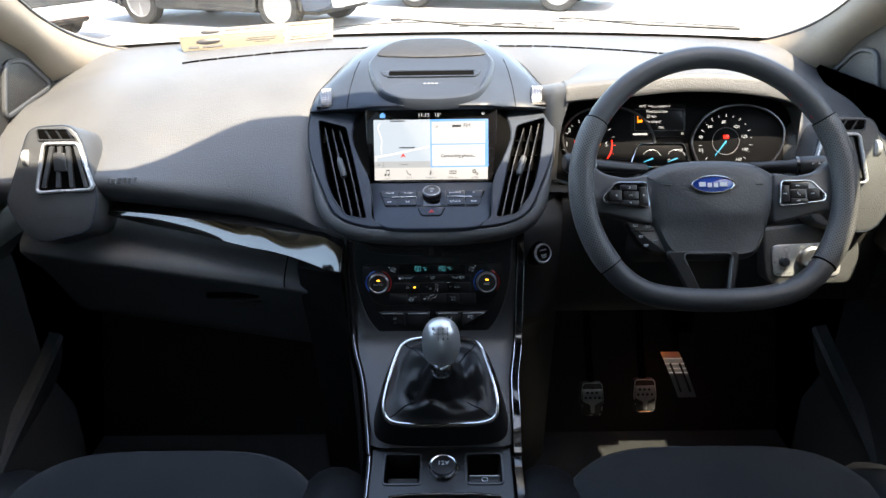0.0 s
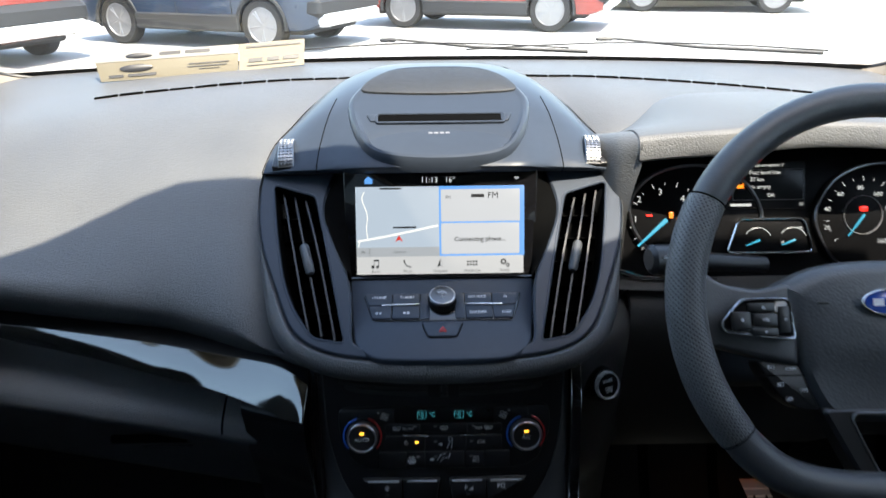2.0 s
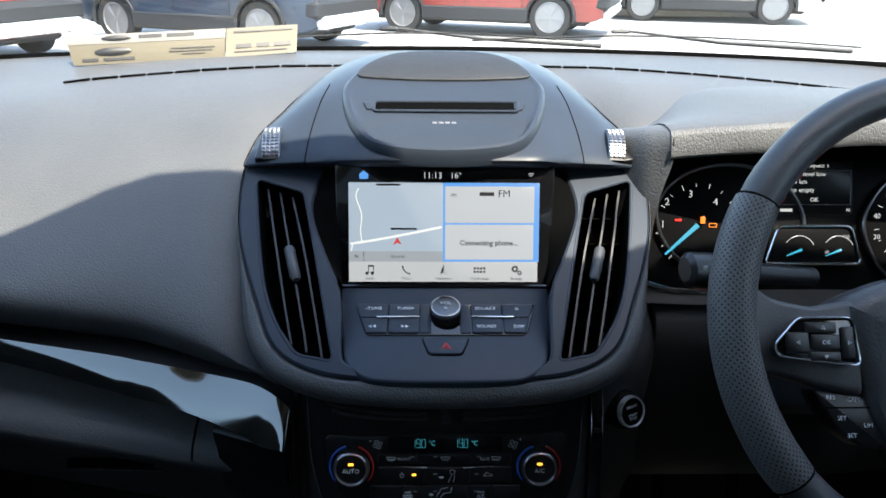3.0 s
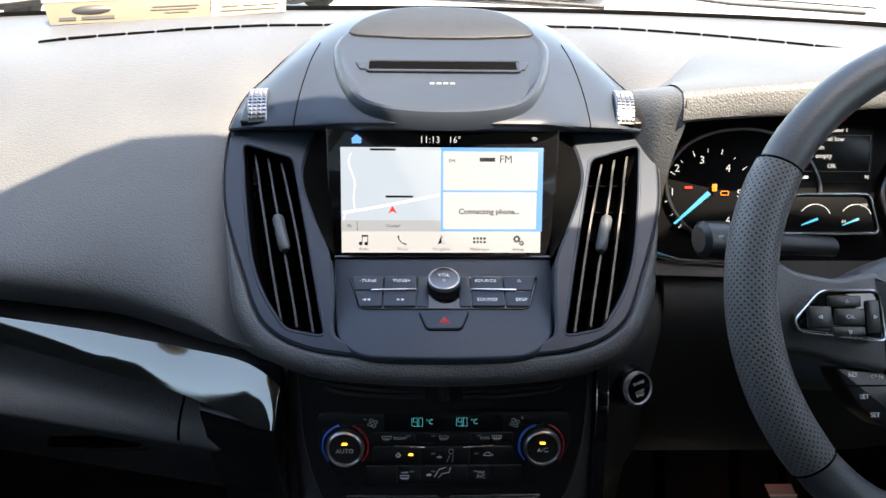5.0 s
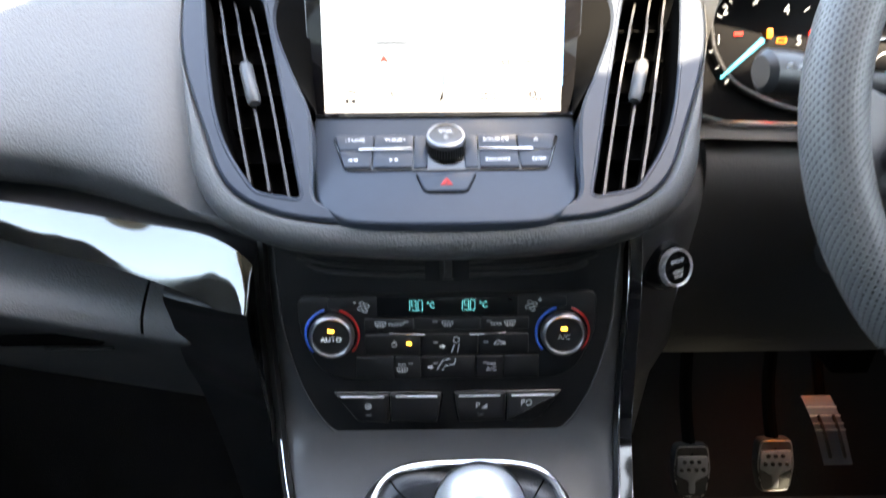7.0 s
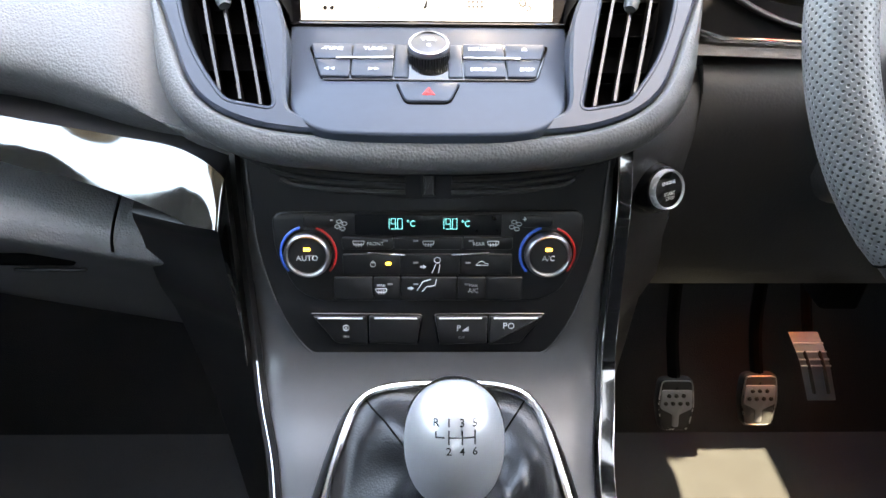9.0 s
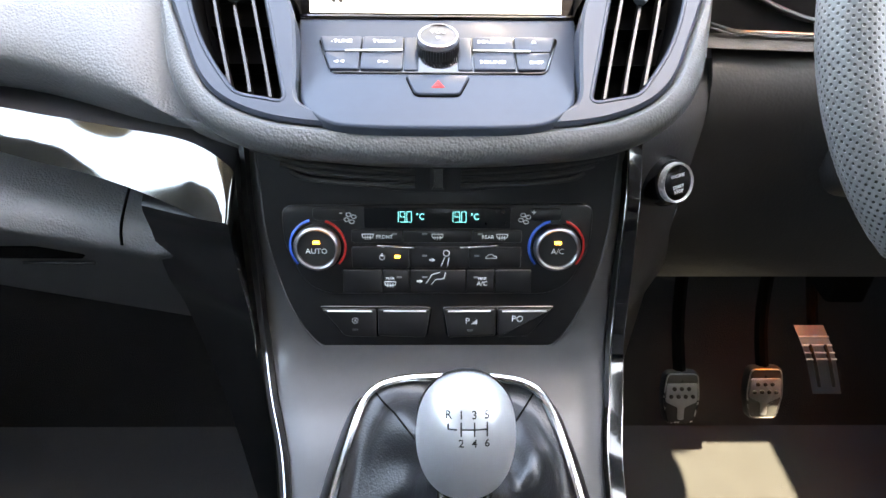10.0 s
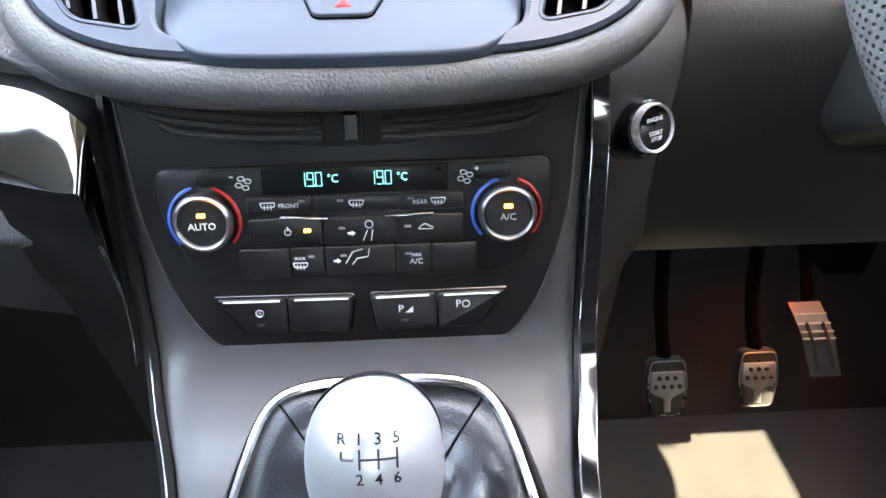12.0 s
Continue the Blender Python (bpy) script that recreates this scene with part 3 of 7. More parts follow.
def build_pod(d):
    # fascia with openings for the vents, the screen and the radio
    side = flow([(0.0, -0.0283), (0.05, -0.0265), (0.104, -0.0195), (0.140, 0.001), (0.161, 0.0437), (0.183, 0.1025), (0.1905, 0.149), (0.190, 0.189)], 6, False)
    outline = side + [(0.15, 0.195), (0.0, 0.195), (-0.15, 0.195)] + mirror(side)[:-1]
    mid = flow([(0.0, -0.0215), (0.055, -0.0185), (0.079, -0.0125), (0.086, -0.003), (0.0875, 0.02), (0.092, 0.058), (0.106, 0.0915), (0.1205, 0.1315), (0.1205, 0.160), (0.112, 0.189)], 4, False)
    opening = mid + mirror(mid)[:-1]
    part("fascia", holed([outline, opening, VENT, mirror(VENT)], FASCIA, 0.003, 0.03, 0.002), SATIN, d, "satin grey fascia")
    # bolster round the foot of the fascia
    half = [p for p in POD if p[1] < 0.2]
    big = [Vector(p) for p in sorted(half, key=lambda p: math.atan2(p[0], -(p[1] - 0.12)))]
    prof = [(-0.002, -0.008), (0.0005, -0.001), (0.004, 0.0015), (0.009, 0.0005), (0.014, -0.004), (0.0165, -0.010), (0.0150, -0.018), (0.009, -0.026), (-0.002, -0.032), (-0.02, -0.037), (-0.04, -0.045)]
    loops = []
    for o, z in prof:
        row = []
        for i, p in enumerate(big):
            t = (big[min(i + 1, len(big) - 1)] - big[max(i - 1, 0)]).normalized()
            fade = 1 - 0.80 * step(0.02, 0.11, p.y)
            row.append((p.x + t.y * o * fade, p.y - t.x * o * fade, z * (1 + 0.4 * step(0.02, 0.15, p.y))))
        loops.append(row)
    part("bolster", rings(loops, FASCIA, closed=False), SOFT_PAD, d, "soft grained bolster under the fascia")
    # hood over the screen, from the brow back to the dashboard top
    centre = flow([(0.947, 0.698), (0.941, 0.704), (0.945, 0.711), (0.99, 0.7335), (1.065, 0.760), (1.15, 0.770), (1.23, 0.764), (1.31, 0.748)], 4, False)
    border = flow([(0.985, 0.686), (0.977, 0.688), (0.979, 0.693), (1.022, 0.707), (1.062, 0.718), (1.125, 0.731), (1.215, 0.743), (1.30, 0.746)], 4, False)
    width = flow([(0.1885, 0), (0.189, 0), (0.1885, 0), (0.184, 0), (0.171, 0), (0.154, 0), (0.122, 0), (0.098, 0)], 4, False)
    rows = []
    for c, e, w in zip(centre, border, width):
        row = []
        for j in range(33):
            a = -1 + j / 16
            f = abs(a) ** 4.0 + (step(0.44, 0.68, abs(a)) - abs(a) ** 4.0) * max(0.0, 1 - len(rows) / 14)
            row.append((w[0] * a, c[0] + (e[0] - c[0]) * f, c[1] + (e[1] - c[1]) * f))
        rows.append(row)
    under = [[(p[0] * 0.97, p[1] + 0.03, p[2] + 0.002) for p in rows[0]]]
    part("pod_hood", rings(under + rows, closed=False), SATIN, d, "satin grey hood over the screen")
    part("hood_seam", tube([(r[0][0] * 1.004, r[0][1], r[0][2] + 0.0005) for r in rows[3:]], 0.0006, 5), DEEP, d)
    part("hood_seam", tube([(r[-1][0] * 1.004, r[-1][1], r[-1][2] + 0.0005) for r in rows[3:]], 0.0006, 5), DEEP, d)
    for k in (5, 27):
        part("shoulder_seam", tube([(r[k][0], r[k][1], r[k][2] + 0.0002) for r in rows[2:17]], 0.0005, 5), DEEP, d)
    # slot panel on the hood, with disc slot and speaker mesh
    panel = flow([(0.0, -0.001), (0.056, 0.007), (0.079, 0.034), (0.092, 0.086), (0.088, 0.118), (0.057, 0.160), (0.0, 0.168), (-0.057, 0.160), (-0.088, 0.118), (-0.092, 0.086), (-0.079, 0.034), (-0.056, 0.007)], 5)

    def bowl(p, h):
        return (p[0], p[1], h + 0.006 - 0.010 * math.exp(-((p[1] - 0.018) / 0.022) ** 2) * (1 - (p[0] / 0.1) ** 2))
    def lip(p):
        return 1 - step(0.03, 0.10, p[1])
    loops = [[(p[0], p[1], -0.006) for p in grow(panel, 0.009)], [(p[0], p[1], 0.0035 + 0.001 * lip(p)) for p in grow(panel, 0.0075)], [(p[0], p[1], 0.0070 + 0.0025 * lip(p)) for p in grow(panel, 0.004)],
             [(p[0], p[1], 0.0078 + 0.0025 * lip(p)) for p in grow(panel, 0.001)], [(p[0], p[1], 0.0070 + 0.001 * lip(p)) for p in grow(panel, -0.0015)], [bowl(p, 0.0008) for p in grow(panel, -0.004)]]
    for f in (0.9, 0.75, 0.6, 0.45, 0.3, 0.15, 0.02):
        loops.append([bowl((p[0] * f, 0.075 + (p[1] - 0.075) * f), 0.001) for p in panel])
    part("slot_panel", rings(loops, CAP, cap_last=True), SATIN, d, "satin grey panel with a disc slot")
    mesh_out = flow([(0.088, 0.121), (0.06, 0.158), (0.0, 0.166), (-0.06, 0.158), (-0.088, 0.121), (-0.05, 0.113), (0.0, 0.111), (0.05, 0.113)], 5)
    part("speaker_mesh", plate(mesh_out, CAP, 0.0095, 0.004, 0.001), MESH, d, "black speaker mesh")
    slot = rounded([(-0.066, 0.0585), (0.068, 0.0585), (0.069, 0.0715), (-0.066, 0.0715)], 0.002)
    part("disc_slot_rim", rim(grow(slot, 0.0028), slot, CAP, 0.0095, 0.006, 0.0008), SATIN, d)
    for e in (-1, 1):
        wing = rounded([(e * 0.0665, 0.0600), (e * 0.0740, 0.0600), (e * 0.0785, 0.0715), (e * 0.0665, 0.0715)], 0.001, 2)
        part("slot_end", plate(wing, CAP, 0.0088, 0.004, 0.0006), SATIN, d)
    part("disc_slot", plate(slot, CAP, 0.0083, 0.003, 0.0003), DEEP, d, "dark disc slot")
    # maker's mark on the panel, as plain strokes
    for x in (-0.0095, -0.0035, 0.0025, 0.0085):
        part("mark", bar(x - 0.0022, 0.0415, x + 0.0022, 0.0445, CAP, 0.0050, 0.002), GREY_PRINT, d)
    # recess round the screen
    half = flow(RECESS_HALF, 6, False)
    outer = [FASCIA @ Vector((x, v, 0.001)) for x, v in half]
    glass_half = flow([(0.098, 0.056), (0.098, 0.03), (0.097, 0.0), (0.096, -0.03), (0.094, -0.058)], 6, False)
    inn = [SCREEN @ Vector((x, v, 0.0)) for x, v in glass_half]
    for s in (-1, 1):
        part("screen_surround", rings([[(s * p.x, p.y, p.z) for p in outer], [(s * (p.x * 0.6 + q.x * 0.4), p.y * 0.6 + q.y * 0.4, p.z * 0.6 + q.z * 0.4) for p, q in zip(outer, inn)],
                                       [(s * q.x, q.y, q.z) for q in inn]], closed=False), DEEP, d, "satin black screen surround")
    # thumbwheels beside the hood
    for s in (-1, 1):
        m = plane((s * 0.1610, 0.996, 0.7060), (0, 0.94, 0.34))
        e = -s
        shape = rounded([(e * -0.0175, -0.0265, 0.002), (e * 0.0085, -0.0290, 0.003), (e * 0.0062, 0.0385, 0.001), (e * -0.0178, 0.0130, 0.003)], 0.003)
        part("thumbwheel_bezel", plate(shape if s < 0 else shape[::-1], m, 0.0025, 0.008, 0.0015), BLACK, d)
        mw = m @ Matrix.Translation((e * -0.0037, -0.0040, 0.001)) @ Matrix.Rotation(radians(e * 5), 4, "Z")
        turn = [radians(-46 + 92 * i / 14) for i in range(15)]
        arc = [[(x, r * math.sin(a), r * math.cos(a) - 0.0215) for x, r in ((-0.0082, 0.026), (-0.0082, 0.0325), (-0.0072, 0.0335), (0.0072, 0.0335), (0.0082, 0.0325), (0.0082, 0.026))] for a in turn]
        part("thumbwheel", rings(arc, mw, cap_first=True, cap_last=True), RING_METAL, d, "ribbed grey thumbwheel")
        studs = []
        for i in range(13):
            a = radians(-40 + 80 * i / 12)
            for j in range(4):
                studs.append(box(0.0032, 0.0026, 0.0022, mw @ pose(-0.0060 + 0.0040 * j, math.sin(a) * 0.0338, -0.0215 + math.cos(a) * 0.0338, -math.degrees(a), 0, 0), 0.0006))
        part("knurl", merge(*studs), RING_METAL, d, "knurled tread")
        part("key_mark", bar(e * 0.0165 - 0.0022, -0.0225, e * 0.0165 + 0.0022, -0.0195, m, 0.0028, 0.002), GREY_PRINT, d)
        part("key_mark", bar(e * 0.0170 - 0.0022, 0.0305, e * 0.0170 + 0.0022, 0.0325, m, 0.0028, 0.002), GREY_PRINT, d)


def build_centre_vent(s):
    o = FASCIA.translation
    v = thing("air_vent", FASCIA @ Vector((s * 0.14, 0.09, 0)), "tall curved air vent with black slats in a satin grey frame", "air vent", "centre air vents")
    out = VENT if s > 0 else mirror(VENT)
    part("frame", rim(grow(out, 0.0035), out, FASCIA, 0.0036, 0.010, 0.0012), SATIN, v)
    # duct walls coloured near black in place of the shade inside
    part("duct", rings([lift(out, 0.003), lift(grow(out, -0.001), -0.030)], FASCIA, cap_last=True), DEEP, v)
    # upright slats lean with the vent; each has a bright front edge and a deep blade
    lines = (((0.1683, 0.1680), (0.1500, 0.0935), (0.1370, 0.0400), (0.1280, 0.0060)),
             ((0.1563, 0.1640), (0.1406, 0.1030), (0.1210, 0.0260), (0.1150, 0.0000)),
             ((0.1440, 0.1590), (0.1260, 0.0960), (0.1085, 0.0240), (0.1020, -0.0045)))
    for line in lines:
        path = flow(line, 5, False)
        n = len(path)
        rows = []
        for i, (u, w) in enumerate(path):
            back = 0.0045 if i < 3 else 0.0
            rows.append([(s * (u - 0.0009), w, -0.0025 - back), (s * (u + 0.0009), w, -0.0025 - back), (s * (u + 0.0030), w, -0.026), (s * (u + 0.0014), w, -0.026)])
        part("slat", rings(rows, FASCIA, cap_first=True, cap_last=True), BLACK, v, "upright slat")
    # vanes take the same near black, as if lost in the duct's shade
    for i in range(5):
        w = 0.030 + 0.028 * i
        left, right = 0.0985 + 0.235 * (w - 0.012), 0.1395 + 0.255 * (w - 0.020)
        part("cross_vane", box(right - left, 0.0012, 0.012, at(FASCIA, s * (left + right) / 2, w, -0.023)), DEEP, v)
    tab = tube([FASCIA @ Vector((s * u, w, 0.000)) for u, w in ((0.1300, 0.0660), (0.1310, 0.0690), (0.1390, 0.0965), (0.1396, 0.0990))], [0.0035, 0.0050, 0.0050, 0.0038], 12)
    part("tab", tab, HUB_PAD, v, "dark sliding tab")


def build_trim_and_glovebox():
    # gloss strip that sweeps from the left vent down to the console
    t = thing("dashboard_trim", (-0.33, 0.9, 0.5), "smoked gloss strip sweeping from the vent to the console", "trim strip")
    top = flow([(-0.520, 0.900, 0.5585), (-0.440, 0.892, 0.556), (-0.369, 0.884, 0.5497), (-0.300, 0.875, 0.544), (-0.270, 0.869, 0.5415), (-0.243, 0.863, 0.540), (-0.207, 0.854, 0.538), (-0.170, 0.842, 0.5375), (-0.149, 0.832, 0.5340), (-0.1325, 0.8215, 0.5270),
                (-0.1303, 0.8190, 0.5200), (-0.1298, 0.814, 0.502), (-0.1293, 0.805, 0.468), (-0.1285, 0.799, 0.442), (-0.1262, 0.788, 0.417), (-0.1240, 0.775, 0.404)], 6, False)
    low = flow([(-0.515, 0.896, 0.556), (-0.440, 0.885, 0.5404), (-0.369, 0.873, 0.530), (-0.300, 0.857, 0.5195), (-0.270, 0.849, 0.5155), (-0.243, 0.841, 0.514), (-0.207, 0.829, 0.509), (-0.171, 0.815, 0.5020), (-0.1555, 0.8065, 0.4985), (-0.1390, 0.7985, 0.5005),
                (-0.1330, 0.7965, 0.4998), (-0.1332, 0.7975, 0.488), (-0.1326, 0.797, 0.461), (-0.1308, 0.796, 0.436), (-0.1272, 0.787, 0.415), (-0.1242, 0.775, 0.404)], 6, False)
    rows = []
    for k in range(9):
        f = k / 8
        puff = 0.0010 * math.sin(math.pi * f)
        rows.append([(a[0] + (b[0] - a[0]) * f, a[1] + (b[1] - a[1]) * f - puff, a[2] + (b[2] - a[2]) * f + puff * 0.5) for a, b in zip(top, low)])
    part("strip", rings(rows, closed=False), TRIM_GLOSS, t, angle=80)
    for name, line, sign in (("upper_return", top, 1), ("lower_return", low, -1)):
        back = [[(p[0], p[1] + d, p[2] + sign * 0.15 * d) for p in line] for d in (0.0003, 0.004, 0.05)]
        part(name, rings(back, closed=False), BLACK, t, "dark folded edge")
    g = thing("glovebox", (-0.4, 0.92, 0.4), "closed dark grained glovebox under the dashboard", "glovebox")
    rows = []
    for i in range(22):
        x = -0.66 + 0.475 * i / 21
        z0 = 0.498 + 0.10 * (-x - 0.33)
        y0 = 0.905 + 0.13 * (-x - 0.2)
        prof = [(y0 + 0.03, z0 + 0.004), (y0 - 0.015, z0 - 0.006), (y0 - 0.050, z0 - 0.022), (y0 - 0.062, z0 - 0.036), (y0 - 0.058, z0 - 0.052), (y0 - 0.010, z0 - 0.11), (y0 + 0.05, z0 - 0.21), (y0 + 0.09, z0 - 0.24)]
        rows.append(flow([(x, y, z) for y, z in prof], 4, False))
    part("lid", rings(rows, closed=False), GLOVE, g, "grained glovebox lid")
    part("latch", box(0.085, 0.006, 0.010, pose(-0.325, 0.882, 0.416, -35, 0, 0), 0.002), DEEP, g, "dark pull latch")
    part("latch_edge", box(0.060, 0.003, 0.003, pose(-0.312, 0.892, 0.398, -35, 0, 0), 0.001), BLACK, g)
    seam = rows[19][2:14]
    part("lid_seam", tube([(p[0], p[1] - 0.0004, p[2]) for p in seam], 0.0011, 6), DEEP, g, "upright gap beside the lid")
    rows = []
    for x, y in ((-0.205, 0.840), (-0.180, 0.830), (-0.158, 0.822), (-0.142, 0.8185), (-0.1330, 0.8170)):
        lean = 0.020 * step(-0.205, -0.133, x)
        rows.append(flow([(x, y + 0.02, 0.494), (x, y, 0.487), (x + lean * 0.3, y + 0.004, 0.462), (x + lean, y + 0.010 - lean, 0.415), (x + lean * 1.6, y + 0.03 - lean, 0.36), (x + lean * 2, y + 0.06, 0.2), (x + lean * 2, y + 0.08, -0.05)], 4, False))
    part("end_panel", rings(rows, closed=False), BLACK, g, "dark panel beside the console")


AMBER = glow("amber_lamp", (1.0, 0.42, 0.05), 0.55)
CYAN = glow("cyan_digits", (0.08, 0.62, 0.80), 0.065)
NEEDLE = glow("cyan_needle", (0.05, 0.55, 0.85), 0.16)
WHITE_LIT = glow("white_lit_print", (0.8, 0.85, 0.9), 0.14)
RED_LIT = glow("red_lamp", (1.0, 0.03, 0.02), 0.3)
UI_MAP = glow("screen_map", (0.58, 0.72, 0.93), 0.125)
UI_WHITE = glow("screen_white", (0.78, 0.84, 0.96), 0.122)
UI_BAR = glow("screen_bar", (0.72, 0.76, 0.84), 0.13)
UI_GREY = glow("screen_grey", (0.42, 0.47, 0.55), 0.15)
UI_BLUE = glow("screen_blue", (0.10, 0.34, 0.85), 0.19)
UI_ROAD = glow("screen_road", (0.88, 0.92, 0.95), 0.18)
UI_RED = glow("screen_red", (0.75, 0.05, 0.04), 0.15)
UI_INK = material("screen_ink", (0.01, 0.01, 0.012), 0.4)
ORANGE_LIT = glow("orange_lamp", (1.0, 0.25, 0.02), 0.3)
DIAL = material("dial_black", (0.005, 0.005, 0.0055), 0.45, spec=0.08)
RING_METAL = material("satin_ring_metal", (0.36, 0.36, 0.37), 0.34, 1.0, spread=0.1)
DARK_METAL = material("dark_satin_metal", (0.16, 0.16, 0.165), 0.3, 1.0)
BADGE_BLUE = material("badge_blue", (0.01, 0.05, 0.28), 0.15, coat=0.5)


# ---- centre console ----
def build_console():
    c = thing("centre_console", (0.01, 0.7, 0.0), "charcoal centre console with dark side strips", "centre console")
    left = flow([(-0.1255, 0.850, 0.535), (-0.1235, 0.830, 0.50), (-0.1205, 0.812, 0.45), (-0.1175, 0.793, 0.405), (-0.110, 0.762, 0.383), (-0.097, 0.72, 0.366), (-0.087, 0.66, 0.34), (-0.082, 0.625, 0.322), (-0.080, 0.60, 0.314), (-0.078, 0.40, 0.300)], 5, False)
    right = flow([(0.1240, 0.850, 0.535), (0.1235, 0.830, 0.50), (0.1220, 0.812, 0.45), (0.1200, 0.793, 0.405), (0.1160, 0.762, 0.383), (0.109, 0.72, 0.366), (0.107, 0.66, 0.34), (0.105, 0.625, 0.322), (0.104, 0.60, 0.314), (0.102, 0.40, 0.300)], 5, False)
    rows = []
    for a, b in zip(left, right):
        rows.append([(a[0] + (b[0] - a[0]) * i / 40, a[1] - 0.0058 * math.sin(math.pi / 2 * min(1.0, min(i, 40 - i) / 3.5)), a[2]) for i in range(41)])
    cut = next(i for i, a in enumerate(left) if a[1] < 0.63)
    part("fascia", rings(rows[:cut], closed=False), CONSOLE_GREY, c, "satin charcoal fascia")
    for s, edge in ((-1, left), (1, right)):
        w = 0.5 if s < 0 else 1.0
        strip = [[(p[0] + s * o * w, p[1] - 0.004 * (1 if 0 < i < 4 else 0) + dy, p[2] + dz) for p in edge] for i, (o, dy, dz) in enumerate(((0.0, -0.002, 0.002), (0.003, -0.004, 0.004), (0.012, -0.002, 0.002), (0.015, 0.01, -0.006), (0.016, 0.04, -0.03)))]
        part("side_strip", rings(strip, closed=False), PIANO if s > 0 else BLACK, c, "dark side strip")
        part("strip_line", tube([(p[0] + s * 0.0025, p[1] - 0.0062, p[2] + 0.0042) for p in edge], 0.0006, 6), CHROME, c, "thin bright line")
        if s > 0:
            part("strip_line", tube([(p[0] + s * 0.0125, p[1] - 0.004, p[2] + 0.002) for p in edge], 0.0004, 6), CHROME, c)
        wall = [[(p[0] + s * 0.0155, p[1] + 0.02, p[2] - 0.02) for p in edge], [(p[0] + s * 0.018, p[1] + 0.05, p[2] * 0.4) for p in edge], [(p[0] + s * 0.02, p[1] + 0.06, FLOOR_Z) for p in edge]]
        part("side_wall", rings(wall, closed=False), HARD_DARK, c, "dark grained console side")
    # tray behind the lever
    tray = plane((0.012, 0.596, 0.316), (0, 0.985, 0.12))
    base = rounded([(-0.092, -0.20), (0.090, -0.20), (0.092, 0.034), (-0.093, 0.034)], 0.004)
    pocket_l = rounded([(-0.074, -0.024), (-0.028, -0.024), (-0.028, 0.022), (-0.074, 0.022)], 0.005)
    pocket_r = rounded([(0.033, -0.024), (0.077, -0.024), (0.077, 0.022), (0.033, 0.022)], 0.005)
    part("tray_panel", holed([base, pocket_l, pocket_r], tray, 0.0, 0.03, 0.0015), BLACK, c, "satin black tray panel")
    for name, o in (("pocket", pocket_l), ("pocket", pocket_r)):
        part(name, rings([lift(o, -0.001), lift(grow(o, -0.003), -0.045)], tray, cap_last=True), BLACK, c, "black rubber-lined pocket")
        part("pocket_rim", rim(grow(o, 0.003), o, tray, 0.0015, 0.004, 0.0006), CONSOLE_GREY, c)
    part("pocket_step", box(0.040, 0.016, 0.02, at(tray, -0.051, -0.006, -0.03), 0.002), HARD_DARK, c)
    socket = part("socket_ring", lathe([(0.0195, -0.004), (0.0195, 0.004), (0.0175, 0.006), (0.016, 0.0055), (0.016, 0.0)], at(tray, 0.002, 0.0), 40), CHROME, c, "bright ring round the socket")
    part("socket_cap", lathe([(0.016, -0.002), (0.016, 0.0055), (0.015, 0.0068), (0.0001, 0.0072)], at(tray, 0.002, 0.0), 36), BLACK, c, "black socket cap")
    words("12V", 0.0095, at(tray, 0.002, 0.0025, 0.0075), PRINT, c)
    part("brake_button", plate(rounded([(0.0345, -0.0235), (0.0755, -0.0235), (0.0755, -0.008), (0.0345, -0.008)], 0.002), tray, -0.004, 0.03, 0.0015), BLACK, c, "black parking brake switch")
    part("button_line", bar(0.036, -0.0098, 0.074, -0.0088, tray, -0.0035), PRINT, c)
    part("button_icon", rim(rounded([(0.051, -0.018), (0.059, -0.018), (0.059, -0.012), (0.051, -0.012)], 0.0029), rounded([(0.0518, -0.0173), (0.0582, -0.0173), (0.0582, -0.0127), (0.0518, -0.0127)], 0.0022), tray, -0.0035, 0.0004, 0.0001), PRINT, c)
    part("cupholder_line", tube([tray @ Vector(p) for p in ((-0.066, -0.046, 0.002), (-0.040, -0.043, 0.003), (0.0, -0.0425, 0.003), (0.045, -0.043, 0.003), (0.074, -0.046, 0.002))], 0.0022, 8), CHROME, c, "chrome edge of the cup holder lid")
    # louvred band under the bolster
    for i in range(4):
        drop = 0.0052 * i
        path = flow([CLIMATE @ Vector((u, v - drop * (1 - 0.2 * (u + 0.1) / 0.1), 0.004)) for u, v in ((-0.113 + 0.006 * i, 0.0660), (-0.085, 0.0612), (-0.05, 0.0565), (-0.015, 0.0545))], 4, False)
        for s in (1, -1):
            part("louvre", tube([(s * p[0], p[1], p[2]) for p in path], 0.0019, 6), HARD_DARK, c)
    gap = flow([(-0.119, 0.072), (-0.116, 0.062), (-0.08, 0.049), (-0.04, 0.0395), (0.0, 0.037), (0.04, 0.0395), (0.08, 0.049), (0.116, 0.062), (0.119, 0.072)], 4, False)
    part("louvre_backing", plate(gap + [(0.0, 0.08)], CLIMATE, 0.0035, 0.004, 0.0003), BLACK, c)
    part("louvre_latch", box(0.010, 0.016, 0.012, at(CLIMATE, 0.0, 0.0475, 0.004), 0.002), BLACK, c, "small black latch")
    part("latch_glint", box(0.0010, 0.007, 0.002, at(CLIMATE, -0.002, 0.049, 0.0105), 0.0005), CONSOLE_GREY, c)
    return c


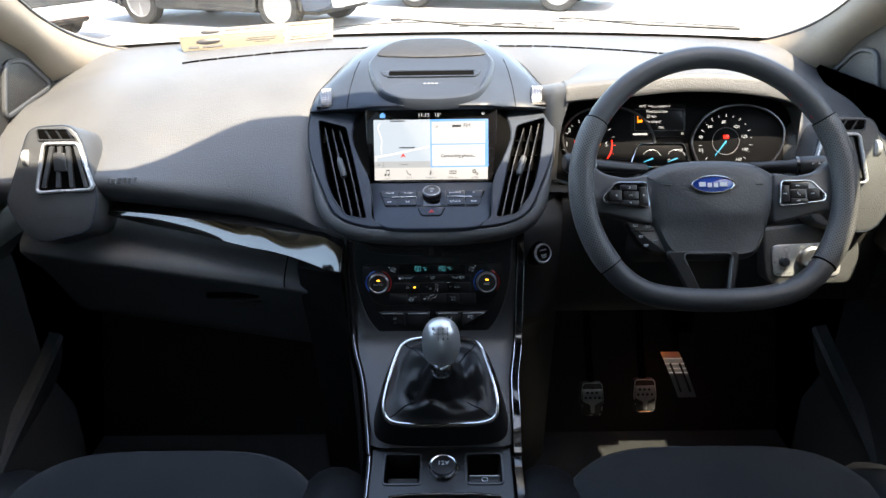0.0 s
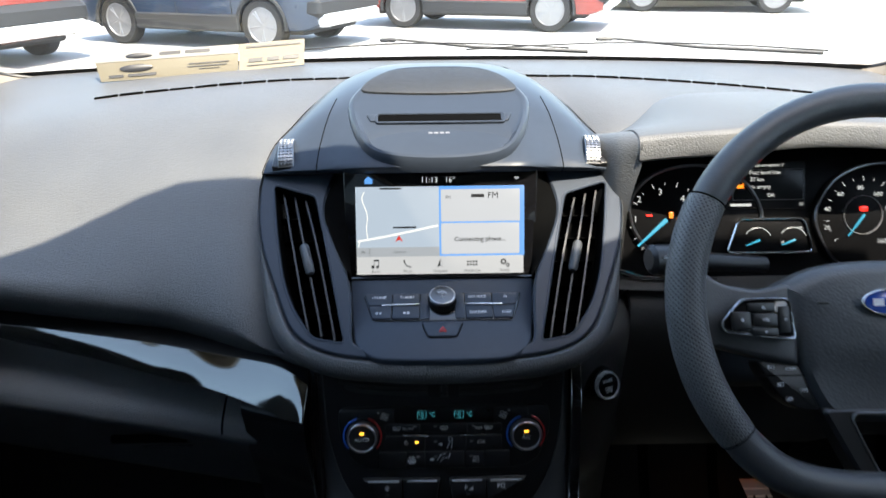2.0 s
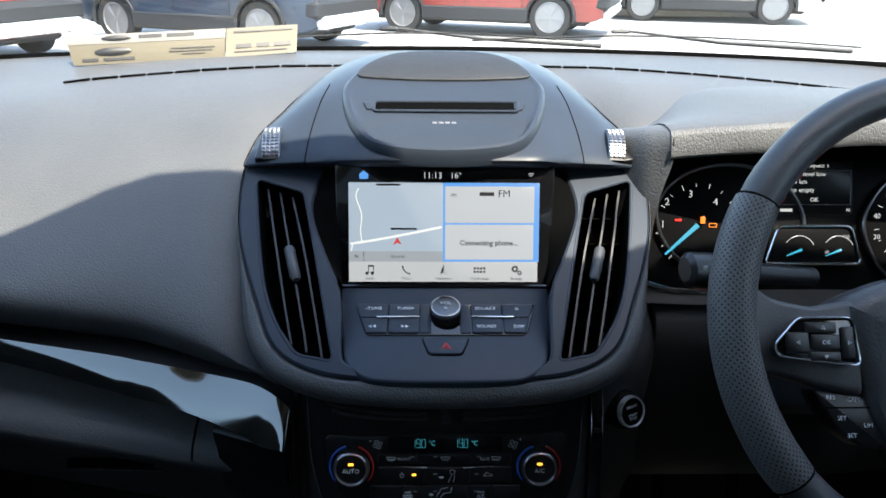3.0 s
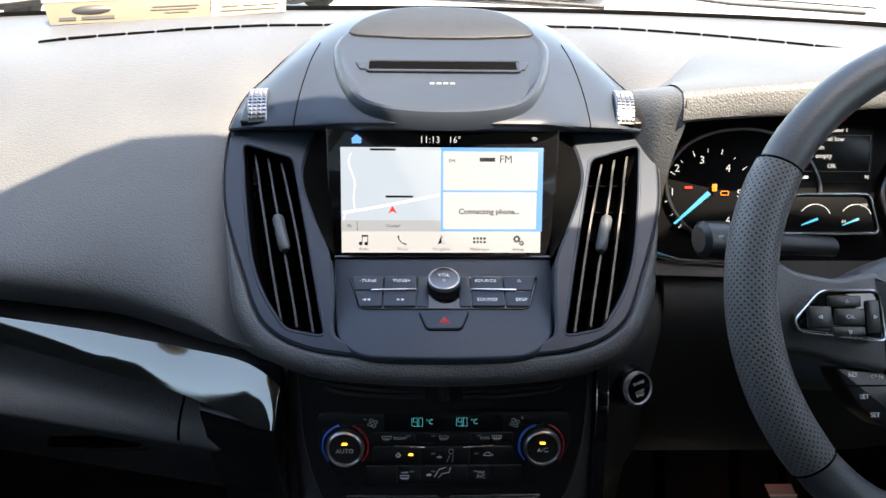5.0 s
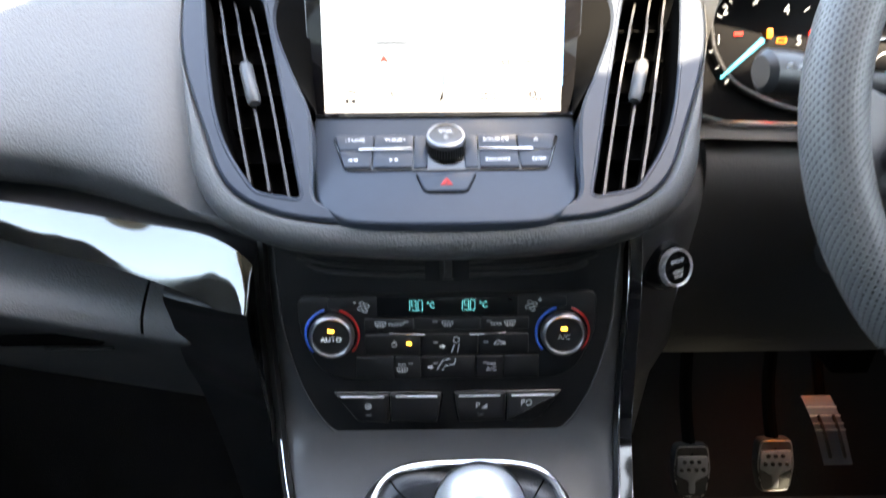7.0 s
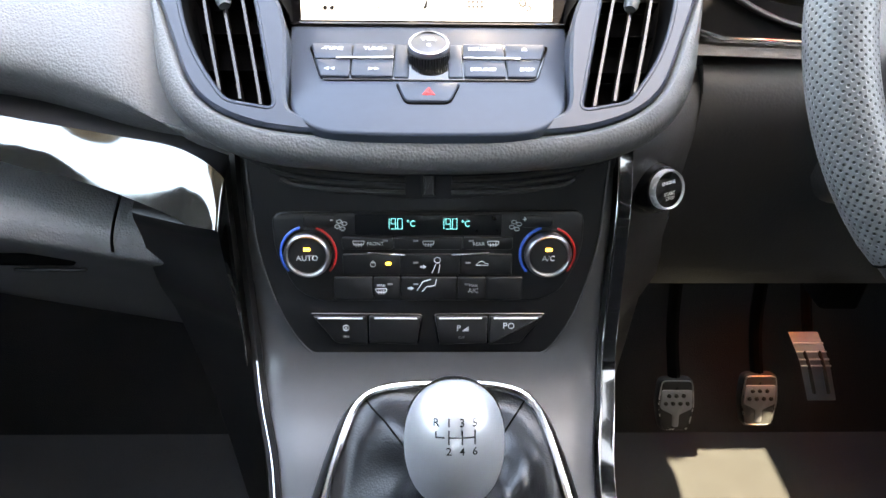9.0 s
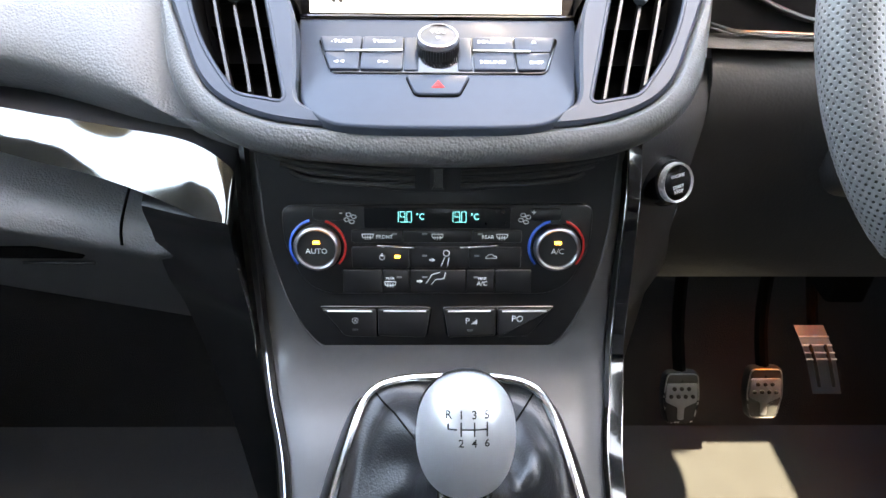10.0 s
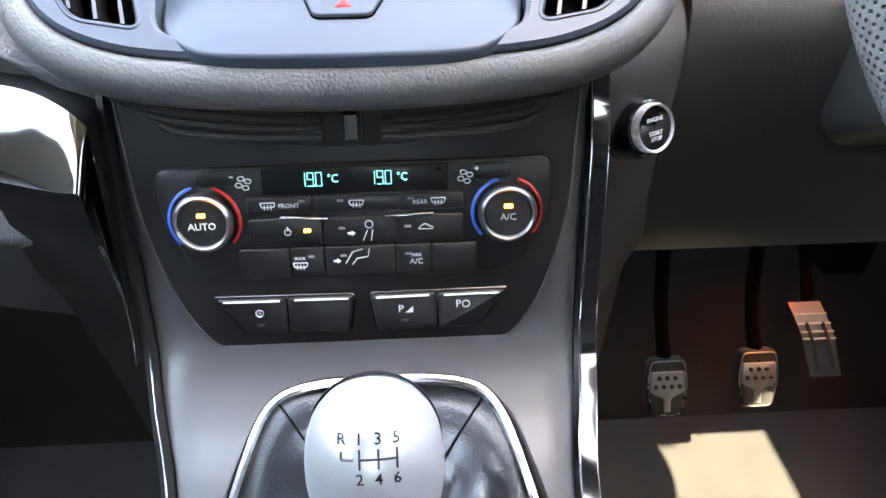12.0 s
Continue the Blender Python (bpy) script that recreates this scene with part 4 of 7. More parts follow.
def icon_fan(m, parent, s=1.0):
    for i in range(4):
        a = math.tau * i / 4 + 0.4
        o = [(0.0026 * s * math.cos(a) + 0.0019 * s * math.cos(t), 0.0026 * s * math.sin(a) + 0.0015 * s * math.sin(t)) for t in [math.tau * j / 10 for j in range(10)]]
        part("icon", rim(o, grow(o, -0.0005), m, 0.0003, 0.0004, 0.0001), PRINT, parent)


def icon_screen(m, parent):
    o = rounded([(-0.0034, -0.0008), (-0.0042, 0.0022), (0.0042, 0.0022), (0.0034, -0.0008)], 0.001)
    part("icon", rim(o, grow(o, -0.0005), m, 0.0003, 0.0004, 0.0001), PRINT, parent)
    for i in (-1, 0, 1):
        part("icon", bar(i * 0.0017 - 0.00025, -0.0020, i * 0.0017 + 0.00025, 0.0010, m, 0.0003), PRINT, parent)


def segments(digit, w, h, m):
    """A digit of a segmented display, about the frame's origin."""
    on = {"1": "bc", "9": "abcdfg", "0": "abcdef"}[digit]
    r, x, y = 0.0002, w / 2, h / 2
    place = {"a": (-x, y, x, y), "b": (x, 0, x, y), "c": (x, -y, x, 0), "d": (-x, -y, x, -y), "e": (-x, -y, -x, 0), "f": (-x, 0, -x, y), "g": (-x, 0, x, 0)}
    return merge(*(bar(a - r, b - r, c + r, d + r, m, 0.0002) for a, b, c, d in (place[k] for k in on)))


def build_climate():
    p = thing("climate_panel", CLIMATE.translation, "black climate control panel with two rotary knobs", "control panel")
    half = flow([(0.0, -0.0863), (0.05, -0.0841), (0.080, -0.0757), (0.1005, -0.046), (0.1135, 0.0), (0.1165, 0.04), (0.118, 0.065)], 5, False)
    bowl = half + mirror(half)[:-1]
    part("backplate", plate(bowl, CLIMATE, 0.0, 0.03, 0.002), BLACK, p, "satin black backplate")
    part("backplate_edge", tube([CLIMATE @ Vector((x, v, -0.0005)) for x, v in (mirror(half)[:-1] + half)], 0.0008, 5), CONSOLE_GREY, p)
    inner = rounded([(-0.103, 0.0275, 0.008), (0.103, 0.0295, 0.008), (0.103, 0.0, 0.01), (0.090, -0.0275, 0.01), (0.074, -0.0345, 0.006), (-0.074, -0.0345, 0.006), (-0.089, -0.0275, 0.01), (-0.102, 0.0, 0.01)], 0.006)
    part("control_plate", plate(inner, CLIMATE, 0.0025, 0.004, 0.0012), BLACK, p, "raised black control plate")
    m = CLIMATE @ Matrix.Translation((0, 0, 0.0025))
    disp = part("display", plate(rounded([(-0.0485, 0.0125), (0.0485, 0.0125), (0.0485, 0.0268), (-0.0485, 0.0268)], 0.001), m, 0.0012, 0.003, 0.0004), DISPLAY, p, "black temperature display")
    for u in (-0.0185, 0.0175):
        for k, digit in enumerate("190"):
            part("digit", segments(digit, 0.0030, 0.0070, at(m, u - 0.0088 + 0.0043 * k, 0.0205, 0.0014)), CYAN, p)
        part("digit", bar(-0.0004, -0.0036, 0.0003, -0.0029, at(m, u - 0.0023, 0.0205, 0.0014), 0.0002), CYAN, p)
        words("°C", 0.0062, at(m, u + 0.0070, 0.0205, 0.0014), CYAN, p, squeeze=0.85)
    # keys
    def key(u0, u1, v0, v1, r=0.0006, top=0.0016):
        part("button", plate(rounded([(u0 + 0.0003, v0 + 0.0003), (u1 - 0.0003, v0 + 0.0003), (u1 - 0.0003, v1 - 0.0003), (u0 + 0.0003, v1 - 0.0003)], r, 2), m, top, 0.003, 0.0006), BLACK, p)
    for u0, u1 in ((-0.0575, -0.023), (-0.023, 0.023), (0.023, 0.0565)):
        key(u0, u1, 0.0025, 0.0118, 0.0015)
    for u0, u1 in ((-0.0575, -0.0186), (-0.0186, 0.0214), (0.0214, 0.0565)):
        key(u0, u1, -0.0155, 0.0, 0.0015)
    for u0, u1 in ((-0.064, -0.037), (-0.037, -0.0186), (-0.0186, 0.0196), (0.0196, 0.039), (0.039, 0.064)):
        key(u0, u1, -0.0332, -0.0162, 0.0012)
    for s in (-1, 1):
        part("chrome_bar", plate(rounded([(s * 0.0405, 0.0004), (s * 0.0150, -0.0012), (s * 0.0150, 0.0006), (s * 0.0400, 0.0016)], 0.0004, 2), m, 0.0032, 0.003, 0.0005), CHROME, p, "slim chrome bar")
        key(s * 0.0715 - 0.011, s * 0.0715 + 0.011, 0.0175, 0.0268, 0.003, 0.001)
        icon_fan(at(m, s * 0.0575, 0.0195, 0.0012), p)
    words("-", 0.008, at(m, -0.0635, 0.0235, 0.0012), PRINT, p)
    words("+", 0.0055, at(m, 0.0635, 0.0235, 0.0012), PRINT, p)
    words("FRONT", 0.0034, at(m, -0.0352, 0.0068, 0.0018), PRINT, p)
    words("REAR", 0.0034, at(m, 0.0335, 0.0068, 0.0018), PRINT, p)
    words("MAX", 0.0027, at(m, -0.0318, -0.0225, 0.0018), PRINT, p)
    words("MAX", 0.0027, at(m, 0.0305, -0.0225, 0.0018), PRINT, p)
    words("A/C", 0.0044, at(m, 0.0305, -0.0262, 0.0018), PRINT, p)
    icon_screen(at(m, -0.0462, 0.0068, 0.0016), p)
    icon_screen(at(m, 0.0, 0.0068, 0.0016), p)
    icon_screen(at(m, 0.0430, 0.0068, 0.0016), p)
    icon_screen(at(m, -0.0318, -0.0268, 0.0016), p)
    # power, seated-figure airflow symbol as plain strokes, recirculation
    ring = [(0.0019 * math.cos(a), 0.0019 * math.sin(a)) for a in [math.tau * i / 16 for i in range(16)]]
    part("icon", rim(ring, grow(ring, -0.0004), at(m, -0.037, -0.0075, 0.0016), 0.0003, 0.0004, 0.0001), PRINT, p)
    part("icon", bar(-0.0372, -0.0072, -0.0368, -0.0045, m, 0.002), PRINT, p)
    part("icon", rim([(x * 1.2, y * 1.2) for x, y in ring], [(x * 0.95, y * 0.95) for x, y in ring], at(m, 0.006, -0.0045, 0.0016), 0.0003, 0.0004, 0.0001), PRINT, p)
    for pts in (((0.005, -0.0075), (0.0025, -0.0135)), ((0.0078, -0.0075), (0.0068, -0.0135)), ((0.0018, -0.0180), (-0.0035, -0.0195), (-0.0075, -0.0260)), ((0.0055, -0.0180), (0.0045, -0.0225), (-0.0012, -0.0232), (-0.0040, -0.0268))):
        part("icon", tube([m @ Vector((*q, 0.0019)) for q in pts], 0.0003, 5), PRINT, p)
    for u, v in ((-0.0035, -0.0092), (-0.012, -0.0245)):
        part("icon", plate([(u - 0.002, v - 0.0006), (u, v - 0.0006), (u, v - 0.0015), (u + 0.0022, v), (u, v + 0.0015), (u, v + 0.0006), (u - 0.002, v + 0.0006)], m, 0.002, 0.0004, 0.0001), PRINT, p)
    car = rounded([(-0.0042, -0.001), (0.0042, -0.001), (0.004, 0.0006), (0.002, 0.0008), (0.001, 0.002), (-0.0015, 0.002), (-0.003, 0.0007)], 0.0006)
    part("icon", rim(car, grow(car, -0.0004), at(m, 0.036, -0.0072, 0.0016), 0.0003, 0.0004, 0.0001), PRINT, p)
    part("lamp", plate(rounded([(-0.0285, -0.0078), (-0.0250, -0.0078), (-0.0250, -0.0060), (-0.0285, -0.0060)], 0.0003), m, 0.0021, 0.001, 0.0002), AMBER, p, "lit amber lamp")
    for u, v in ((-0.0285, 0.0090), (-0.0085, 0.0090), (0.0285, 0.0090), (-0.0085, -0.0062), (0.0265, -0.0062), (-0.0258, -0.0215), (-0.0085, -0.0215), (0.0262, -0.0215)):
        part("lamp", bar(u - 0.0017, v - 0.0007, u + 0.0017, v + 0.0007, m, 0.0021), GREY_PRINT, p)
    # rotary knobs with blue and red arcs
    for u, text in ((-0.0797, "AUTO"), (0.0797, "A/C")):
        km = at(m, u, -0.0002)
        k = part("knob", lathe([(0.0148, 0.0), (0.0148, 0.0045), (0.0140, 0.0062), (0.0126, 0.0066), (0.0120, 0.0060), (0.0001, 0.0062)], km, 48), BLACK, p, "black knob face")
        part("knob_ring", lathe([(0.0156, 0.0010), (0.0156, 0.0048), (0.0149, 0.0066), (0.0136, 0.0076), (0.0127, 0.0070), (0.0126, 0.0050)], km, 56), RING_METAL, k, "ribbed bright ring")
        words(text, 0.0052, at(km, 0, -0.0016, 0.0065), PRINT, k)
        part("lamp", plate(rounded([(-0.0021, 0.0034), (0.0021, 0.0034), (0.0021, 0.0054), (-0.0021, 0.0054)], 0.0003), km, 0.0067, 0.001, 0.0002), AMBER, k, "lit amber lamp")
        for mat, a0, a1 in ((BLUE_MARK, 105, 222), (RED_MARK, -42, 72)):
            path = [km @ Vector((0.0184 * math.cos(radians(a0 + (a1 - a0) * i / 14)), 0.0184 * math.sin(radians(a0 + (a1 - a0) * i / 14)), 0.0006)) for i in range(15)]
            part("arc", tube(path, 0.0010, 6, squash=0.7), mat, k, "blue arc" if mat is BLUE_MARK else "red arc")
    # lower row of switches
    for s in (-1, 1):
        frame_o = rounded([(s * 0.0815, -0.0435, 0.002), (s * 0.0030, -0.0440, 0.004), (s * 0.0065, -0.0680, 0.004), (s * 0.066, -0.0660, 0.006)], 0.004)
        frame_o = frame_o if s < 0 else frame_o
        part("switch_recess", plate(frame_o, CLIMATE, 0.0016, 0.003, 0.0012), PIANO, p)
        for a, b, c_, e in ((0.0795, 0.0420, 0.0420, 0.064), (0.0408, 0.0046, 0.0078, 0.0408)):
            part("switch", plate(rounded([(s * a, -0.0448), (s * b, -0.0450), (s * c_, -0.0668), (s * e, -0.0655)], 0.0022), CLIMATE, 0.0038, 0.004, 0.0012), BLACK, p, "black rocker switch")
            part("switch_line", tube([CLIMATE @ Vector((s * (a - 0.004), -0.0464, 0.004)), CLIMATE @ Vector((s * ((a + b) / 2), -0.0464, 0.0042)), CLIMATE @ Vector((s * (b + 0.003), -0.0466, 0.004))], 0.0006, 6), PRINT, p, "white line")
    ring2 = [(0.0022 * math.cos(a), 0.0022 * math.sin(a)) for a in [math.tau * i / 16 for i in range(16)]]
    part("icon", rim(ring2, grow(ring2, -0.0004), at(CLIMATE, -0.0565, -0.0535, 0.0038), 0.0003, 0.0004, 0.0001), PRINT, p)
    words("A", 0.0030, at(CLIMATE, -0.0565, -0.0535, 0.0040), PRINT, p)
    words("OFF", 0.0025, at(CLIMATE, -0.0565, -0.0605, 0.0040), GREY_PRINT, p)
    words("P", 0.0062, at(CLIMATE, 0.0210, -0.0540, 0.0040), PRINT, p)
    part("icon", plate([(0.0235, -0.0562), (0.0278, -0.0562), (0.0278, -0.0525)], CLIMATE, 0.0041, 0.0003, 0.0001), PRINT, p)
    words("OFF", 0.0025, at(CLIMATE, 0.0230, -0.0610, 0.0040), GREY_PRINT, p)
    words("P", 0.0062, at(CLIMATE, 0.0530, -0.0522, 0.0040), PRINT, p)
    part("icon", rim(ring2, grow(ring2, -0.0005), at(CLIMATE, 0.0572, -0.0522, 0.0038), 0.0003, 0.0004, 0.0001), PRINT, p)
    return p


def build_radio():
    r = thing("radio_panel", RADIO.translation, "satin blue-grey radio panel with keys and a volume knob", "radio")
    side = flow([(0.0, -0.0385), (0.045, -0.0375), (0.066, -0.033), (0.082, -0.0165), (0.087, 0.01), (0.0925, 0.045), (0.0945, 0.073)], 4, False)
    part("face", plate(side + mirror(side)[:-1], RADIO, 0.0, 0.02, 0.002), SATIN, r, "satin grey face")
    part("face_lip", tube([RADIO @ Vector((x, 0.0735 - 0.00002 * abs(x), 0.0005)) for x in (-0.094, -0.05, 0, 0.05, 0.094)], 0.002, 8), PIANO, r)
    keys = rounded([(-0.0795, 0.0485, 0.005), (0.0805, 0.0500, 0.005), (0.069, 0.0115, 0.006), (-0.068, 0.0115, 0.006)], 0.005)
    part("key_recess", plate(keys, RADIO, 0.0012, 0.003, 0.0008), PIANO, r, "thin dark gap round the keys")
    labels = {(-1, 0, 1): "-TUNE", (-1, 1, 1): "TUNE+", (1, 1, 1): "SOURCE", (1, 1, 0): "SOUND", (1, 0, 0): "DISP"}
    for s in (-1, 1):
        for outer in (0, 1):
            for up in (0, 1):
                u0, u1 = ((0.050, 0.0775) if outer == 0 else (0.0225, 0.0492))
                v0, v1 = (0.0312, 0.0478) if up else (0.0128, 0.0304)
                lean = 0.0095 if outer == 0 else 0.0
                mid = 0.0044 if outer == 0 else 0
                o = [(s * u0, v0), (s * (u1 - (mid if up else lean)), v0), (s * (u1 if up else u1 - mid), v1), (s * u0, v1)]
                part("key", plate(rounded(o, 0.0018), RADIO, 0.0034, 0.004, 0.0009), SATIN, r)
                text = labels.get((s, outer, up))
                m = at(RADIO, s * ((u0 + u1) / 2 - 0.001), (v0 + v1) / 2 + (0.002 if up else -0.002), 0.0036)
                if text:
                    words(text, 0.0048, m, PRINT, r)
                elif s < 0:
                    for k in (-1, 1):
                        d = -1 if outer == 0 else 1
                        part("icon", plate([(k * 0.0018 - 0.0014 * d, -0.0014), (k * 0.0018 + 0.0014 * d, 0.0), (k * 0.0018 - 0.0014 * d, 0.0014)], m, 0.0003, 0.0004, 0.0001), PRINT, r)
                else:
                    part("icon", rim(rounded([(-0.002, -0.0015), (0.002, -0.0015), (0.0, 0.002)], 0.0005), rounded([(-0.0013, -0.0011), (0.0013, -0.0011), (0.0, 0.0012)], 0.0003), m, 0.0003, 0.0004, 0.0001), PRINT, r)
        part("chrome_bar", plate(rounded([(s * 0.0225, 0.0298), (s * 0.0595, 0.0290), (s * 0.0600, 0.0312), (s * 0.0225, 0.0318)], 0.0006, 2), RADIO, 0.0050, 0.004, 0.0007), CHROME, r, "slim chrome bar")
    for s in (-1, 1):
        part("key", plate(rounded([(s * 0.0125, 0.0130), (s * 0.0218, 0.0130), (s * 0.0218, 0.0478), (s * 0.0125, 0.0478)], 0.0015), RADIO, 0.0026, 0.004, 0.0008), SATIN, r)
    hz = rounded([(-0.0200, 0.0080, 0.002), (0.0195, 0.0080, 0.002), (0.0130, -0.0105, 0.004), (-0.0140, -0.0105, 0.004)], 0.003)
    part("hazard_gap", plate(grow(hz, 0.0006), RADIO, 0.0010, 0.003, 0.0004), DEEP, r)
    hazard = part("hazard_button", plate(hz, RADIO, 0.0026, 0.004, 0.0010), SATIN, r, "button with a red warning triangle")
    for k in (1.0, 0.55):
        tri = rounded([(-0.0042 * k, -0.0030 * k - 0.0022), (0.0042 * k, -0.0030 * k - 0.0022), (0.0, 0.0042 * k - 0.0022)], 0.0004)
        part("warning_triangle", rim(tri, grow(tri, -0.0007), RADIO, 0.0030, 0.0004, 0.0001), RED_MARK, hazard)
    knob = part("volume_knob", lathe([(0.0150, 0.0), (0.0152, 0.010), (0.0146, 0.013), (0.0135, 0.0140), (0.0001, 0.0145)], at(RADIO, 0.0, 0.0352) @ Matrix.Scale(0.86, 4), 48), DARK_METAL, r, "knurled metal volume knob")
    part("knob_ring", lathe([(0.0155, 0.011), (0.0155, 0.0130), (0.0149, 0.0147), (0.0138, 0.0152), (0.0133, 0.0147), (0.0133, 0.012)], at(RADIO, 0.0, 0.0352) @ Matrix.Scale(0.86, 4), 56), RING_METAL, knob, "bright ring")
    for i in range(44):
        a = math.tau * i / 44
        part("rib", box(0.0010, 0.0012, 0.0085, at(RADIO, 0.0133 * math.cos(a), 0.0352 + 0.0133 * math.sin(a), 0.0045, math.degrees(a))), BLACK, knob)
    words("VOL", 0.0052, at(RADIO, 0.0, 0.0385, 0.0130), PRINT, knob)
    part("icon", rim([(0.0014 * math.cos(math.tau * i / 12), 0.0014 * math.sin(math.tau * i / 12)) for i in range(12)], [(0.0010 * math.cos(math.tau * i / 12), 0.0010 * math.sin(math.tau * i / 12)) for i in range(12)], at(RADIO, 0, 0.0322, 0.0130), 0.0002, 0.0003, 0.0001), PRINT, knob)
    return r


def build_screen():
    s = thing("touch_screen", SCREEN.translation, "lit touch screen showing a map and radio cards", "touch screen")
    part("glass", plate(rounded([(-0.099, -0.060), (0.099, -0.060), (0.101, 0.060), (-0.101, 0.060)], 0.004), SCREEN, 0.0, 0.012, 0.001), PIANO, s, "gloss black glass")

    def area(name, u0, v0, u1, v1, mat, h, r=0.0):
        o = rounded([(u0, v0), (u1, v0), (u1, v1), (u0, v1)], r or 0.0001, 3)
        return part(name, plate(o, SCREEN, h, 0.0004, 0.00005), mat, s)
    area("map_area", -0.0885, -0.0338, -0.0018, 0.0392, UI_MAP, 0.0006)
    area("radio_area", -0.0018, -0.0338, 0.0872, 0.0392, UI_BLUE, 0.0006)
    area("radio_card", 0.0002, 0.0022, 0.0825, 0.0358, UI_WHITE, 0.0009, 0.001)
    area("phone_card", 0.0002, -0.0318, 0.0820, 0.0006, UI_WHITE, 0.0009, 0.001)
    area("menu_bar", -0.0885, -0.0525, 0.0862, -0.0338, UI_BAR, 0.0007)
    area("place_bar", -0.0885, -0.0338, -0.0018, -0.0240, UI_GREY, 0.0009)
    area("divider", -0.0750, -0.0330, -0.0745, -0.0245, UI_INK, 0.0012)
    for pts, w in ((((-0.087, -0.0172), (-0.060, -0.0128), (-0.030, -0.0070), (-0.003, -0.0015)), 0.0014), (((-0.079, 0.034), (-0.0815, 0.026), (-0.0765, 0.010), (-0.0775, -0.004), (-0.0765, -0.0145)), 0.0009), (((-0.0845, -0.0168), (-0.0865, -0.0240)), 0.0008)):
        path = flow([(*q, 0.0009) for q in pts], 5, False)
        part("map_road", tube([SCREEN @ Vector(q) for q in path], w, 6, squash=0.15), UI_ROAD, s)
    part("map_arrow", plate([(-0.0440, -0.0160), (-0.0480, -0.0185), (-0.0440, -0.0112), (-0.0398, -0.0180)], SCREEN, 0.0014, 0.0004, 0.0001), UI_RED, s)
    up = 0.0013
    # road and place names on the map, as plain bars
    for u, v, w in ((-0.052, 0.0372, 0.022), (-0.0378, -0.0033, 0.024)):
        part("map_bar", bar(u - w / 2, v - 0.0009, u + w / 2, v + 0.0009, SCREEN, up), UI_INK, s)
    words("Clonmel", 0.0036, at(SCREEN, -0.0435, -0.0290, up), UI_INK, s)
    words("N", 0.0046, at(SCREEN, -0.0815, -0.0290, up), UI_INK, s)
    words("FM", 0.0045, at(SCREEN, 0.0078, 0.0275, up), UI_INK, s)
    part("station_bar", bar(0.0318, 0.0272, 0.0452, 0.0306, SCREEN, up), UI_INK, s)
    words("FM", 0.0092, at(SCREEN, 0.0545, 0.0290, up), UI_INK, s, bold=0.012)
    words("Connecting phone...", 0.0066, at(SCREEN, 0.0405, -0.0163, up), UI_INK, s, bold=0.022)
    words("11:13", 0.0082, at(SCREEN, -0.0115, 0.0455, 0.0006), UI_WHITE, s)
    words("16°", 0.0078, at(SCREEN, 0.0100, 0.0455, 0.0006), UI_WHITE, s)
    home = [(-0.0040, -0.0032), (0.0040, -0.0032), (0.0040, 0.0004), (0.0052, 0.0004), (0.0, 0.0046), (-0.0052, 0.0004), (-0.0040, 0.0004)]
    part("home_icon", plate([(u - 0.0745, v + 0.0455) for u, v in home], SCREEN, 0.0009, 0.0004, 0.0001), UI_BLUE, s)
    for k in range(3):
        part("signal_icon", tube([SCREEN @ Vector((0.0792 + (0.0012 + 0.0012 * k) * math.cos(radians(a)), 0.0445 + (0.0012 + 0.0012 * k) * math.sin(radians(a)), 0.0006)) for a in (45, 70, 90, 110, 135)], 0.0003, 5), UI_WHITE, s)
    for text, u in (("Audio", -0.0690), ("Phone", -0.0352), ("Navigation", -0.0010), ("Mobile apps", 0.0325), ("Settings", 0.0665)):
        words(text, 0.0035, at(SCREEN, u, -0.0494, up), UI_INK, s)
    v = -0.0415
    for du in (-0.0028, 0.0020):
        part("menu_icon", lathe([(0.0016, 0), (0.0016, 0.0002), (0.0001, 0.0002)], at(SCREEN, -0.0690 + du, v - 0.003, 0.0008), 12), UI_INK, s)
        part("menu_icon", bar(-0.0690 + du + 0.0010, v - 0.003, -0.0690 + du + 0.0016, v + 0.0042, SCREEN, up), UI_INK, s)
    part("menu_icon", bar(-0.0708, v + 0.0030, -0.0654, v + 0.0046, SCREEN, up), UI_INK, s)
    part("menu_icon", tube([SCREEN @ Vector((-0.0352 + du, v + dv, 0.0009)) for du, dv in ((-0.0036, 0.0040), (-0.0032, 0.0008), (-0.0008, -0.0022), (0.0034, -0.0036))], [0.0013, 0.0007, 0.0007, 0.0013], 6, squash=0.3), UI_INK, s)
    part("menu_icon", plate([(-0.0044, v - 0.004), (-0.0010, v - 0.0022), (-0.0010, v + 0.005)], SCREEN, up, 0.0004, 0.0001), UI_INK, s)
    part("menu_icon", rim([(-0.0044, v - 0.004), (-0.0010, v - 0.0022), (0.0024, v - 0.004), (-0.0010, v + 0.005)], grow([(-0.0044, v - 0.004), (-0.0010, v - 0.0022), (0.0024, v - 0.004), (-0.0010, v + 0.005)], -0.0005), SCREEN, up, 0.0004, 0.0001), UI_INK, s)
    for i in range(4):
        for j in range(2):
            part("menu_icon", bar(0.0268 + 0.0030 * i, v - 0.0025 + 0.0032 * j, 0.0288 + 0.0030 * i, v - 0.0005 + 0.0032 * j, SCREEN, up), UI_INK, s)
    for u2, v2, k in ((0.0652, v + 0.0012, 1.0), (0.0695, v - 0.0024, 0.7)):
        gear = [(k * (0.0034 if i % 4 < 2 else 0.0026) * math.cos(math.tau * i / 32), k * (0.0034 if i % 4 < 2 else 0.0026) * math.sin(math.tau * i / 32)) for i in range(32)]
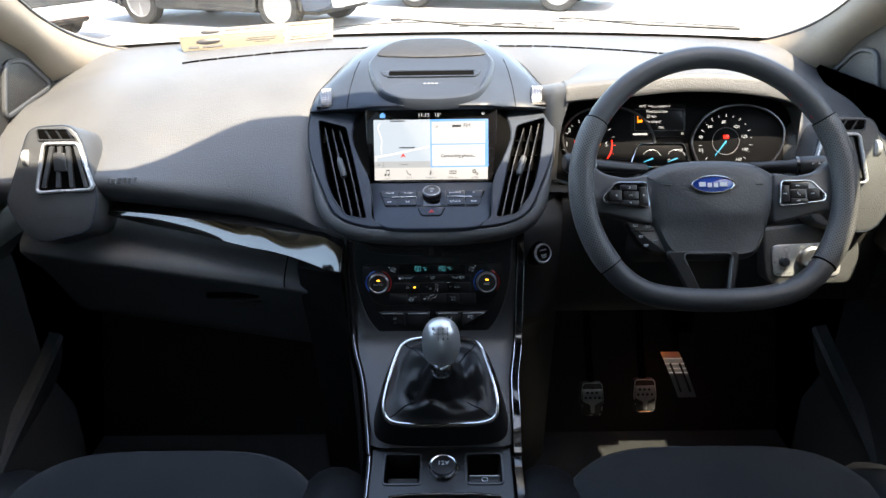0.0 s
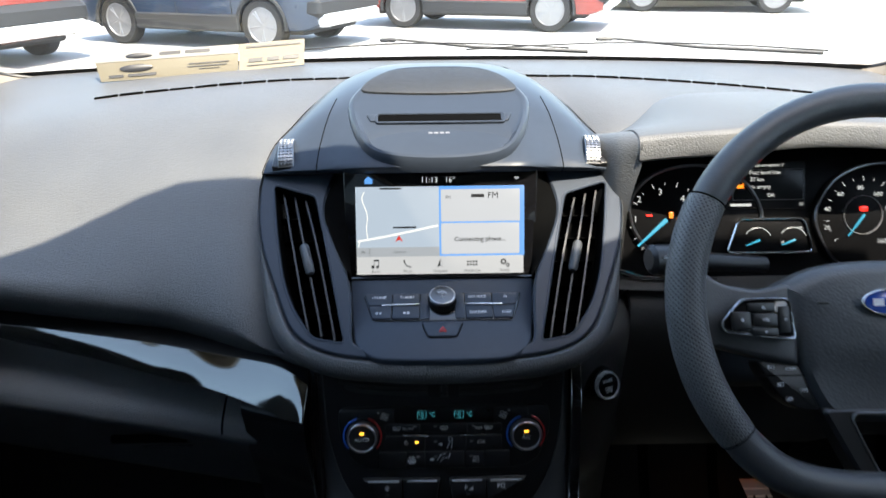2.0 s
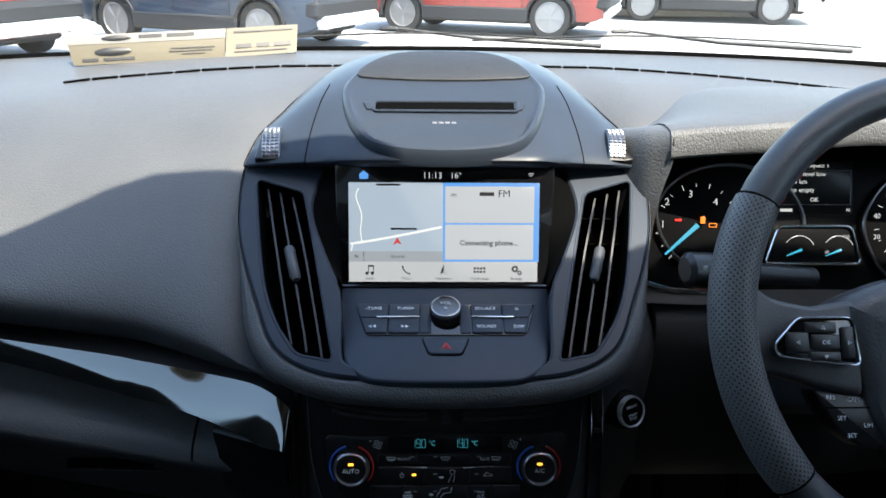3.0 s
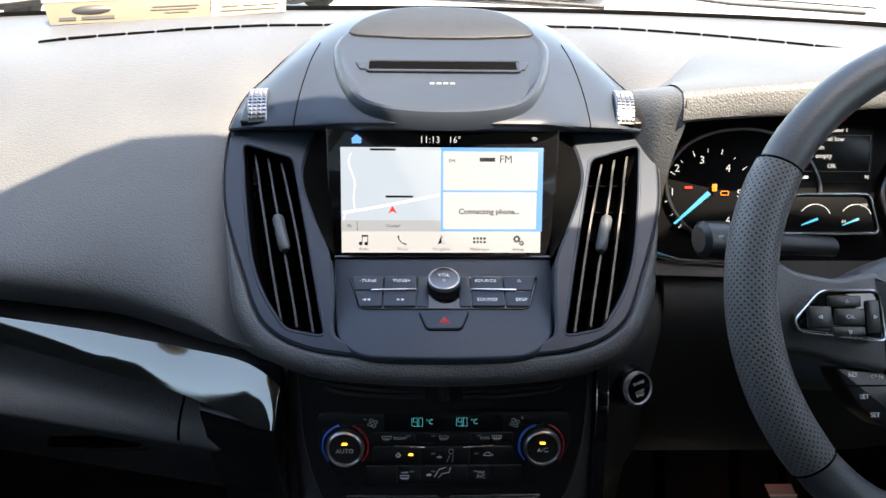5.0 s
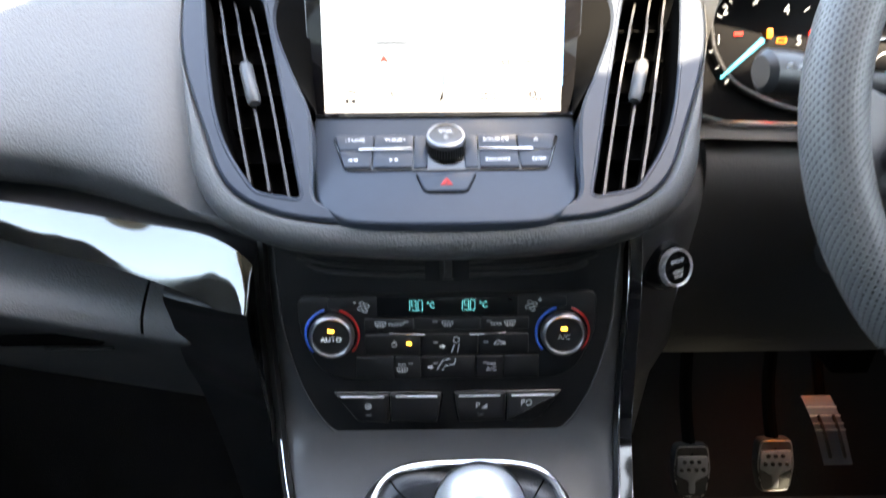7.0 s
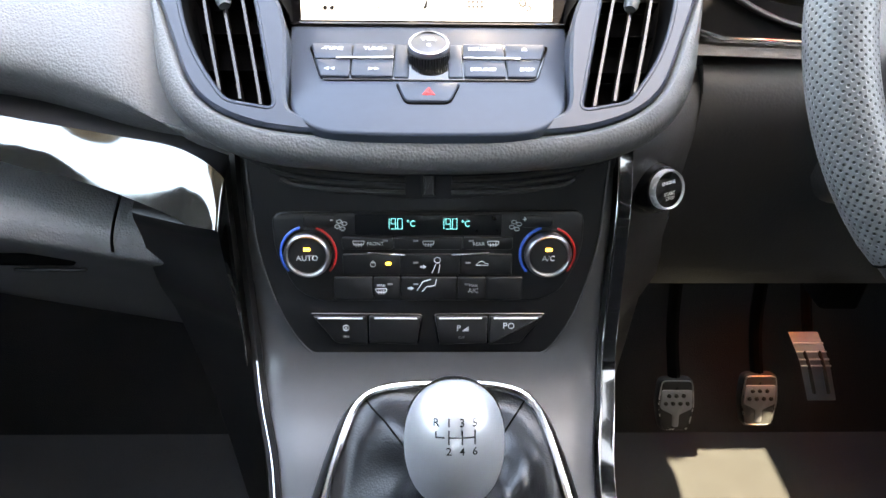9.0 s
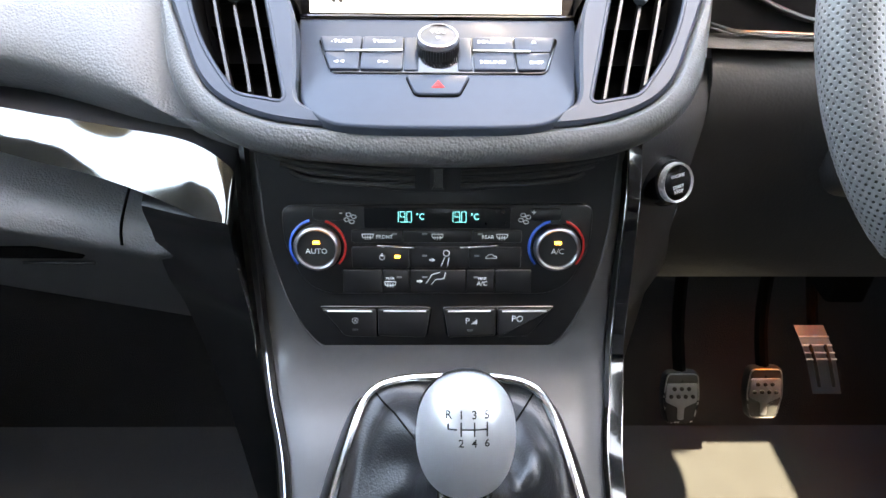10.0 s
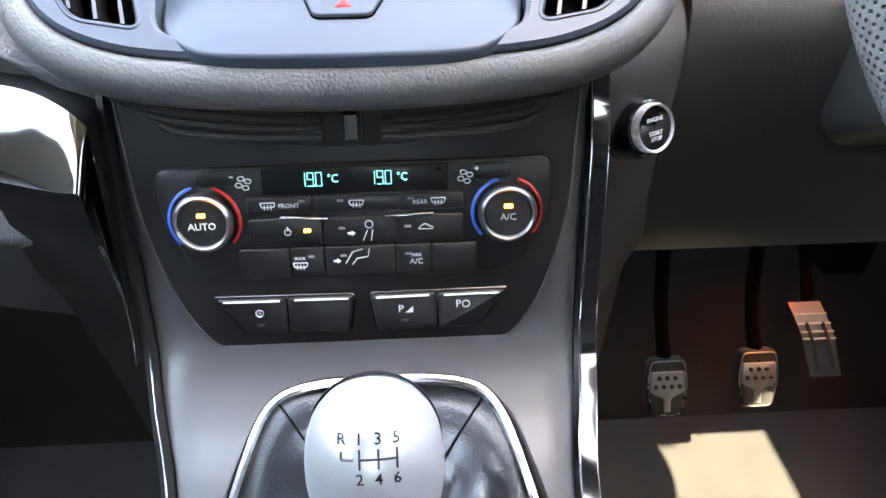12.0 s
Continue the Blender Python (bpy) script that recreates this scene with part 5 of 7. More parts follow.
        part("menu_icon", rim(gear, [(k * 0.0014 * math.cos(math.tau * i / 32), k * 0.0014 * math.sin(math.tau * i / 32)) for i in range(32)], at(SCREEN, u2, v2, 0.0009), 0.0004, 0.0004, 0.0001), UI_INK, s)
    return s


# ---- gear lever ----
def wrap(bm, tree, way, gap):
    """Lays flat characters onto a rounded body along a direction."""
    for v in bm.verts:
        place, normal, _, _ = tree.ray_cast(v.co - way * 0.05, way)
        if place is not None:
            v.co = place - way * gap


def build_gear():
    from mathutils.bvhtree import BVHTree
    g = thing("gear_lever", (0.013, 0.66, 0.39), "satin silver gear knob on a black leather boot", "gear lever")
    ring_o = flow([(0.0, 0.0665), (0.036, 0.0645), (0.055, 0.054), (0.0655, 0.026), (0.0735, -0.010), (0.0765, -0.036), (0.0715, -0.055), (0.052, -0.0635), (0.0, -0.0655), (-0.052, -0.0635), (-0.0715, -0.055), (-0.0765, -0.036), (-0.0735, -0.010), (-0.0655, 0.026), (-0.055, 0.054), (-0.036, 0.0645)], 4)
    n = len(ring_o)
    base = [[(p[0] * 1.20, p[1] * 1.14 - 0.004, -0.036) for p in ring_o], [(p[0] * 1.14, p[1] * 1.08 - 0.002, -0.018) for p in ring_o], [(p[0] * 1.06, p[1] * 1.03, -0.004) for p in ring_o], lift(grow(ring_o, 0.001), 0.0), lift(ring_o, -0.002)]
    part("boot_base", rings(base, GEAR), BLACK, g, "satin black plinth")
    part("boot_ring", tube([GEAR @ Vector((*p, 0.0012)) for p in grow(ring_o, -0.001)], 0.0031, 10, True), CHROME, g, "bright ring round the boot")
    neck = GEAR.inverted() @ Vector((0.013, 0.643, 0.440))
    loops = []
    for k in range(12):
        t = k / 11
        h = 0.001 + 0.010 * math.sin(math.pi * min(1, t * 1.25)) - 0.006 * math.sin(math.pi * min(1, t * 4)) + neck.z * step(0.45, 1.0, t) ** 1.3
        loop = []
        for i, p in enumerate(ring_o):
            a = math.atan2(p[1], p[0])
            f = (1 - t) ** 1.1
            wob = (0.0035 * math.sin(17 * t + 1.5 * math.sin(2 * a)) * step(0.2, 0.5, t) * (1 - t) * 2) + 0.016 * math.sin(math.pi * t) * (0.6 * math.sin(3 * a + 0.8) + 0.6 * math.sin(6 * a - 1.3 + 5 * t) * t)
            r = 0.011 * (1 - f)
            x = neck.x + (p[0] * 0.975 - neck.x) * f + r * math.cos(a)
            y = neck.y + (p[1] * 0.975 - neck.y) * f + r * math.sin(a)
            loop.append((x, y, h + wob + 0.004 * math.sin(math.pi * t) * noise.noise(Vector((x * 40, y * 40, 2)))))
        loops.append(loop)
    boot = part("boot", rings(loops, GEAR, cap_last=True), LEATHER, g, "creased black leather boot", angle=80)
    for i in (7, n - 7, 24, n - 24):
        part("seam", tube([GEAR @ (Vector(l[i]) + Vector((0, 0, 0.0005))) for l in loops[:7]], 0.0006, 5), DEEP, boot, "stitched seam")
    axis = Vector((0, 0.30, 0.954)).normalized()
    m = Matrix.Translation((0.013, 0.642, 0.434)) @ axis.to_track_quat("Z", "Y").to_matrix().to_4x4()
    part("collar", lathe([(0.0115, -0.004), (0.0135, 0.0), (0.0145, 0.006), (0.0140, 0.012), (0.0120, 0.0145)], m, 36), CHROME, g, "polished collar")
    prof = [(0.0001, 0.0130), (0.0135, 0.0135), (0.0178, 0.0160), (0.0216, 0.0225), (0.0239, 0.0315), (0.0245, 0.0415), (0.0232, 0.0525), (0.0196, 0.0615), (0.0136, 0.0680), (0.0070, 0.0710), (0.0001, 0.0720)]
    prof = [tuple(max(0.0001, c) for c in q) for q in flow([(a, b) for a, b in prof], 4, False)]
    knob = lathe(prof, m, 48)
    tree = BVHTree.FromBMesh(knob)
    way = Vector((0, 0.80, -0.60))
    mid = m @ Vector((0, 0, 0.042))
    across = Vector((0, 0.954, -0.30))
    shell = [(r * 1.02 + 0.0003, 0.042 + (z - 0.042) * 1.02) for r, z in prof]
    back = lathe(shell, m, 48)
    bmesh.ops.delete(back, geom=[f for f in back.faces if (f.calc_center_median() - mid).dot(across) < 0.0050], context="FACES")
    part("knob_back", back, DARK_METAL, g, "dark back of the knob", angle=60)
    face = part("knob", knob, KNOB_SILVER, g, "satin silver knob face", angle=60)
    pm = plane((0.0165, 0.6545, 0.4775), (0, 0.60, 0.80)) @ Matrix.Translation((-0.0034, 0.0046, 0)) @ Matrix.Diagonal((0.86, 0.86, 1, 1))
    for text, u, v in (("R", -0.0108, 0.0066), ("1", -0.0040, 0.0066), ("3", 0.0030, 0.0066), ("5", 0.0098, 0.0066), ("2", -0.0040, -0.0082), ("4", 0.0030, -0.0082), ("6", 0.0098, -0.0082)):
        ob = words(text, 0.0060, at(pm, u, v), UI_INK, face, "shift_mark", bold=0.012)
        bm = bmesh.new()
        bm.from_mesh(ob.data)
        wrap(bm, tree, way, 0.0006)
        bm.to_mesh(ob.data)
        bm.free()
    for pts in (((-0.0040, -0.0008), (0.0030, -0.0008), (0.0098, -0.0008)), ((-0.0108, 0.0022), (-0.0108, -0.0008), (-0.0062, -0.0008)), ((-0.0040, 0.0030), (-0.0040, -0.0044)), ((0.0030, 0.0030), (0.0030, -0.0044)), ((0.0098, 0.0030), (0.0098, -0.0044))):
        path = []
        for a, b in zip(pts, pts[1:]):
            for i in range(7):
                q = pm @ Vector((a[0] + (b[0] - a[0]) * i / 6, a[1] + (b[1] - a[1]) * i / 6, 0))
                hit, _, _, _ = tree.ray_cast(q - way * 0.05, way)
                if hit is not None:
                    path.append(hit)
        part("shift_line", tube(path, 0.00042, 5), UI_INK, face)
    return g


# ---- steering wheel ----
def build_wheel():
    w = thing("steering_wheel", WHEEL.translation, "black leather three-spoke steering wheel with a flat bottom", "steering wheel")
    pts = []
    for i in range(96):
        a = math.tau * i / 96
        x, y = 0.1735 * math.sin(a), 0.1735 * math.cos(a)
        if y < -0.11:
            y = -0.11 - 0.047 * math.tanh((-y - 0.11) / 0.047)
            x *= 1.0
        pts.append(Vector((x, y, 0)))
    for _ in range(2):
        pts = [(pts[i - 1] + 2 * pts[i] + pts[(i + 1) % 96]) / 4 for i in range(96)]
    world_pts = [WHEEL @ p for p in pts]
    # leather in sections: smooth above and below, perforated at the sides
    cuts = (16, 34, 62, 80)
    for a, b, mat, lab, fat in ((80, 112, RIM_LEATHER, "smooth leather section", 0.0147), (16, 34, PERFORATED, "perforated leather grip", 0.0164), (34, 62, RIM_LEATHER, "smooth leather section", 0.0152), (62, 80, PERFORATED, "perforated leather grip", 0.0164)):
        seq = [world_pts[i % 96] for i in range(a, b + 1)]
        k = len(seq)
        skin = tube(seq, [fat - 0.0006 * (1 if i in (0, k - 1) else 0) for i in range(k)], 18)
        part("rim_section", pitted(skin, seq, 18, 0.0030) if mat is PERFORATED else skin, mat, w, lab)
    for i in cuts:
        t = (world_pts[(i + 1) % 96] - world_pts[i - 1]).normalized()
        m = Matrix.Translation(world_pts[i]) @ t.to_track_quat("Z", "Y").to_matrix().to_4x4()
        part("joint", lathe([(0.0146, -0.0010), (0.0160, -0.0007), (0.0160, 0.0007), (0.0146, 0.0010)], m, 24), DEEP, w, "dark joint between the leather sections")
    # red stitching on the inner edge
    for j in range(10, 40):
        if j % 2:
            for i in (j, 96 - j):
                q = WHEEL @ (pts[i] * (1 - 0.0140 / pts[i].length) + Vector((0, 0, 0.004)))
                t = (world_pts[(i + 1) % 96] - world_pts[i - 1]).normalized()
                part("stitch", box(0.0012, 0.0012, 0.0050, Matrix.Translation(q) @ t.to_track_quat("Z", "Y").to_matrix().to_4x4()), RED_THREAD, w)
    hub = flow([(0.0, 0.037), (0.05, 0.033), (0.080, 0.020), (0.087, 0.008), (0.080, -0.035), (0.062, -0.082), (0.045, -0.096), (0.0, -0.0985), (-0.045, -0.096), (-0.066, -0.082), (-0.084, -0.035), (-0.091, 0.008), (-0.084, 0.020), (-0.05, 0.033)], 5)
    loops = [lift(grow(hub, -0.004), -0.05), lift(hub, -0.022), lift(grow(hub, -0.002), -0.012), lift(grow(hub, -0.007), -0.005)]
    for f in (0.80, 0.6, 0.4, 0.2, 0.03):
        loops.append([(p[0] * f - 0.001 * (1 - f), (p[1] + 0.03) * f - 0.03, -0.003 + 0.006 * (1 - f) - 0.004 * step(-0.035, -0.06, (p[1] + 0.03) * f - 0.03)) for p in hub])
    cover = part("airbag_cover", rings(loops, WHEEL, cap_first=True, cap_last=True), HUB_PAD, w, "grained airbag cover", angle=50)
    oval = [(0.0285 * math.cos(math.tau * i / 40), 0.0118 * math.sin(math.tau * i / 40)) for i in range(40)]
    bm_ = at(WHEEL, -0.0015, 0.0, 0.0012)
    badge = part("badge", plate([(x * 0.93, y * 0.88) for x, y in oval], bm_, 0.0035, 0.004, 0.0006), BADGE_BLUE, w, "blue oval badge with plain white strokes")
    part("badge_rim", rim(oval, [(x * 0.91, y * 0.84) for x, y in oval], bm_, 0.0042, 0.006, 0.0006), CHROME, badge)
    for u0, u1, v in ((-0.0190, -0.0100, 0.0), (-0.0080, -0.0020, -0.001), (0.0, 0.0060, -0.001), (0.0080, 0.0180, 0.0)):
        part("badge_stroke", bar(u0, v - 0.0030, u1, v + 0.0030, bm_, 0.0039), PRINT, badge)
    for s in (-1, 1):
        part("horn_mark", bar(s * 0.060 - 0.005, -0.001, s * 0.060 + 0.005, 0.001, WHEEL, 0.0015), BLACK, w)
        # side spokes with switch pads
        e = (lambda u, v: (s * u + (0.0015 if s > 0 else -0.0005), v))
        spoke = [e(0.078, 0.018), e(0.110, 0.012), e(0.140, 0.018), e(0.166, 0.040), e(0.170, 0.0), e(0.166, -0.052), e(0.150, -0.034), e(0.118, -0.042), e(0.078, -0.052)]
        part("spoke", plate(rounded(spoke, 0.008), WHEEL, -0.006, 0.022, 0.004), RIM_LEATHER, w, "leather-covered spoke")
        pad = rounded([e(0.0880, 0.0035), e(0.126, 0.0035), e(0.1435, -0.015), e(0.1415, -0.0215), e(0.0845, -0.0285)], 0.005)
        block = part("switch_pad", plate(pad, WHEEL, 0.0005, 0.01, 0.001), PIANO, w, "gloss black switch pad")
        part("pad_frame", rim(grow(pad, 0.0016), pad, WHEEL, 0.0020, 0.012, 0.0006), CHROME, block, "chrome frame")
        for u0, u1, v0, v1 in ((0.098, 0.118, -0.0185, -0.0075), (0.100, 0.122, -0.0065, 0.0010), (0.098, 0.120, -0.0260, -0.0195), (0.120, 0.136, -0.0205, -0.0060), (0.088, 0.0965, -0.0240, -0.0020)):
            part("button", plate(rounded([e(u0, v0), e(u1, v0), e(u1, v1), e(u0, v1)], 0.0015), WHEEL, 0.0022, 0.002, 0.0007), BLACK, block)
        if s < 0:
            words("OK", 0.0040, at(WHEEL, -0.1085, -0.013, 0.0025), PRINT, block)
            for u, v, a in ((-0.110, -0.0028, 0), (-0.109, -0.0228, 180), (-0.128, -0.013, 90), (-0.092, -0.013, -90)):
                tri = [(-0.0014, -0.001), (0.0014, -0.001), (0.0, 0.0016)]
                part("icon", rim(tri, [(x * 0.5, y * 0.5) for x, y in tri], at(WHEEL, u, v, 0.0023, a), 0.0003, 0.0004, 0.0001), PRINT, block)
        else:
            for u, v in ((0.092, -0.013), (0.128, -0.013), (0.109, -0.0025), (0.109, -0.0228)):
                part("icon", bar(u - 0.0025, v - 0.0004, u + 0.0025, v + 0.0004, WHEEL, 0.0026), PRINT, block)
            part("icon", tube([at(WHEEL, 0.110, -0.013, 0.0027) @ Vector(q) for q in ((-0.002, 0.002, 0), (-0.001, -0.001, 0), (0.002, -0.002, 0))], 0.0005, 5), PRINT, block)
    # speed control switches below the left pad
    low = [(-0.114, -0.046), (-0.078, -0.050), (-0.062, -0.088), (-0.082, -0.086), (-0.098, -0.074)]
    sc = part("speed_switch", plate(rounded(low, 0.005), WHEEL, -0.010, 0.02, 0.002), BLACK, w, "black speed control switches")
    for text, u, v in (("RES", -0.1015, -0.0515), ("CAN", -0.0855, -0.0530), ("SET", -0.0945, -0.0660), ("SET", -0.0880, -0.0780), ("LIM", -0.0760, -0.0710)):
        words(text, 0.0042, at(WHEEL, u, v, -0.0098), PRINT, sc)
    part("switch_gap", bar(-0.111, -0.0592, -0.074, -0.0580, WHEEL, -0.0095), DEEP, sc)
    # lower spoke: a tapering loop with a satin inlay
    outer = rounded([(-0.066, -0.085), (-0.031, -0.154), (0.021, -0.154), (0.034, -0.085)], 0.010, 6)
    inner = rounded([(-0.040, -0.092), (-0.0195, -0.139), (0.0135, -0.139), (0.0205, -0.092)], 0.006, 6)
    part("lower_spoke", rim(outer, inner, WHEEL, -0.004, 0.02, 0.003), BLACK, w, "satin black lower spoke")
    part("spoke_inlay", rim(grow(inner, 0.0036), grow(inner, 0.0014), WHEEL, -0.0028, 0.002, 0.0005), DARK_METAL, w, "satin metal inlay")
    # column shroud behind the wheel
    c = thing("steering_column", (0.372, 0.88, 0.60), "dark plastic shroud round the steering column", "steering column")
    loops = []
    for t in range(6):
        o = rounded([(-0.055, -0.060), (0.055, -0.060), (0.058, 0.035), (-0.058, 0.035)], 0.02)
        k = 0.8 + 0.25 * t / 5
        loops.append([(p[0] * k - 0.003, p[1] * k - 0.02, -0.045 - 0.035 * t) for p in o])
    part("shroud", rings(loops, WHEEL, cap_first=True, cap_last=True), HARD_DARK, c)
    for s in (-1, 1):
        st = thing("control_stalk", (0.372 + s * 0.17, 0.83, 0.64), "black control stalk beside the steering wheel", "stalk", "control stalks")
        root, tip = Vector((0.372 + s * 0.06, 0.865, 0.628)), Vector((0.372 + s * (0.185 if s < 0 else 0.19), 0.832 if s < 0 else 0.835, 0.650 if s < 0 else 0.640))
        path = [root.lerp(tip, t) for t in (0, 0.3, 0.6, 0.7, 0.85, 0.97, 1.0)]
        part("lever", tube([tuple(q) for q in path], [0.008, 0.0085, 0.010, 0.0145, 0.0155, 0.0145, 0.010], 14, squash=0.75), BLACK, st)
        part("end_ring", tube([tuple(root.lerp(tip, t)) for t in (0.66, 0.69)], 0.0150, 14, squash=0.75), PIANO, st)
        for k in range(3):
            q = root.lerp(tip, 0.78 + 0.06 * k) + Vector((0, -0.012, 0.008))
            part("mark", box(0.003, 0.0006, 0.0022, Matrix.Translation(q)), PRINT, st)
    return w


# ---- instrument cluster ----
def build_cluster():
    c = thing("instrument_cluster", CLUSTER.translation, "lit instrument cluster with two dials and a central display", "instrument cluster")
    C = CLUSTER
    part("backing", plate(rounded([(-0.195, -0.065), (0.185, -0.065), (0.185, 0.045), (0.15, 0.082), (-0.14, 0.082), (-0.195, 0.045)], 0.03), C, -0.004, 0.02, 0.001), DIAL, c, "dark backing")
    half = flow([(0.0245, 0.002), (0.0385, 0.0355), (0.062, 0.053), (0.091, 0.0605), (0.122, 0.0585), (0.148, 0.0485), (0.166, 0.030), (0.1705, 0.012), (0.164, -0.012), (0.145, -0.034), (0.10, -0.052), (0.062, -0.053), (0.04, -0.038)], 5)
    flip = [(-0.0085 - x, v) for x, v in half]
    for name, o in (("speedometer", half), ("rev_counter", flip)):
        dial = part(name, plate(grow(o, -0.002), C, 0.0, 0.004, 0.0005), DIAL, c, "black dial with pale figures")
        part("dial_rim", rim(grow(o, 0.0012), grow(o, -0.0022), C, 0.0032, 0.009, 0.001), DARK_METAL, dial, "bright dial rim")
        speed = name == "speedometer"
        mx, my = (0.0785, 0.0040) if speed else (-0.1370, 0.0005)
        m = C @ Matrix.Translation((mx, my, 0))
        ring_ = [(0.0215 * math.cos(math.tau * i / 40), 0.0215 * math.sin(math.tau * i / 40)) for i in range(40)]
        if speed:
            part("inner_ring", rim(ring_, grow(ring_, -0.0008), m, 0.0014, 0.002, 0.0003), GREY_PRINT, dial)
        a0, a1, count = (222, -42, 17) if speed else (228, -40, 15)
        for i in range(count):
            a = radians(a0 + (a1 - a0) * i / (count - 1))
            big = i % 2 == 0
            red = not speed and i > 11
            part("tick", box(0.0050 if big else 0.0032, 0.0008 if big else 0.0005, 0.0004, m @ pose(0.0400 * math.cos(a), 0.0400 * math.sin(a), 0.0006, 0, 0, math.degrees(a))), RED_LIT if red else WHITE_LIT, dial)
        figures = ((20, 0.0390, -0.0098), (40, 0.0390, 0.0108), (60, 0.0530, 0.0269), (80, 0.0750, 0.0335), (100, 0.0945, 0.0262), (120, 0.1070, 0.0108), (140, 0.1085, -0.0095), (160, 0.099, -0.025)) if speed else ((1, -0.172, 0.002), (2, -0.1680, 0.0238), (3, -0.1450, 0.0314), (4, -0.1205, 0.0240), (5, -0.1095, 0.0009), (6, -0.1190, -0.0247))
        for text, u, v in figures:
            words(str(text), 0.0070 if speed else 0.0098, at(C, u, v, 0.0008), WHITE_LIT, dial)
        tip = Vector((0.0610, -0.0190, 0.003)) if speed else Vector((-0.1700, -0.0270, 0.003))
        root = Vector((mx, my, 0.003))
        if not speed:
            root = Vector((-0.1385, 0.0015, 0.003))
        part("needle", tube([C @ tip, C @ root], [0.0011, 0.0024], 6, squash=0.5), NEEDLE, dial, "cyan needle")
        if speed:
            part("warning_lamp", plate(rounded([(0.0745, 0.0078), (0.0835, 0.0078), (0.0835, 0.0135), (0.0745, 0.0135)], 0.002), C, 0.0012, 0.001, 0.0002), RED_LIT, dial, "lit red lamp")
        else:
            part("warning_lamp", bar(-0.1605, 0.0052, -0.1535, 0.0074, C, 0.0012), RED_LIT, dial, "lit red lamp")
            part("warning_lamp", plate(rounded([(-0.1362, 0.0030), (-0.1318, 0.0030), (-0.1318, 0.0096), (-0.1362, 0.0096)], 0.0006), C, 0.0045, 0.001, 0.0002), ORANGE_LIT, dial, "lit orange fuel lamp")
            lamp = rounded([(-0.1268, -0.0008), (-0.1190, -0.0008), (-0.1190, 0.0034), (-0.1268, 0.0034)], 0.0012)
            part("warning_lamp", rim(lamp, grow(lamp, -0.0007), C, 0.0012, 0.0008, 0.0002), ORANGE_LIT, dial, "lit orange engine lamp")
            part("red_band", tube([m @ Vector((0.0365 * math.cos(radians(a)), 0.0365 * math.sin(radians(a)), 0.0008)) for a in (12, 0, -12, -24, -38)], 0.0010, 5), RED_LIT, dial)
    disp = part("display", plate(rounded([(-0.071, 0.012), (0.0145, 0.012), (0.0145, 0.0635), (-0.071, 0.0635)], 0.003), C, 0.0005, 0.003, 0.0005), DISPLAY, c, "dark message display")
    box_o = rounded([(-0.0655, 0.0215), (0.0125, 0.0215), (0.0125, 0.0555), (-0.0655, 0.0555)], 0.0008)
    part("message_frame", rim(box_o, grow(box_o, -0.0006), C, 0.0010, 0.0005, 0.0001), GREY_PRINT, disp)
    for text, u, v, size in (("Fuel level low", -0.0300, 0.0515, 0.0062), ("33 km", -0.0390, 0.0440, 0.0062), ("to empty", -0.0350, 0.0360, 0.0062), ("OK", -0.0235, 0.0265, 0.0058), ("16°C  Trip computer 1", -0.0340, 0.0596, 0.0052), ("N", 0.0100, 0.0165, 0.005)):
        words(text, size, at(C, u, v, 0.0008), WHITE_LIT, disp)
    part("odometer_bar", bar(-0.068, 0.0150, -0.045, 0.0178, C, 0.0009), WHITE_LIT, disp)
    pump = rounded([(-0.0610, 0.0345), (-0.0535, 0.0345), (-0.0535, 0.0450), (-0.0610, 0.0450)], 0.001)
    part("fuel_icon", rim(pump, grow(pump, -0.0010), C, 0.0011, 0.0005, 0.0001), ORANGE_LIT, disp)
    part("fuel_icon", bar(-0.0600, 0.0345, -0.0545, 0.0385, C, 0.0011), ORANGE_LIT, disp)
    sub = rounded([(-0.060, 0.0, 0.006), (0.0095, 0.0, 0.006), (0.019, -0.0345, 0.004), (-0.072, -0.0345, 0.004)], 0.005)
    small = part("small_gauge", plate(sub, C, 0.0045, 0.007, 0.0005), DIAL, c, "fuel and temperature gauges")
    part("small_rim", rim(grow(sub, 0.0024), sub, C, 0.0075, 0.012, 0.001), CHROME, small, "bright rim")
    for mx in (-0.0395, -0.0010):
        m = C @ Matrix.Translation((mx, -0.024, 0.004))
        arc = [m @ Vector((0.0155 * math.cos(radians(a)), 0.0155 * math.sin(radians(a)), 0.0010)) for a in range(25, 160, 15)]
        part("scale", tube(arc, 0.0004, 5), WHITE_LIT, small)
        part("needle", tube([m @ Vector((-0.013, -0.004, 0.002)), m @ Vector((0.002, 0.002, 0.002))], [0.0005, 0.0013], 6, squash=0.5), NEEDLE, small, "cyan needle")
    words("120", 0.0046, at(C, 0.0060, -0.0095, 0.0050), WHITE_LIT, small)
    words("60", 0.0040, at(C, -0.0125, -0.0245, 0.0050), WHITE_LIT, small)
    # binnacle
    b = thing("instrument_hood", (0.37, 1.0, 0.70), "dark grained hood over the instruments", "instrument hood")
    rows = []
    for i in range(33):
        t = -1 + i / 16
        x = 0.372 + (0.196 if t > 0 else 0.168) * t
        low = 0.724 - (0.018 * (-t) ** 1.3 if t < 0 else 0.030 * t ** 2.5)
        ly = 0.934 + 0.014 * step(0.4, 1.0, abs(t))
        back = 0.752 - 0.03 * abs(t) ** 3 - 0.012 * step(0.35, 1.0, -t)
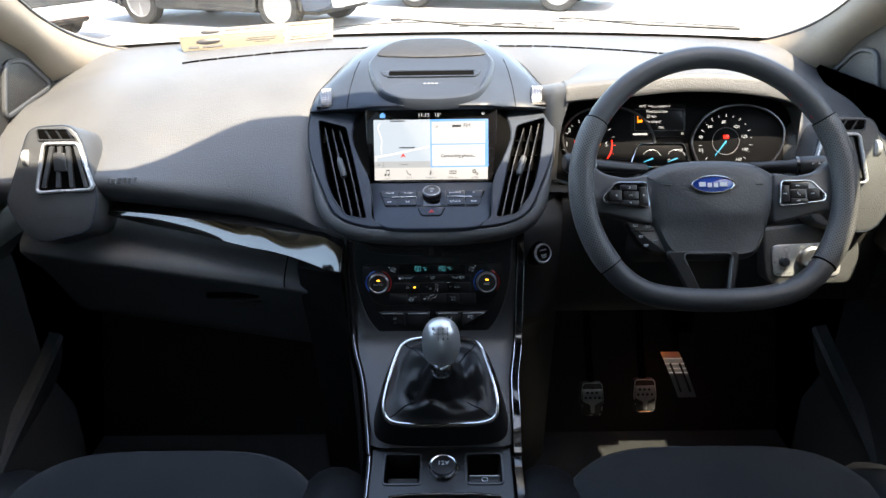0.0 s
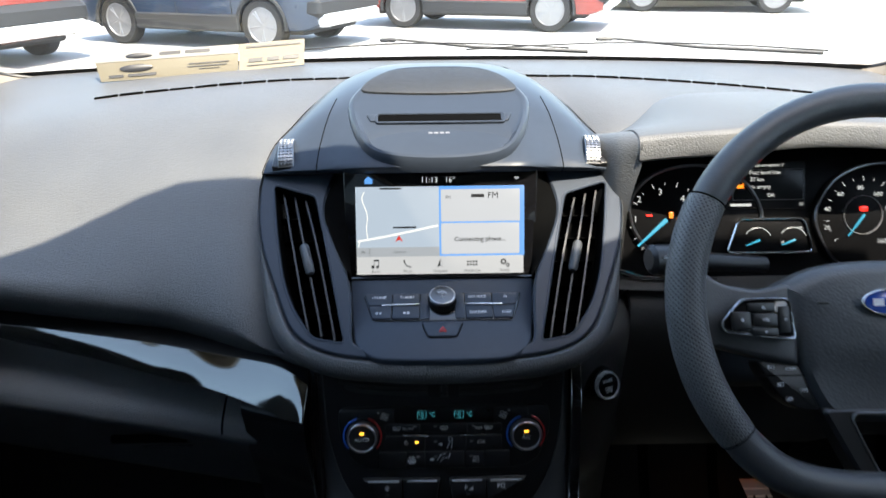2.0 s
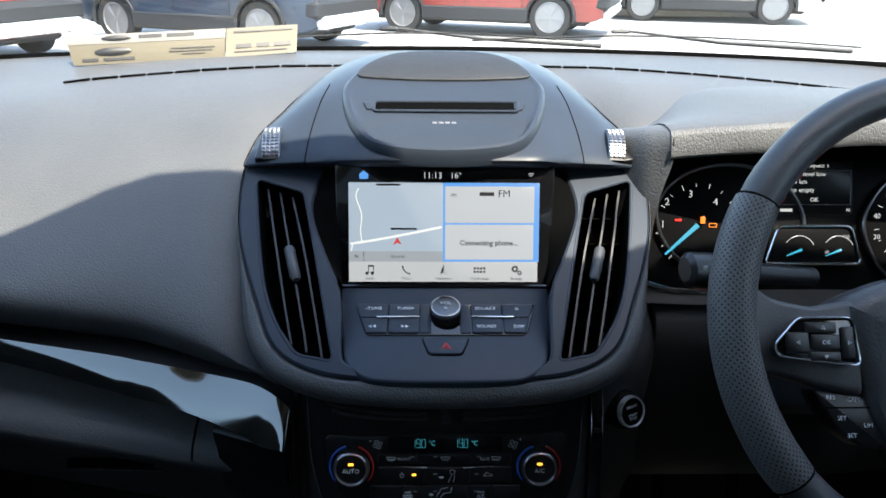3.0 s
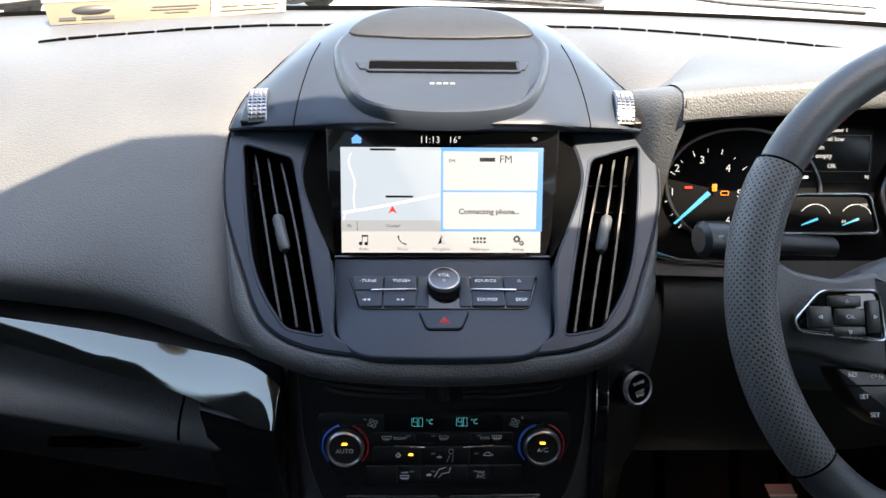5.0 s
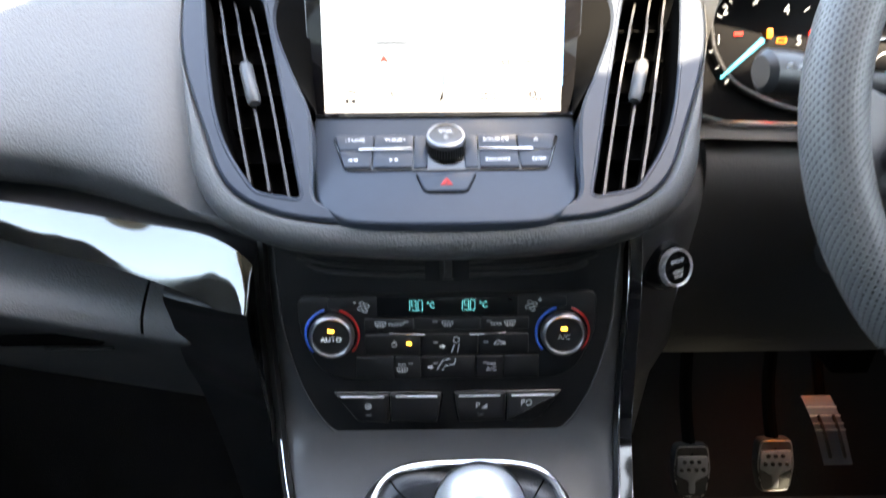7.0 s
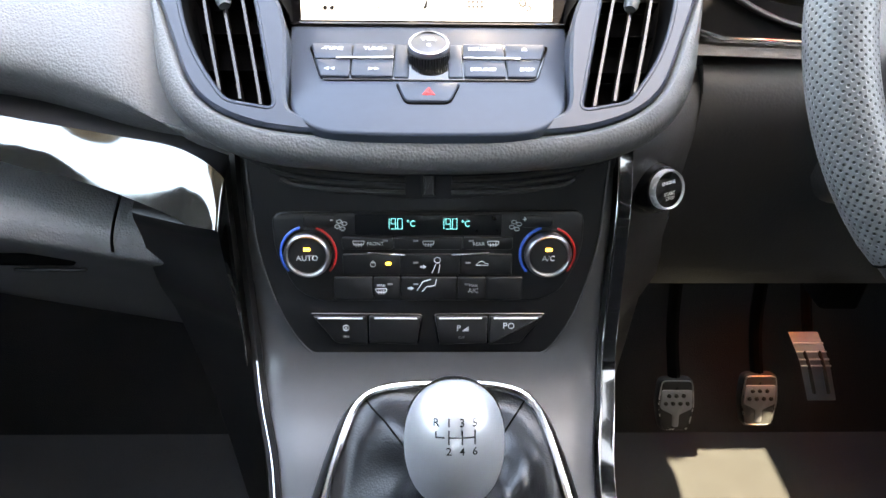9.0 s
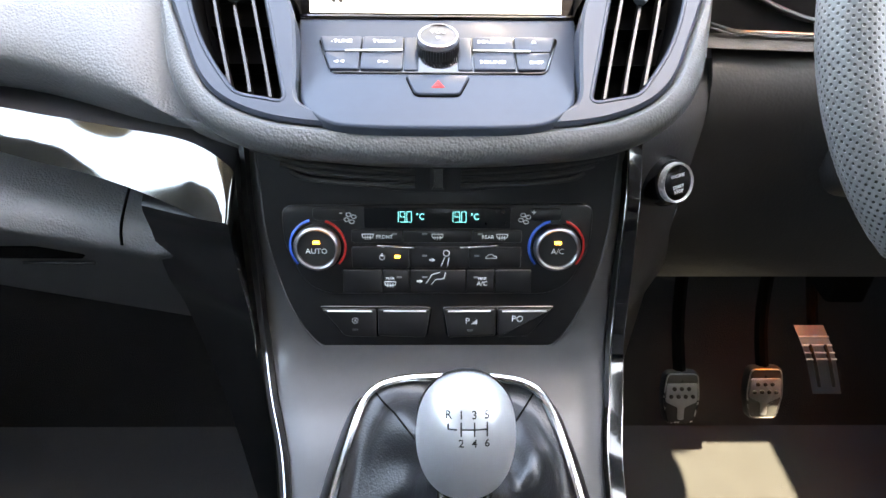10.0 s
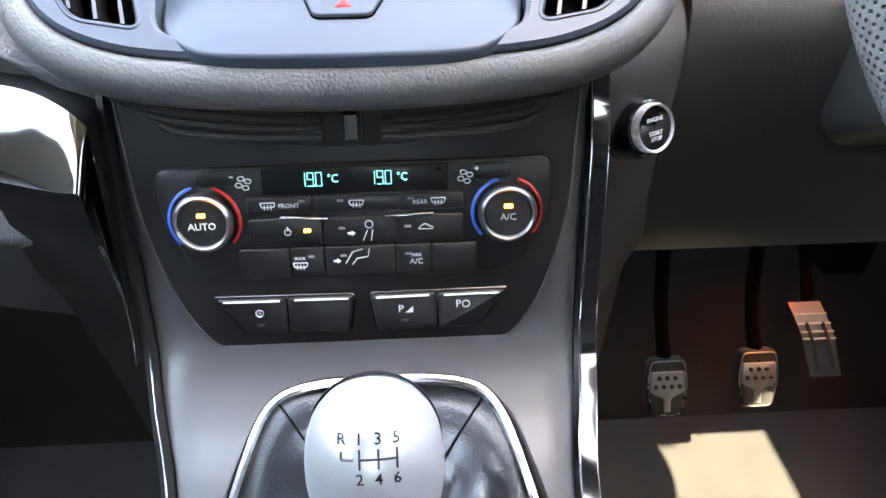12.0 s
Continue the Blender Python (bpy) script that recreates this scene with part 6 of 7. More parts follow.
        prof = [(1.005, low - 0.012), (0.968, low - 0.003), (ly + 0.004, low - 0.001), (ly - 0.004, low + 0.003), (ly + 0.001, low + 0.0185), (ly + 0.004, low + 0.0225), (ly + 0.011, low + 0.0255), (ly + 0.040, low + 0.030 - 0.006 * abs(t)), (1.06, back - 0.004), (1.13, back - 0.012), (1.18, back - 0.036)]
        rows.append(flow([(x, y, z) for y, z in prof], 3, False))
    part("hood", rings(rows, closed=False), SOFT_PAD, b)
    x = 0.566
    part("hood_cheek", rings([[(x, 0.952, 0.700), (x, 1.02, 0.71), (x, 1.08, 0.71)], [(x + 0.004, 0.952, 0.63), (x + 0.006, 1.0, 0.62), (x + 0.006, 1.06, 0.62)], [(x + 0.002, 0.945, 0.565), (x, 0.98, 0.56), (x, 1.04, 0.56)]], closed=False), SOFT_PAD, b)
    near = [(0.206, 1.06, 0.7065), (0.206, 0.988, 0.7290), (0.206, 0.959, 0.7310), (0.206, 0.9500, 0.7270), (0.206, 0.9465, 0.718), (0.207, 0.9455, 0.704), (0.202, 0.945, 0.682), (0.198, 0.945, 0.656), (0.197, 0.945, 0.620), (0.197, 0.945, 0.570)]
    away = [(1.06, 0.7065), (1.03, 0.714), (1.010, 0.712), (1.000, 0.706), (0.994, 0.698), (0.988, 0.686), (0.982, 0.668), (0.978, 0.648), (0.978, 0.610), (0.978, 0.570)]
    rows = [near[:5] + [(x + 0.004, y + 0.03, z) for x, y, z in near[5:]]]
    mid = [(1.06, 0.7065), (1.00, 0.7230), (0.976, 0.7240), (0.965, 0.7180), (0.960, 0.708), (0.957, 0.694), (0.955, 0.674), (0.954, 0.652), (0.954, 0.615), (0.954, 0.570)]
    for k in range(5):
        f = k / 4
        rows.append([(x + (0.186 - x) * f, y + (ya - y) * f, z + (za - z) * f) for (x, y, z), (ya, za) in zip(near, mid)])
    for k in range(1, 5):
        f = k / 4
        rows.append([(0.186 - 0.018 * f, y + (ya - y) * f, z + (za - z) * f) for (y, z), (ya, za) in zip(mid, away)])
    part("hood_cheek", rings([flow(r, 3, False) for r in rows], closed=False), SOFT_PAD, b, "rounded end of the hood")
    part("lower_shelf", rings([[(0.16, 0.925, 0.572), (0.3, 0.918, 0.570), (0.45, 0.918, 0.570), (0.58, 0.922, 0.575)], [(0.16, 0.96, 0.578), (0.3, 0.955, 0.577), (0.45, 0.955, 0.577), (0.58, 0.96, 0.58)]], closed=False), HARD_DARK, b, "dark shelf below the dials")
    part("shelf_line", tube([(0.19, 0.945, 0.585), (0.22, 0.938, 0.578), (0.30, 0.934, 0.576)], 0.0025, 8), CHROME, b, "bright edge under the dials")
    return c


# ---- outer vents, switches and lower dashboard ----
def build_outer_vent(s):
    m = plane((-0.556 if s < 0 else 0.612, 0.902, 0.630), (0, 0.42, 0.907))
    e = lambda pts: [(-s * p[0], *p[1:]) for p in pts] if s > 0 else pts
    v = thing("air_vent", m.translation, "four-sided air vent with black slats in a bright frame", "air vent", "outer air vents")
    house = rounded(e([(-0.046, 0.060, 0.02), (0.020, 0.063, 0.02), (0.038, 0.036, 0.03), (0.058, -0.045, 0.01), (0.050, -0.098, 0.02), (-0.040, -0.120, 0.03), (-0.084, -0.058, 0.02)]), 0.015)
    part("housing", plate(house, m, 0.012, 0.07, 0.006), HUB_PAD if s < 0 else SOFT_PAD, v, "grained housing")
    part("housing_edge", tube([m @ Vector((*q, 0.0095)) for q in grow(house, -0.0025)], 0.0014, 6, True), SATIN, v)
    hole = rounded(e([(-0.018, 0.030), (0.030, 0.030), (0.050, -0.034), (-0.029, -0.038)]), 0.006)
    part("frame", rim(grow(hole, 0.0045), hole, m, 0.0185, 0.012, 0.0018), BRIGHT, v, "bright frame")
    # flat near-black sheet stands in for the shaded depth of the duct
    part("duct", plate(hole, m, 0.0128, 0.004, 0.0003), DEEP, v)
    for i in range(4):
        f = (i + 0.6) / 4
        top, low = -0.019 + 0.047 * f, -0.044 + 0.085 * f
        quad = [(top + 0.0018, 0.028), (top + 0.0042, 0.028), (low + 0.0102, -0.033), (low + 0.0078, -0.033)]
        part("slat", plate(e([(q[0] + (0.004 if k in (1, 2) else 0), q[1]) for k, q in enumerate(quad)]), m @ Matrix.Rotation(0, 4, "Z"), 0.0170, 0.006, 0.0006), CONSOLE_GREY if i % 2 == 0 else HUB_PAD, v)
    part("tab", plate(rounded(e([(-0.004, 0.018), (0.013, 0.018), (0.018, -0.010), (-0.002, -0.010)]), 0.003), m, 0.0205, 0.006, 0.0015), CONSOLE_GREY, v, "grey tab")
    up = rounded(e([(-0.030, 0.053), (0.014, 0.053), (0.027, 0.039), (-0.028, 0.039)]), 0.003)
    # another flat dark sheet in place of a shaded opening
    part("window_vent", plate(up, m, 0.0128, 0.003, 0.0003), DEEP, v, "small side window vent")
    part("window_vent_rim", rim(grow(up, 0.002), up, m, 0.0150, 0.006, 0.0008), CONSOLE_GREY, v)
    for i in range(3):
        u = -0.018 + 0.016 * i
        part("slat", plate(e([(u - 0.001, 0.052), (u + 0.002, 0.052), (u + 0.009, 0.040), (u + 0.006, 0.040)]), m, 0.0145, 0.002, 0.0003), BLACK, v)
    part("thumbwheel", lathe([(0.010, -0.004), (0.0125, -0.003), (0.0125, 0.003), (0.010, 0.004)], m @ Matrix.Translation((s * 0.048, 0.012, 0.008)) @ pose(0, 0, 0, 0, 90, 0), 24), BRIGHT, v, "bright thumbwheel")
    part("lower_line", bar(*(sorted((s * 0.03, s * -0.02))[0:1]), -0.078, sorted((s * 0.03, s * -0.02))[1], -0.0765, m, 0.0128), CONSOLE_GREY, v)
    return v


def build_lower_dash():
    k = thing("knee_panel", (0.42, 0.93, 0.45), "dark grained panel under the steering column", "knee panel")
    rows = []
    for i in range(27):
        x = 0.205 + 0.50 * i / 26
        f = step(0.45, 0.53, x)
        prof = [(1.0, 0.585), (0.945 - 0.03 * f, 0.572), (0.918 - 0.03 * f, 0.545), (0.918 - 0.035 * f, 0.49), (0.930 - 0.035 * f, 0.40), (0.942 - 0.03 * f, 0.352 + 0.03 * f), (0.962, 0.338 + 0.03 * f), (1.06, 0.345)]
        rows.append(flow([(x, y, z) for y, z in prof], 4, False))
    part("panel", rings(rows, closed=False), HARD_DARK, k)
    side = []
    for x, y in ((0.118, 0.838), (0.140, 0.846), (0.175, 0.874), (0.206, 0.918)):
        side.append(flow([(x, y + 0.03, 0.56), (x, y + 0.002, 0.535), (x, y, 0.50), (x, y + 0.012, 0.43), (x + 0.005, y + 0.02, 0.36), (x + 0.01, y + 0.06, 0.30), (x + 0.01, y + 0.10, -0.05)], 3, False))
    part("side_piece", rings(side, closed=False), HARD_DARK, k, "dark curved side piece")
    # start button
    n = Vector((0.42, -0.83, 0.36)).normalized()
    m = Matrix.Translation((0.1645, 0.8515, 0.5005)) @ n.to_track_quat("Z", "Y").to_matrix().to_4x4() @ Matrix.Scale(1.05, 4)
    b = thing("start_button", m.translation, "round engine start button with a bright ring", "start button")
    part("housing", lathe([(0.0190, -0.026), (0.0186, -0.012), (0.0172, -0.003), (0.0150, 0.002), (0.0125, 0.003)], m, 32), PIANO, b, "gloss black surround")
    part("ring", lathe([(0.0135, 0.0), (0.0135, 0.006), (0.0129, 0.0076), (0.0119, 0.0070), (0.0119, 0.003)], m, 36), BRIGHT, b, "bright ring")
    part("cap", lathe([(0.0119, 0.0), (0.0119, 0.0062), (0.0001, 0.0066)], m, 30), PIANO, b, "black button cap")
    tm = Matrix.Translation(m @ Vector((0, 0, 0.0069))) @ Matrix((Vector((0, 0, 1)).cross(n).normalized(), n.cross(Vector((0, 0, 1)).cross(n)).normalized(), n)).transposed().to_4x4()
    for text, v in (("ENGINE", 0.0048), ("START", -0.0030), ("STOP", -0.0062)):
        words(text, 0.0034, at(tm, 0, v), PRINT, b)
    # light switch
    lm = plane((0.583, 0.868, 0.478), (0, 0.22, 0.975))
    l = thing("light_switch", lm.translation, "rotary headlamp switch in a satin panel beside the column", "light switch")
    part("panel", plate(rounded([(-0.082, 0.048, 0.02), (0.06, 0.060, 0.02), (0.080, 0.01, 0.02), (0.072, -0.042, 0.02), (-0.062, -0.042, 0.02)], 0.015), lm, 0.0, 0.03, 0.004), SOFT_PAD, l, "grained switch panel")
    plate_o = rounded([(-0.062, 0.022, 0.012), (0.045, 0.026, 0.012), (0.050, -0.028, 0.012), (-0.055, -0.028, 0.012)], 0.012)
    part("faceplate", plate(plate_o, lm, 0.003, 0.005, 0.0015), BRIGHT, l, "satin grey faceplate")
    part("knob", lathe([(0.0215, 0.003), (0.0215, 0.010), (0.0195, 0.0125), (0.0165, 0.0135), (0.0001, 0.0135)], at(lm, 0.0, 0.0), 44), BRUSHED, l, "round satin knob")
    part("knob_grip", box(0.008, 0.036, 0.012, at(lm, 0.0, 0.0, 0.018, -62), 0.003), SATIN, l)
    part("small_knob", lathe([(0.0072, 0.003), (0.0072, 0.009), (0.0058, 0.0108), (0.0001, 0.011)], at(lm, -0.0405, -0.004), 24), SATIN, l, "small round dimmer")
    for i in range(5):
        a = radians(160 - 35 * i)
        part("mark", box(0.0035, 0.001, 0.0004, at(lm, -0.0405 + 0.012 * math.cos(a), -0.004 + 0.012 * math.sin(a), 0.0032, math.degrees(a))), PRINT, l)
    part("mark", plate(rounded([(-0.042, 0.012), (-0.036, 0.012), (-0.036, 0.017), (-0.042, 0.017)], 0.002), lm, 0.0034, 0.0004, 0.0001), PRINT, l)


def build_pedals():
    for name, x, y, z, sx, sy, turn in (("clutch_pedal", 0.307, 1.012, 0.098, 0.046, 0.068, 0), ("brake_pedal", 0.411, 1.015, 0.103, 0.046, 0.068, 0)):
        m = plane((x, y, z), (0, 0.45, 0.893))
        p = thing(name, (x, y, z), "metal-faced pedal with rubber studs", "pedal", "foot pedals")
        pad = rounded([(-sx * 0.46, sy * 0.5), (sx * 0.46, sy * 0.5), (sx * 0.54, 0.0), (sx * 0.40, -sy * 0.5), (-sx * 0.40, -sy * 0.5), (-sx * 0.54, 0.0)], 0.009)
        part("rubber_pad", plate(pad, m, 0.0, 0.012, 0.003), RUBBER, p, "black rubber pad")
        shield = rounded([(-0.019, 0.020), (0.019, 0.020), (0.020, -0.004), (0.004, -0.012), (0.004, -0.028), (-0.004, -0.028), (-0.004, -0.012), (-0.020, -0.004)], 0.003)
        part("metal_face", plate(shield, m, 0.002, 0.003, 0.0008), PEDAL_METAL, p, "brushed metal face")
        part("edge_line", rim(grow(pad, -0.002), grow(pad, -0.0032), m, 0.0012, 0.002, 0.0003), BRUSHED, p)
        for i in range(4):
            for j in range(2):
                if j == 1 and i == 3:
                    continue
                part("stud", lathe([(0.0026, 0.0), (0.0026, 0.0035), (0.0018, 0.0045), (0.0001, 0.0046)], at(m, -0.0135 + 0.009 * i + 0.0035 * j, 0.003 + 0.010 * j), 12), RUBBER, p)
        arm = flow([(x, y + 0.012, z + 0.01), (x - 0.005, y + 0.06, z + 0.09), (x - 0.02, y + 0.07, z + 0.26), (x - 0.02, y + 0.05, z + 0.34)], 4, False)
        part("arm", tube(arm, 0.008, 8), DEEP, p, "black pedal arm")
    p = thing("accelerator_pedal", (0.486, 1.03, 0.135), "ribbed brushed metal accelerator pedal", "pedal", "foot pedals")
    rows = []
    for i in range(13):
        t = i / 12
        bend = max(0.0, 0.42 - t)
        rows.append([(0.4645 + 0.038 * t - 0.0185 + 0.037 * j / 4, 1.038 - 0.008 * t + 0.14 * bend * bend, 0.174 - 0.088 * t) for j in range(5)])
    b = rings(rows, closed=False)
    bmesh.ops.solidify(b, geom=b.faces[:], thickness=0.006)
    part("metal_face", b, PEDAL_METAL, p, "curved brushed metal face")
    for k in (1, 3):
        part("rib", tube([(r[k][0], r[k][1] - 0.003, r[k][2] + 0.001) for r in rows[2:11]], 0.0022, 6), RUBBER, p)
    for k in range(4):
        r = rows[1 + k]
        part("cross_rib", tube([(q[0], q[1] - 0.0035, q[2]) for q in r], 0.0012, 6), BRUSHED, p)
    part("arm", tube([(0.494, 1.075, 0.12), (0.490, 1.13, 0.20), (0.480, 1.15, 0.34)], 0.007, 8), DEEP, p)
    f = thing("footwell_lamp", (0.492, 1.03, 0.30), "small orange footwell lamp under the dashboard", "lamp")
    sq = rounded([(-0.021, -0.021), (0.021, -0.021), (0.021, 0.021), (-0.021, 0.021)], 0.005)
    lampm = Matrix.Translation((0.466, 1.046, 0.0))
    part("housing", rings([lift(grow(sq, 0.002), 0.36), lift(grow(sq, 0.002), 0.245), lift(sq, 0.245), lift(sq, 0.300)], lampm, cap_first=True), DEEP, f, "black housing")
    part("lens", plate(grow(sq, -0.002), lampm, 0.290, 0.006, 0.001), glow("footwell_glow", (1.0, 0.22, 0.02), 1.6), f, "lit orange lens")


def build_seat(side):
    s = thing("car_seat", (side * 0.355, 0.3, 0.0), "dark cloth front seat with leather-look side bolsters", "car seat", "front seats")
    cx, hw = side * 0.356 + (0.012 if side > 0 else 0.008), 0.188
    top = []
    for j in range(25):
        t = j / 24
        y = 0.668 - 0.55 * t
        z = 0.318 - 0.085 * max(0, 1 - t / 0.08) ** 2.2 + 0.016 * math.sin(math.pi * min(1, t * 2.4)) - 0.03 * t
        row = []
        for i in range(21):
            a = -1 + i / 10
            row.append((cx + hw * a, y - 0.045 * abs(a) ** 4, z - 0.020 * abs(a) ** 5 - 0.004 * math.cos(a * 5) * step(0.1, 0.4, t)))
        top.append(row)
    front = [[(p[0], p[1] - 0.03, 0.02) for p in top[0]], [(p[0], p[1] - 0.006, 0.14) for p in top[0]]]
    part("cushion", rings(front + top, closed=False), SEAT_CLOTH, s, "dark blue-grey cloth cushion")
    for e in (-1, 1):
        path = flow([(cx + e * 0.212, 0.47, 0.16), (cx + e * 0.214, 0.612, 0.225), (cx + e * 0.222, 0.53, 0.278), (cx + e * 0.235, 0.35, 0.30), (cx + e * 0.238, 0.08, 0.30)], 6, False)
        part("side_bolster", tube(path, [0.040 + 0.012 * min(1, i / 10) for i in range(len(path))], 16), LEATHER, s, "leather-look side bolster")
        part("piping", tube([(p[0] - e * 0.036, p[1] + 0.012, p[2] + 0.027) for p in path[8:]], 0.0022, 6), GREY_PRINT, s, "pale stitched seam")
    rows = []
    for k in range(11):
        t = k / 10
        w = 0.235 - 0.05 * t * t
        z, y = 0.27 + 0.66 * t, 0.02 - 0.17 * t
        o = rounded([(-w, -0.055), (w, -0.055), (w, 0.05), (w * 0.75, 0.035), (-w * 0.75, 0.035), (-w, 0.05)], 0.03, 4)
        f = 1 - 0.25 * step(0.85, 1.0, t)
        rows.append([(cx + p[0] * f, y + p[1] * f, z) for p in o])
    part("backrest", rings(rows, cap_first=True, cap_last=True), SEAT_CLOTH, s, "dark cloth backrest")
    part("headrest", box(0.26, 0.09, 0.17, pose(cx, -0.18, 1.04, 8, 0, 0), 0.035), SEAT_CLOTH, s, "dark cloth headrest")
    part("seat_base", box(0.40, 0.44, 0.20, pose(cx, 0.36, 0.04), 0.02), HARD_DARK, s, "dark plastic seat base")
    return s


# ---- on the dashboard and outside ----
PAPER = material("cream_card", (0.19, 0.165, 0.115), 0.6, spread=0.06)
PALE_CARD = material("pale_card", (0.30, 0.29, 0.265), 0.6, spread=0.05)
ALLOY = material("silver_alloy", (0.26, 0.26, 0.27), 0.35, 0.5, spread=0.06)
CAR_RED = material("red_car_paint", (0.24, 0.04, 0.032), 0.25, coat=0.8, spread=0.05)
CAR_BLUE = material("dark_blue_car_paint", (0.018, 0.034, 0.062), 0.3, coat=0.8, spread=0.05)
CAR_WHITE = material("white_car_paint", (0.70, 0.72, 0.70), 0.25, coat=0.8, spread=0.04)
CAR_GREY = material("grey_bumper_plastic", (0.022, 0.023, 0.025), 0.6)
TAIL = material("red_lens", (0.45, 0.01, 0.01), 0.12, coat=0.6)
CAR_GLASS = material("dark_car_glass", (0.01, 0.012, 0.014), 0.05, coat=0.8)
GALVANISED = material("galvanised_steel", (0.45, 0.46, 0.47), 0.5, 0.6)
WALL_PAINT = material("pale_rendered_wall", (0.6, 0.58, 0.54), 0.9, grain=0.4, grain_scale=60, scale=1.2)


def build_leaflet():
    """A folded card that leans on the windscreen, with its print as plain bars."""
    l = thing("leaflet", (-0.35, 1.32, 0.735), "cream folded card with dark printed marks leaning on the windscreen", "leaflet")
    a, b, c = Vector((-0.487, 1.283, 0.7335)), Vector((-0.302, 1.335, 0.739)), Vector((-0.206, 1.362, 0.743))
    up = Vector((0, 0.022, 0.0365))
    for p, q in ((a, b), (b + Vector((0.001, 0, 0)), c)):
        t = (q - p).normalized()
        n = t.cross(up).normalized()
        m = Matrix((t, up.normalized(), n)).transposed().to_4x4()
        m.translation = p
        w, h = (q - p).length, up.length
        face = part("panel", plate([(0, 0), (w, 0), (w, h), (-0.014 if p is a else 0, h)], m, 0.0, 0.0012, 0.0002), PAPER, l)
        if p is a:
            part("top_band", plate([(-0.011, h * 0.68), (w, h * 0.66), (w, h * 0.99), (-0.0135, h * 0.99)], m, 0.0006, 0.0006, 0.0001), PALE_CARD, l, "pale band with a dark heading")
            marks = ((0.010, 0.10, 0.030, 0.20), (0.036, 0.10, 0.075, 0.20), (0.078, 0.80, 0.108, 0.92), (0.114, 0.80, 0.150, 0.92), (0.120, 0.38, 0.178, 0.42), (0.118, 0.28, 0.175, 0.32), (0.135, 0.18, 0.165, 0.21))
        else:
            marks = ((0.010, 0.82, 0.092, 0.88), (0.014, 0.28, 0.035, 0.42), (0.042, 0.28, 0.060, 0.42), (0.066, 0.28, 0.090, 0.42), (0.012, 0.14, 0.085, 0.18))
        for u0, v0, u1, v1 in marks:
            part("print_bar", bar(u0 * w / 0.192 if p is a else u0, v0 * h, u1 * w / 0.192 if p is a else u1, v1 * h, m, 0.0012), UI_INK, l)
        if p is a:
            for u, v, ru, rv in ((0.047, 0.40, 0.023, 0.135), (0.050, 0.84, 0.019, 0.095)):
                oval = [(u + ru * math.cos(math.tau * i / 24), (v + rv * math.sin(math.tau * i / 24)) * h) for i in range(24)]
                part("print_oval", plate(oval, m, 0.0012, 0.0004, 0.0001), UI_INK, l)
    return l


def build_wipers():
    for x0, x1, group in ((-0.28, 0.22, 0), (0.05, 0.62, 1)):
        w = thing("wiper", (x0, 1.46, 0.742), "black windscreen wiper resting at the foot of the glass", "wiper", "windscreen wipers")
        pts = [(x0 + (x1 - x0) * t, glass_base(x0 + (x1 - x0) * t) + 0.028 - 0.012 * t, 0.750 + 0.010 * math.sin(math.pi * t) + 0.004 * t) for t in (0, 0.2, 0.4, 0.6, 0.8, 1.0)]
        part("blade", tube(pts, 0.0014, 6), RUBBER, w, "thin rubber blade")
        part("arm", tube([(pts[2][0], pts[2][1] + 0.004, pts[2][2] + 0.008), ((pts[2][0] + pts[5][0]) / 2, pts[3][1] + 0.05, 0.748), (pts[5][0] + 0.05, pts[4][1] + 0.08, 0.735)], [0.002, 0.003, 0.004], 6), HARD_DARK, w)
        part("joint", box(0.03, 0.008, 0.006, Matrix.Translation((pts[2][0], pts[2][1] + 0.002, pts[2][2] + 0.006)), 0.003), BLACK, w)


def wheel_parts(owner, at_, out):
    """A road wheel with tyre and five double spokes, its axle along y."""
    m = Matrix.Translation(at_) @ pose(0, 0, 0, 90 if out < 0 else -90, 0, 0)
    tyre = part("wheel", lathe([(0.24, -0.10), (0.325, -0.105), (0.348, -0.08), (0.350, 0.0), (0.348, 0.08), (0.325, 0.105), (0.245, 0.10), (0.235, 0.02), (0.235, -0.09)], m, 40), RUBBER, owner, "black tyre on a bright alloy wheel")
    part("rim", lathe([(0.238, 0.085), (0.244, 0.098), (0.234, 0.100), (0.222, 0.080), (0.220, 0.06), (0.226, 0.05)], m, 40), ALLOY, tyre, "bright alloy rim")
    part("brake_disc", lathe([(0.0001, -0.02), (0.228, -0.02), (0.228, -0.014), (0.0001, -0.012)], m, 28), DEEP, tyre)
    part("hub_cap", lathe([(0.045, 0.05), (0.040, 0.085), (0.0001, 0.09)], m, 18), ALLOY, tyre)
    for i in range(5):
        a = math.tau * i / 5 + 0.3
        for d in (-0.11, 0.11):
            p0 = m @ Vector((0.035 * math.cos(a), 0.035 * math.sin(a), 0.078))
            p1 = m @ Vector((0.225 * math.cos(a + d), 0.225 * math.sin(a + d), 0.086))
            part("spoke", tube([p0, p1], [0.013, 0.010], 6, squash=0.7), ALLOY, tyre)


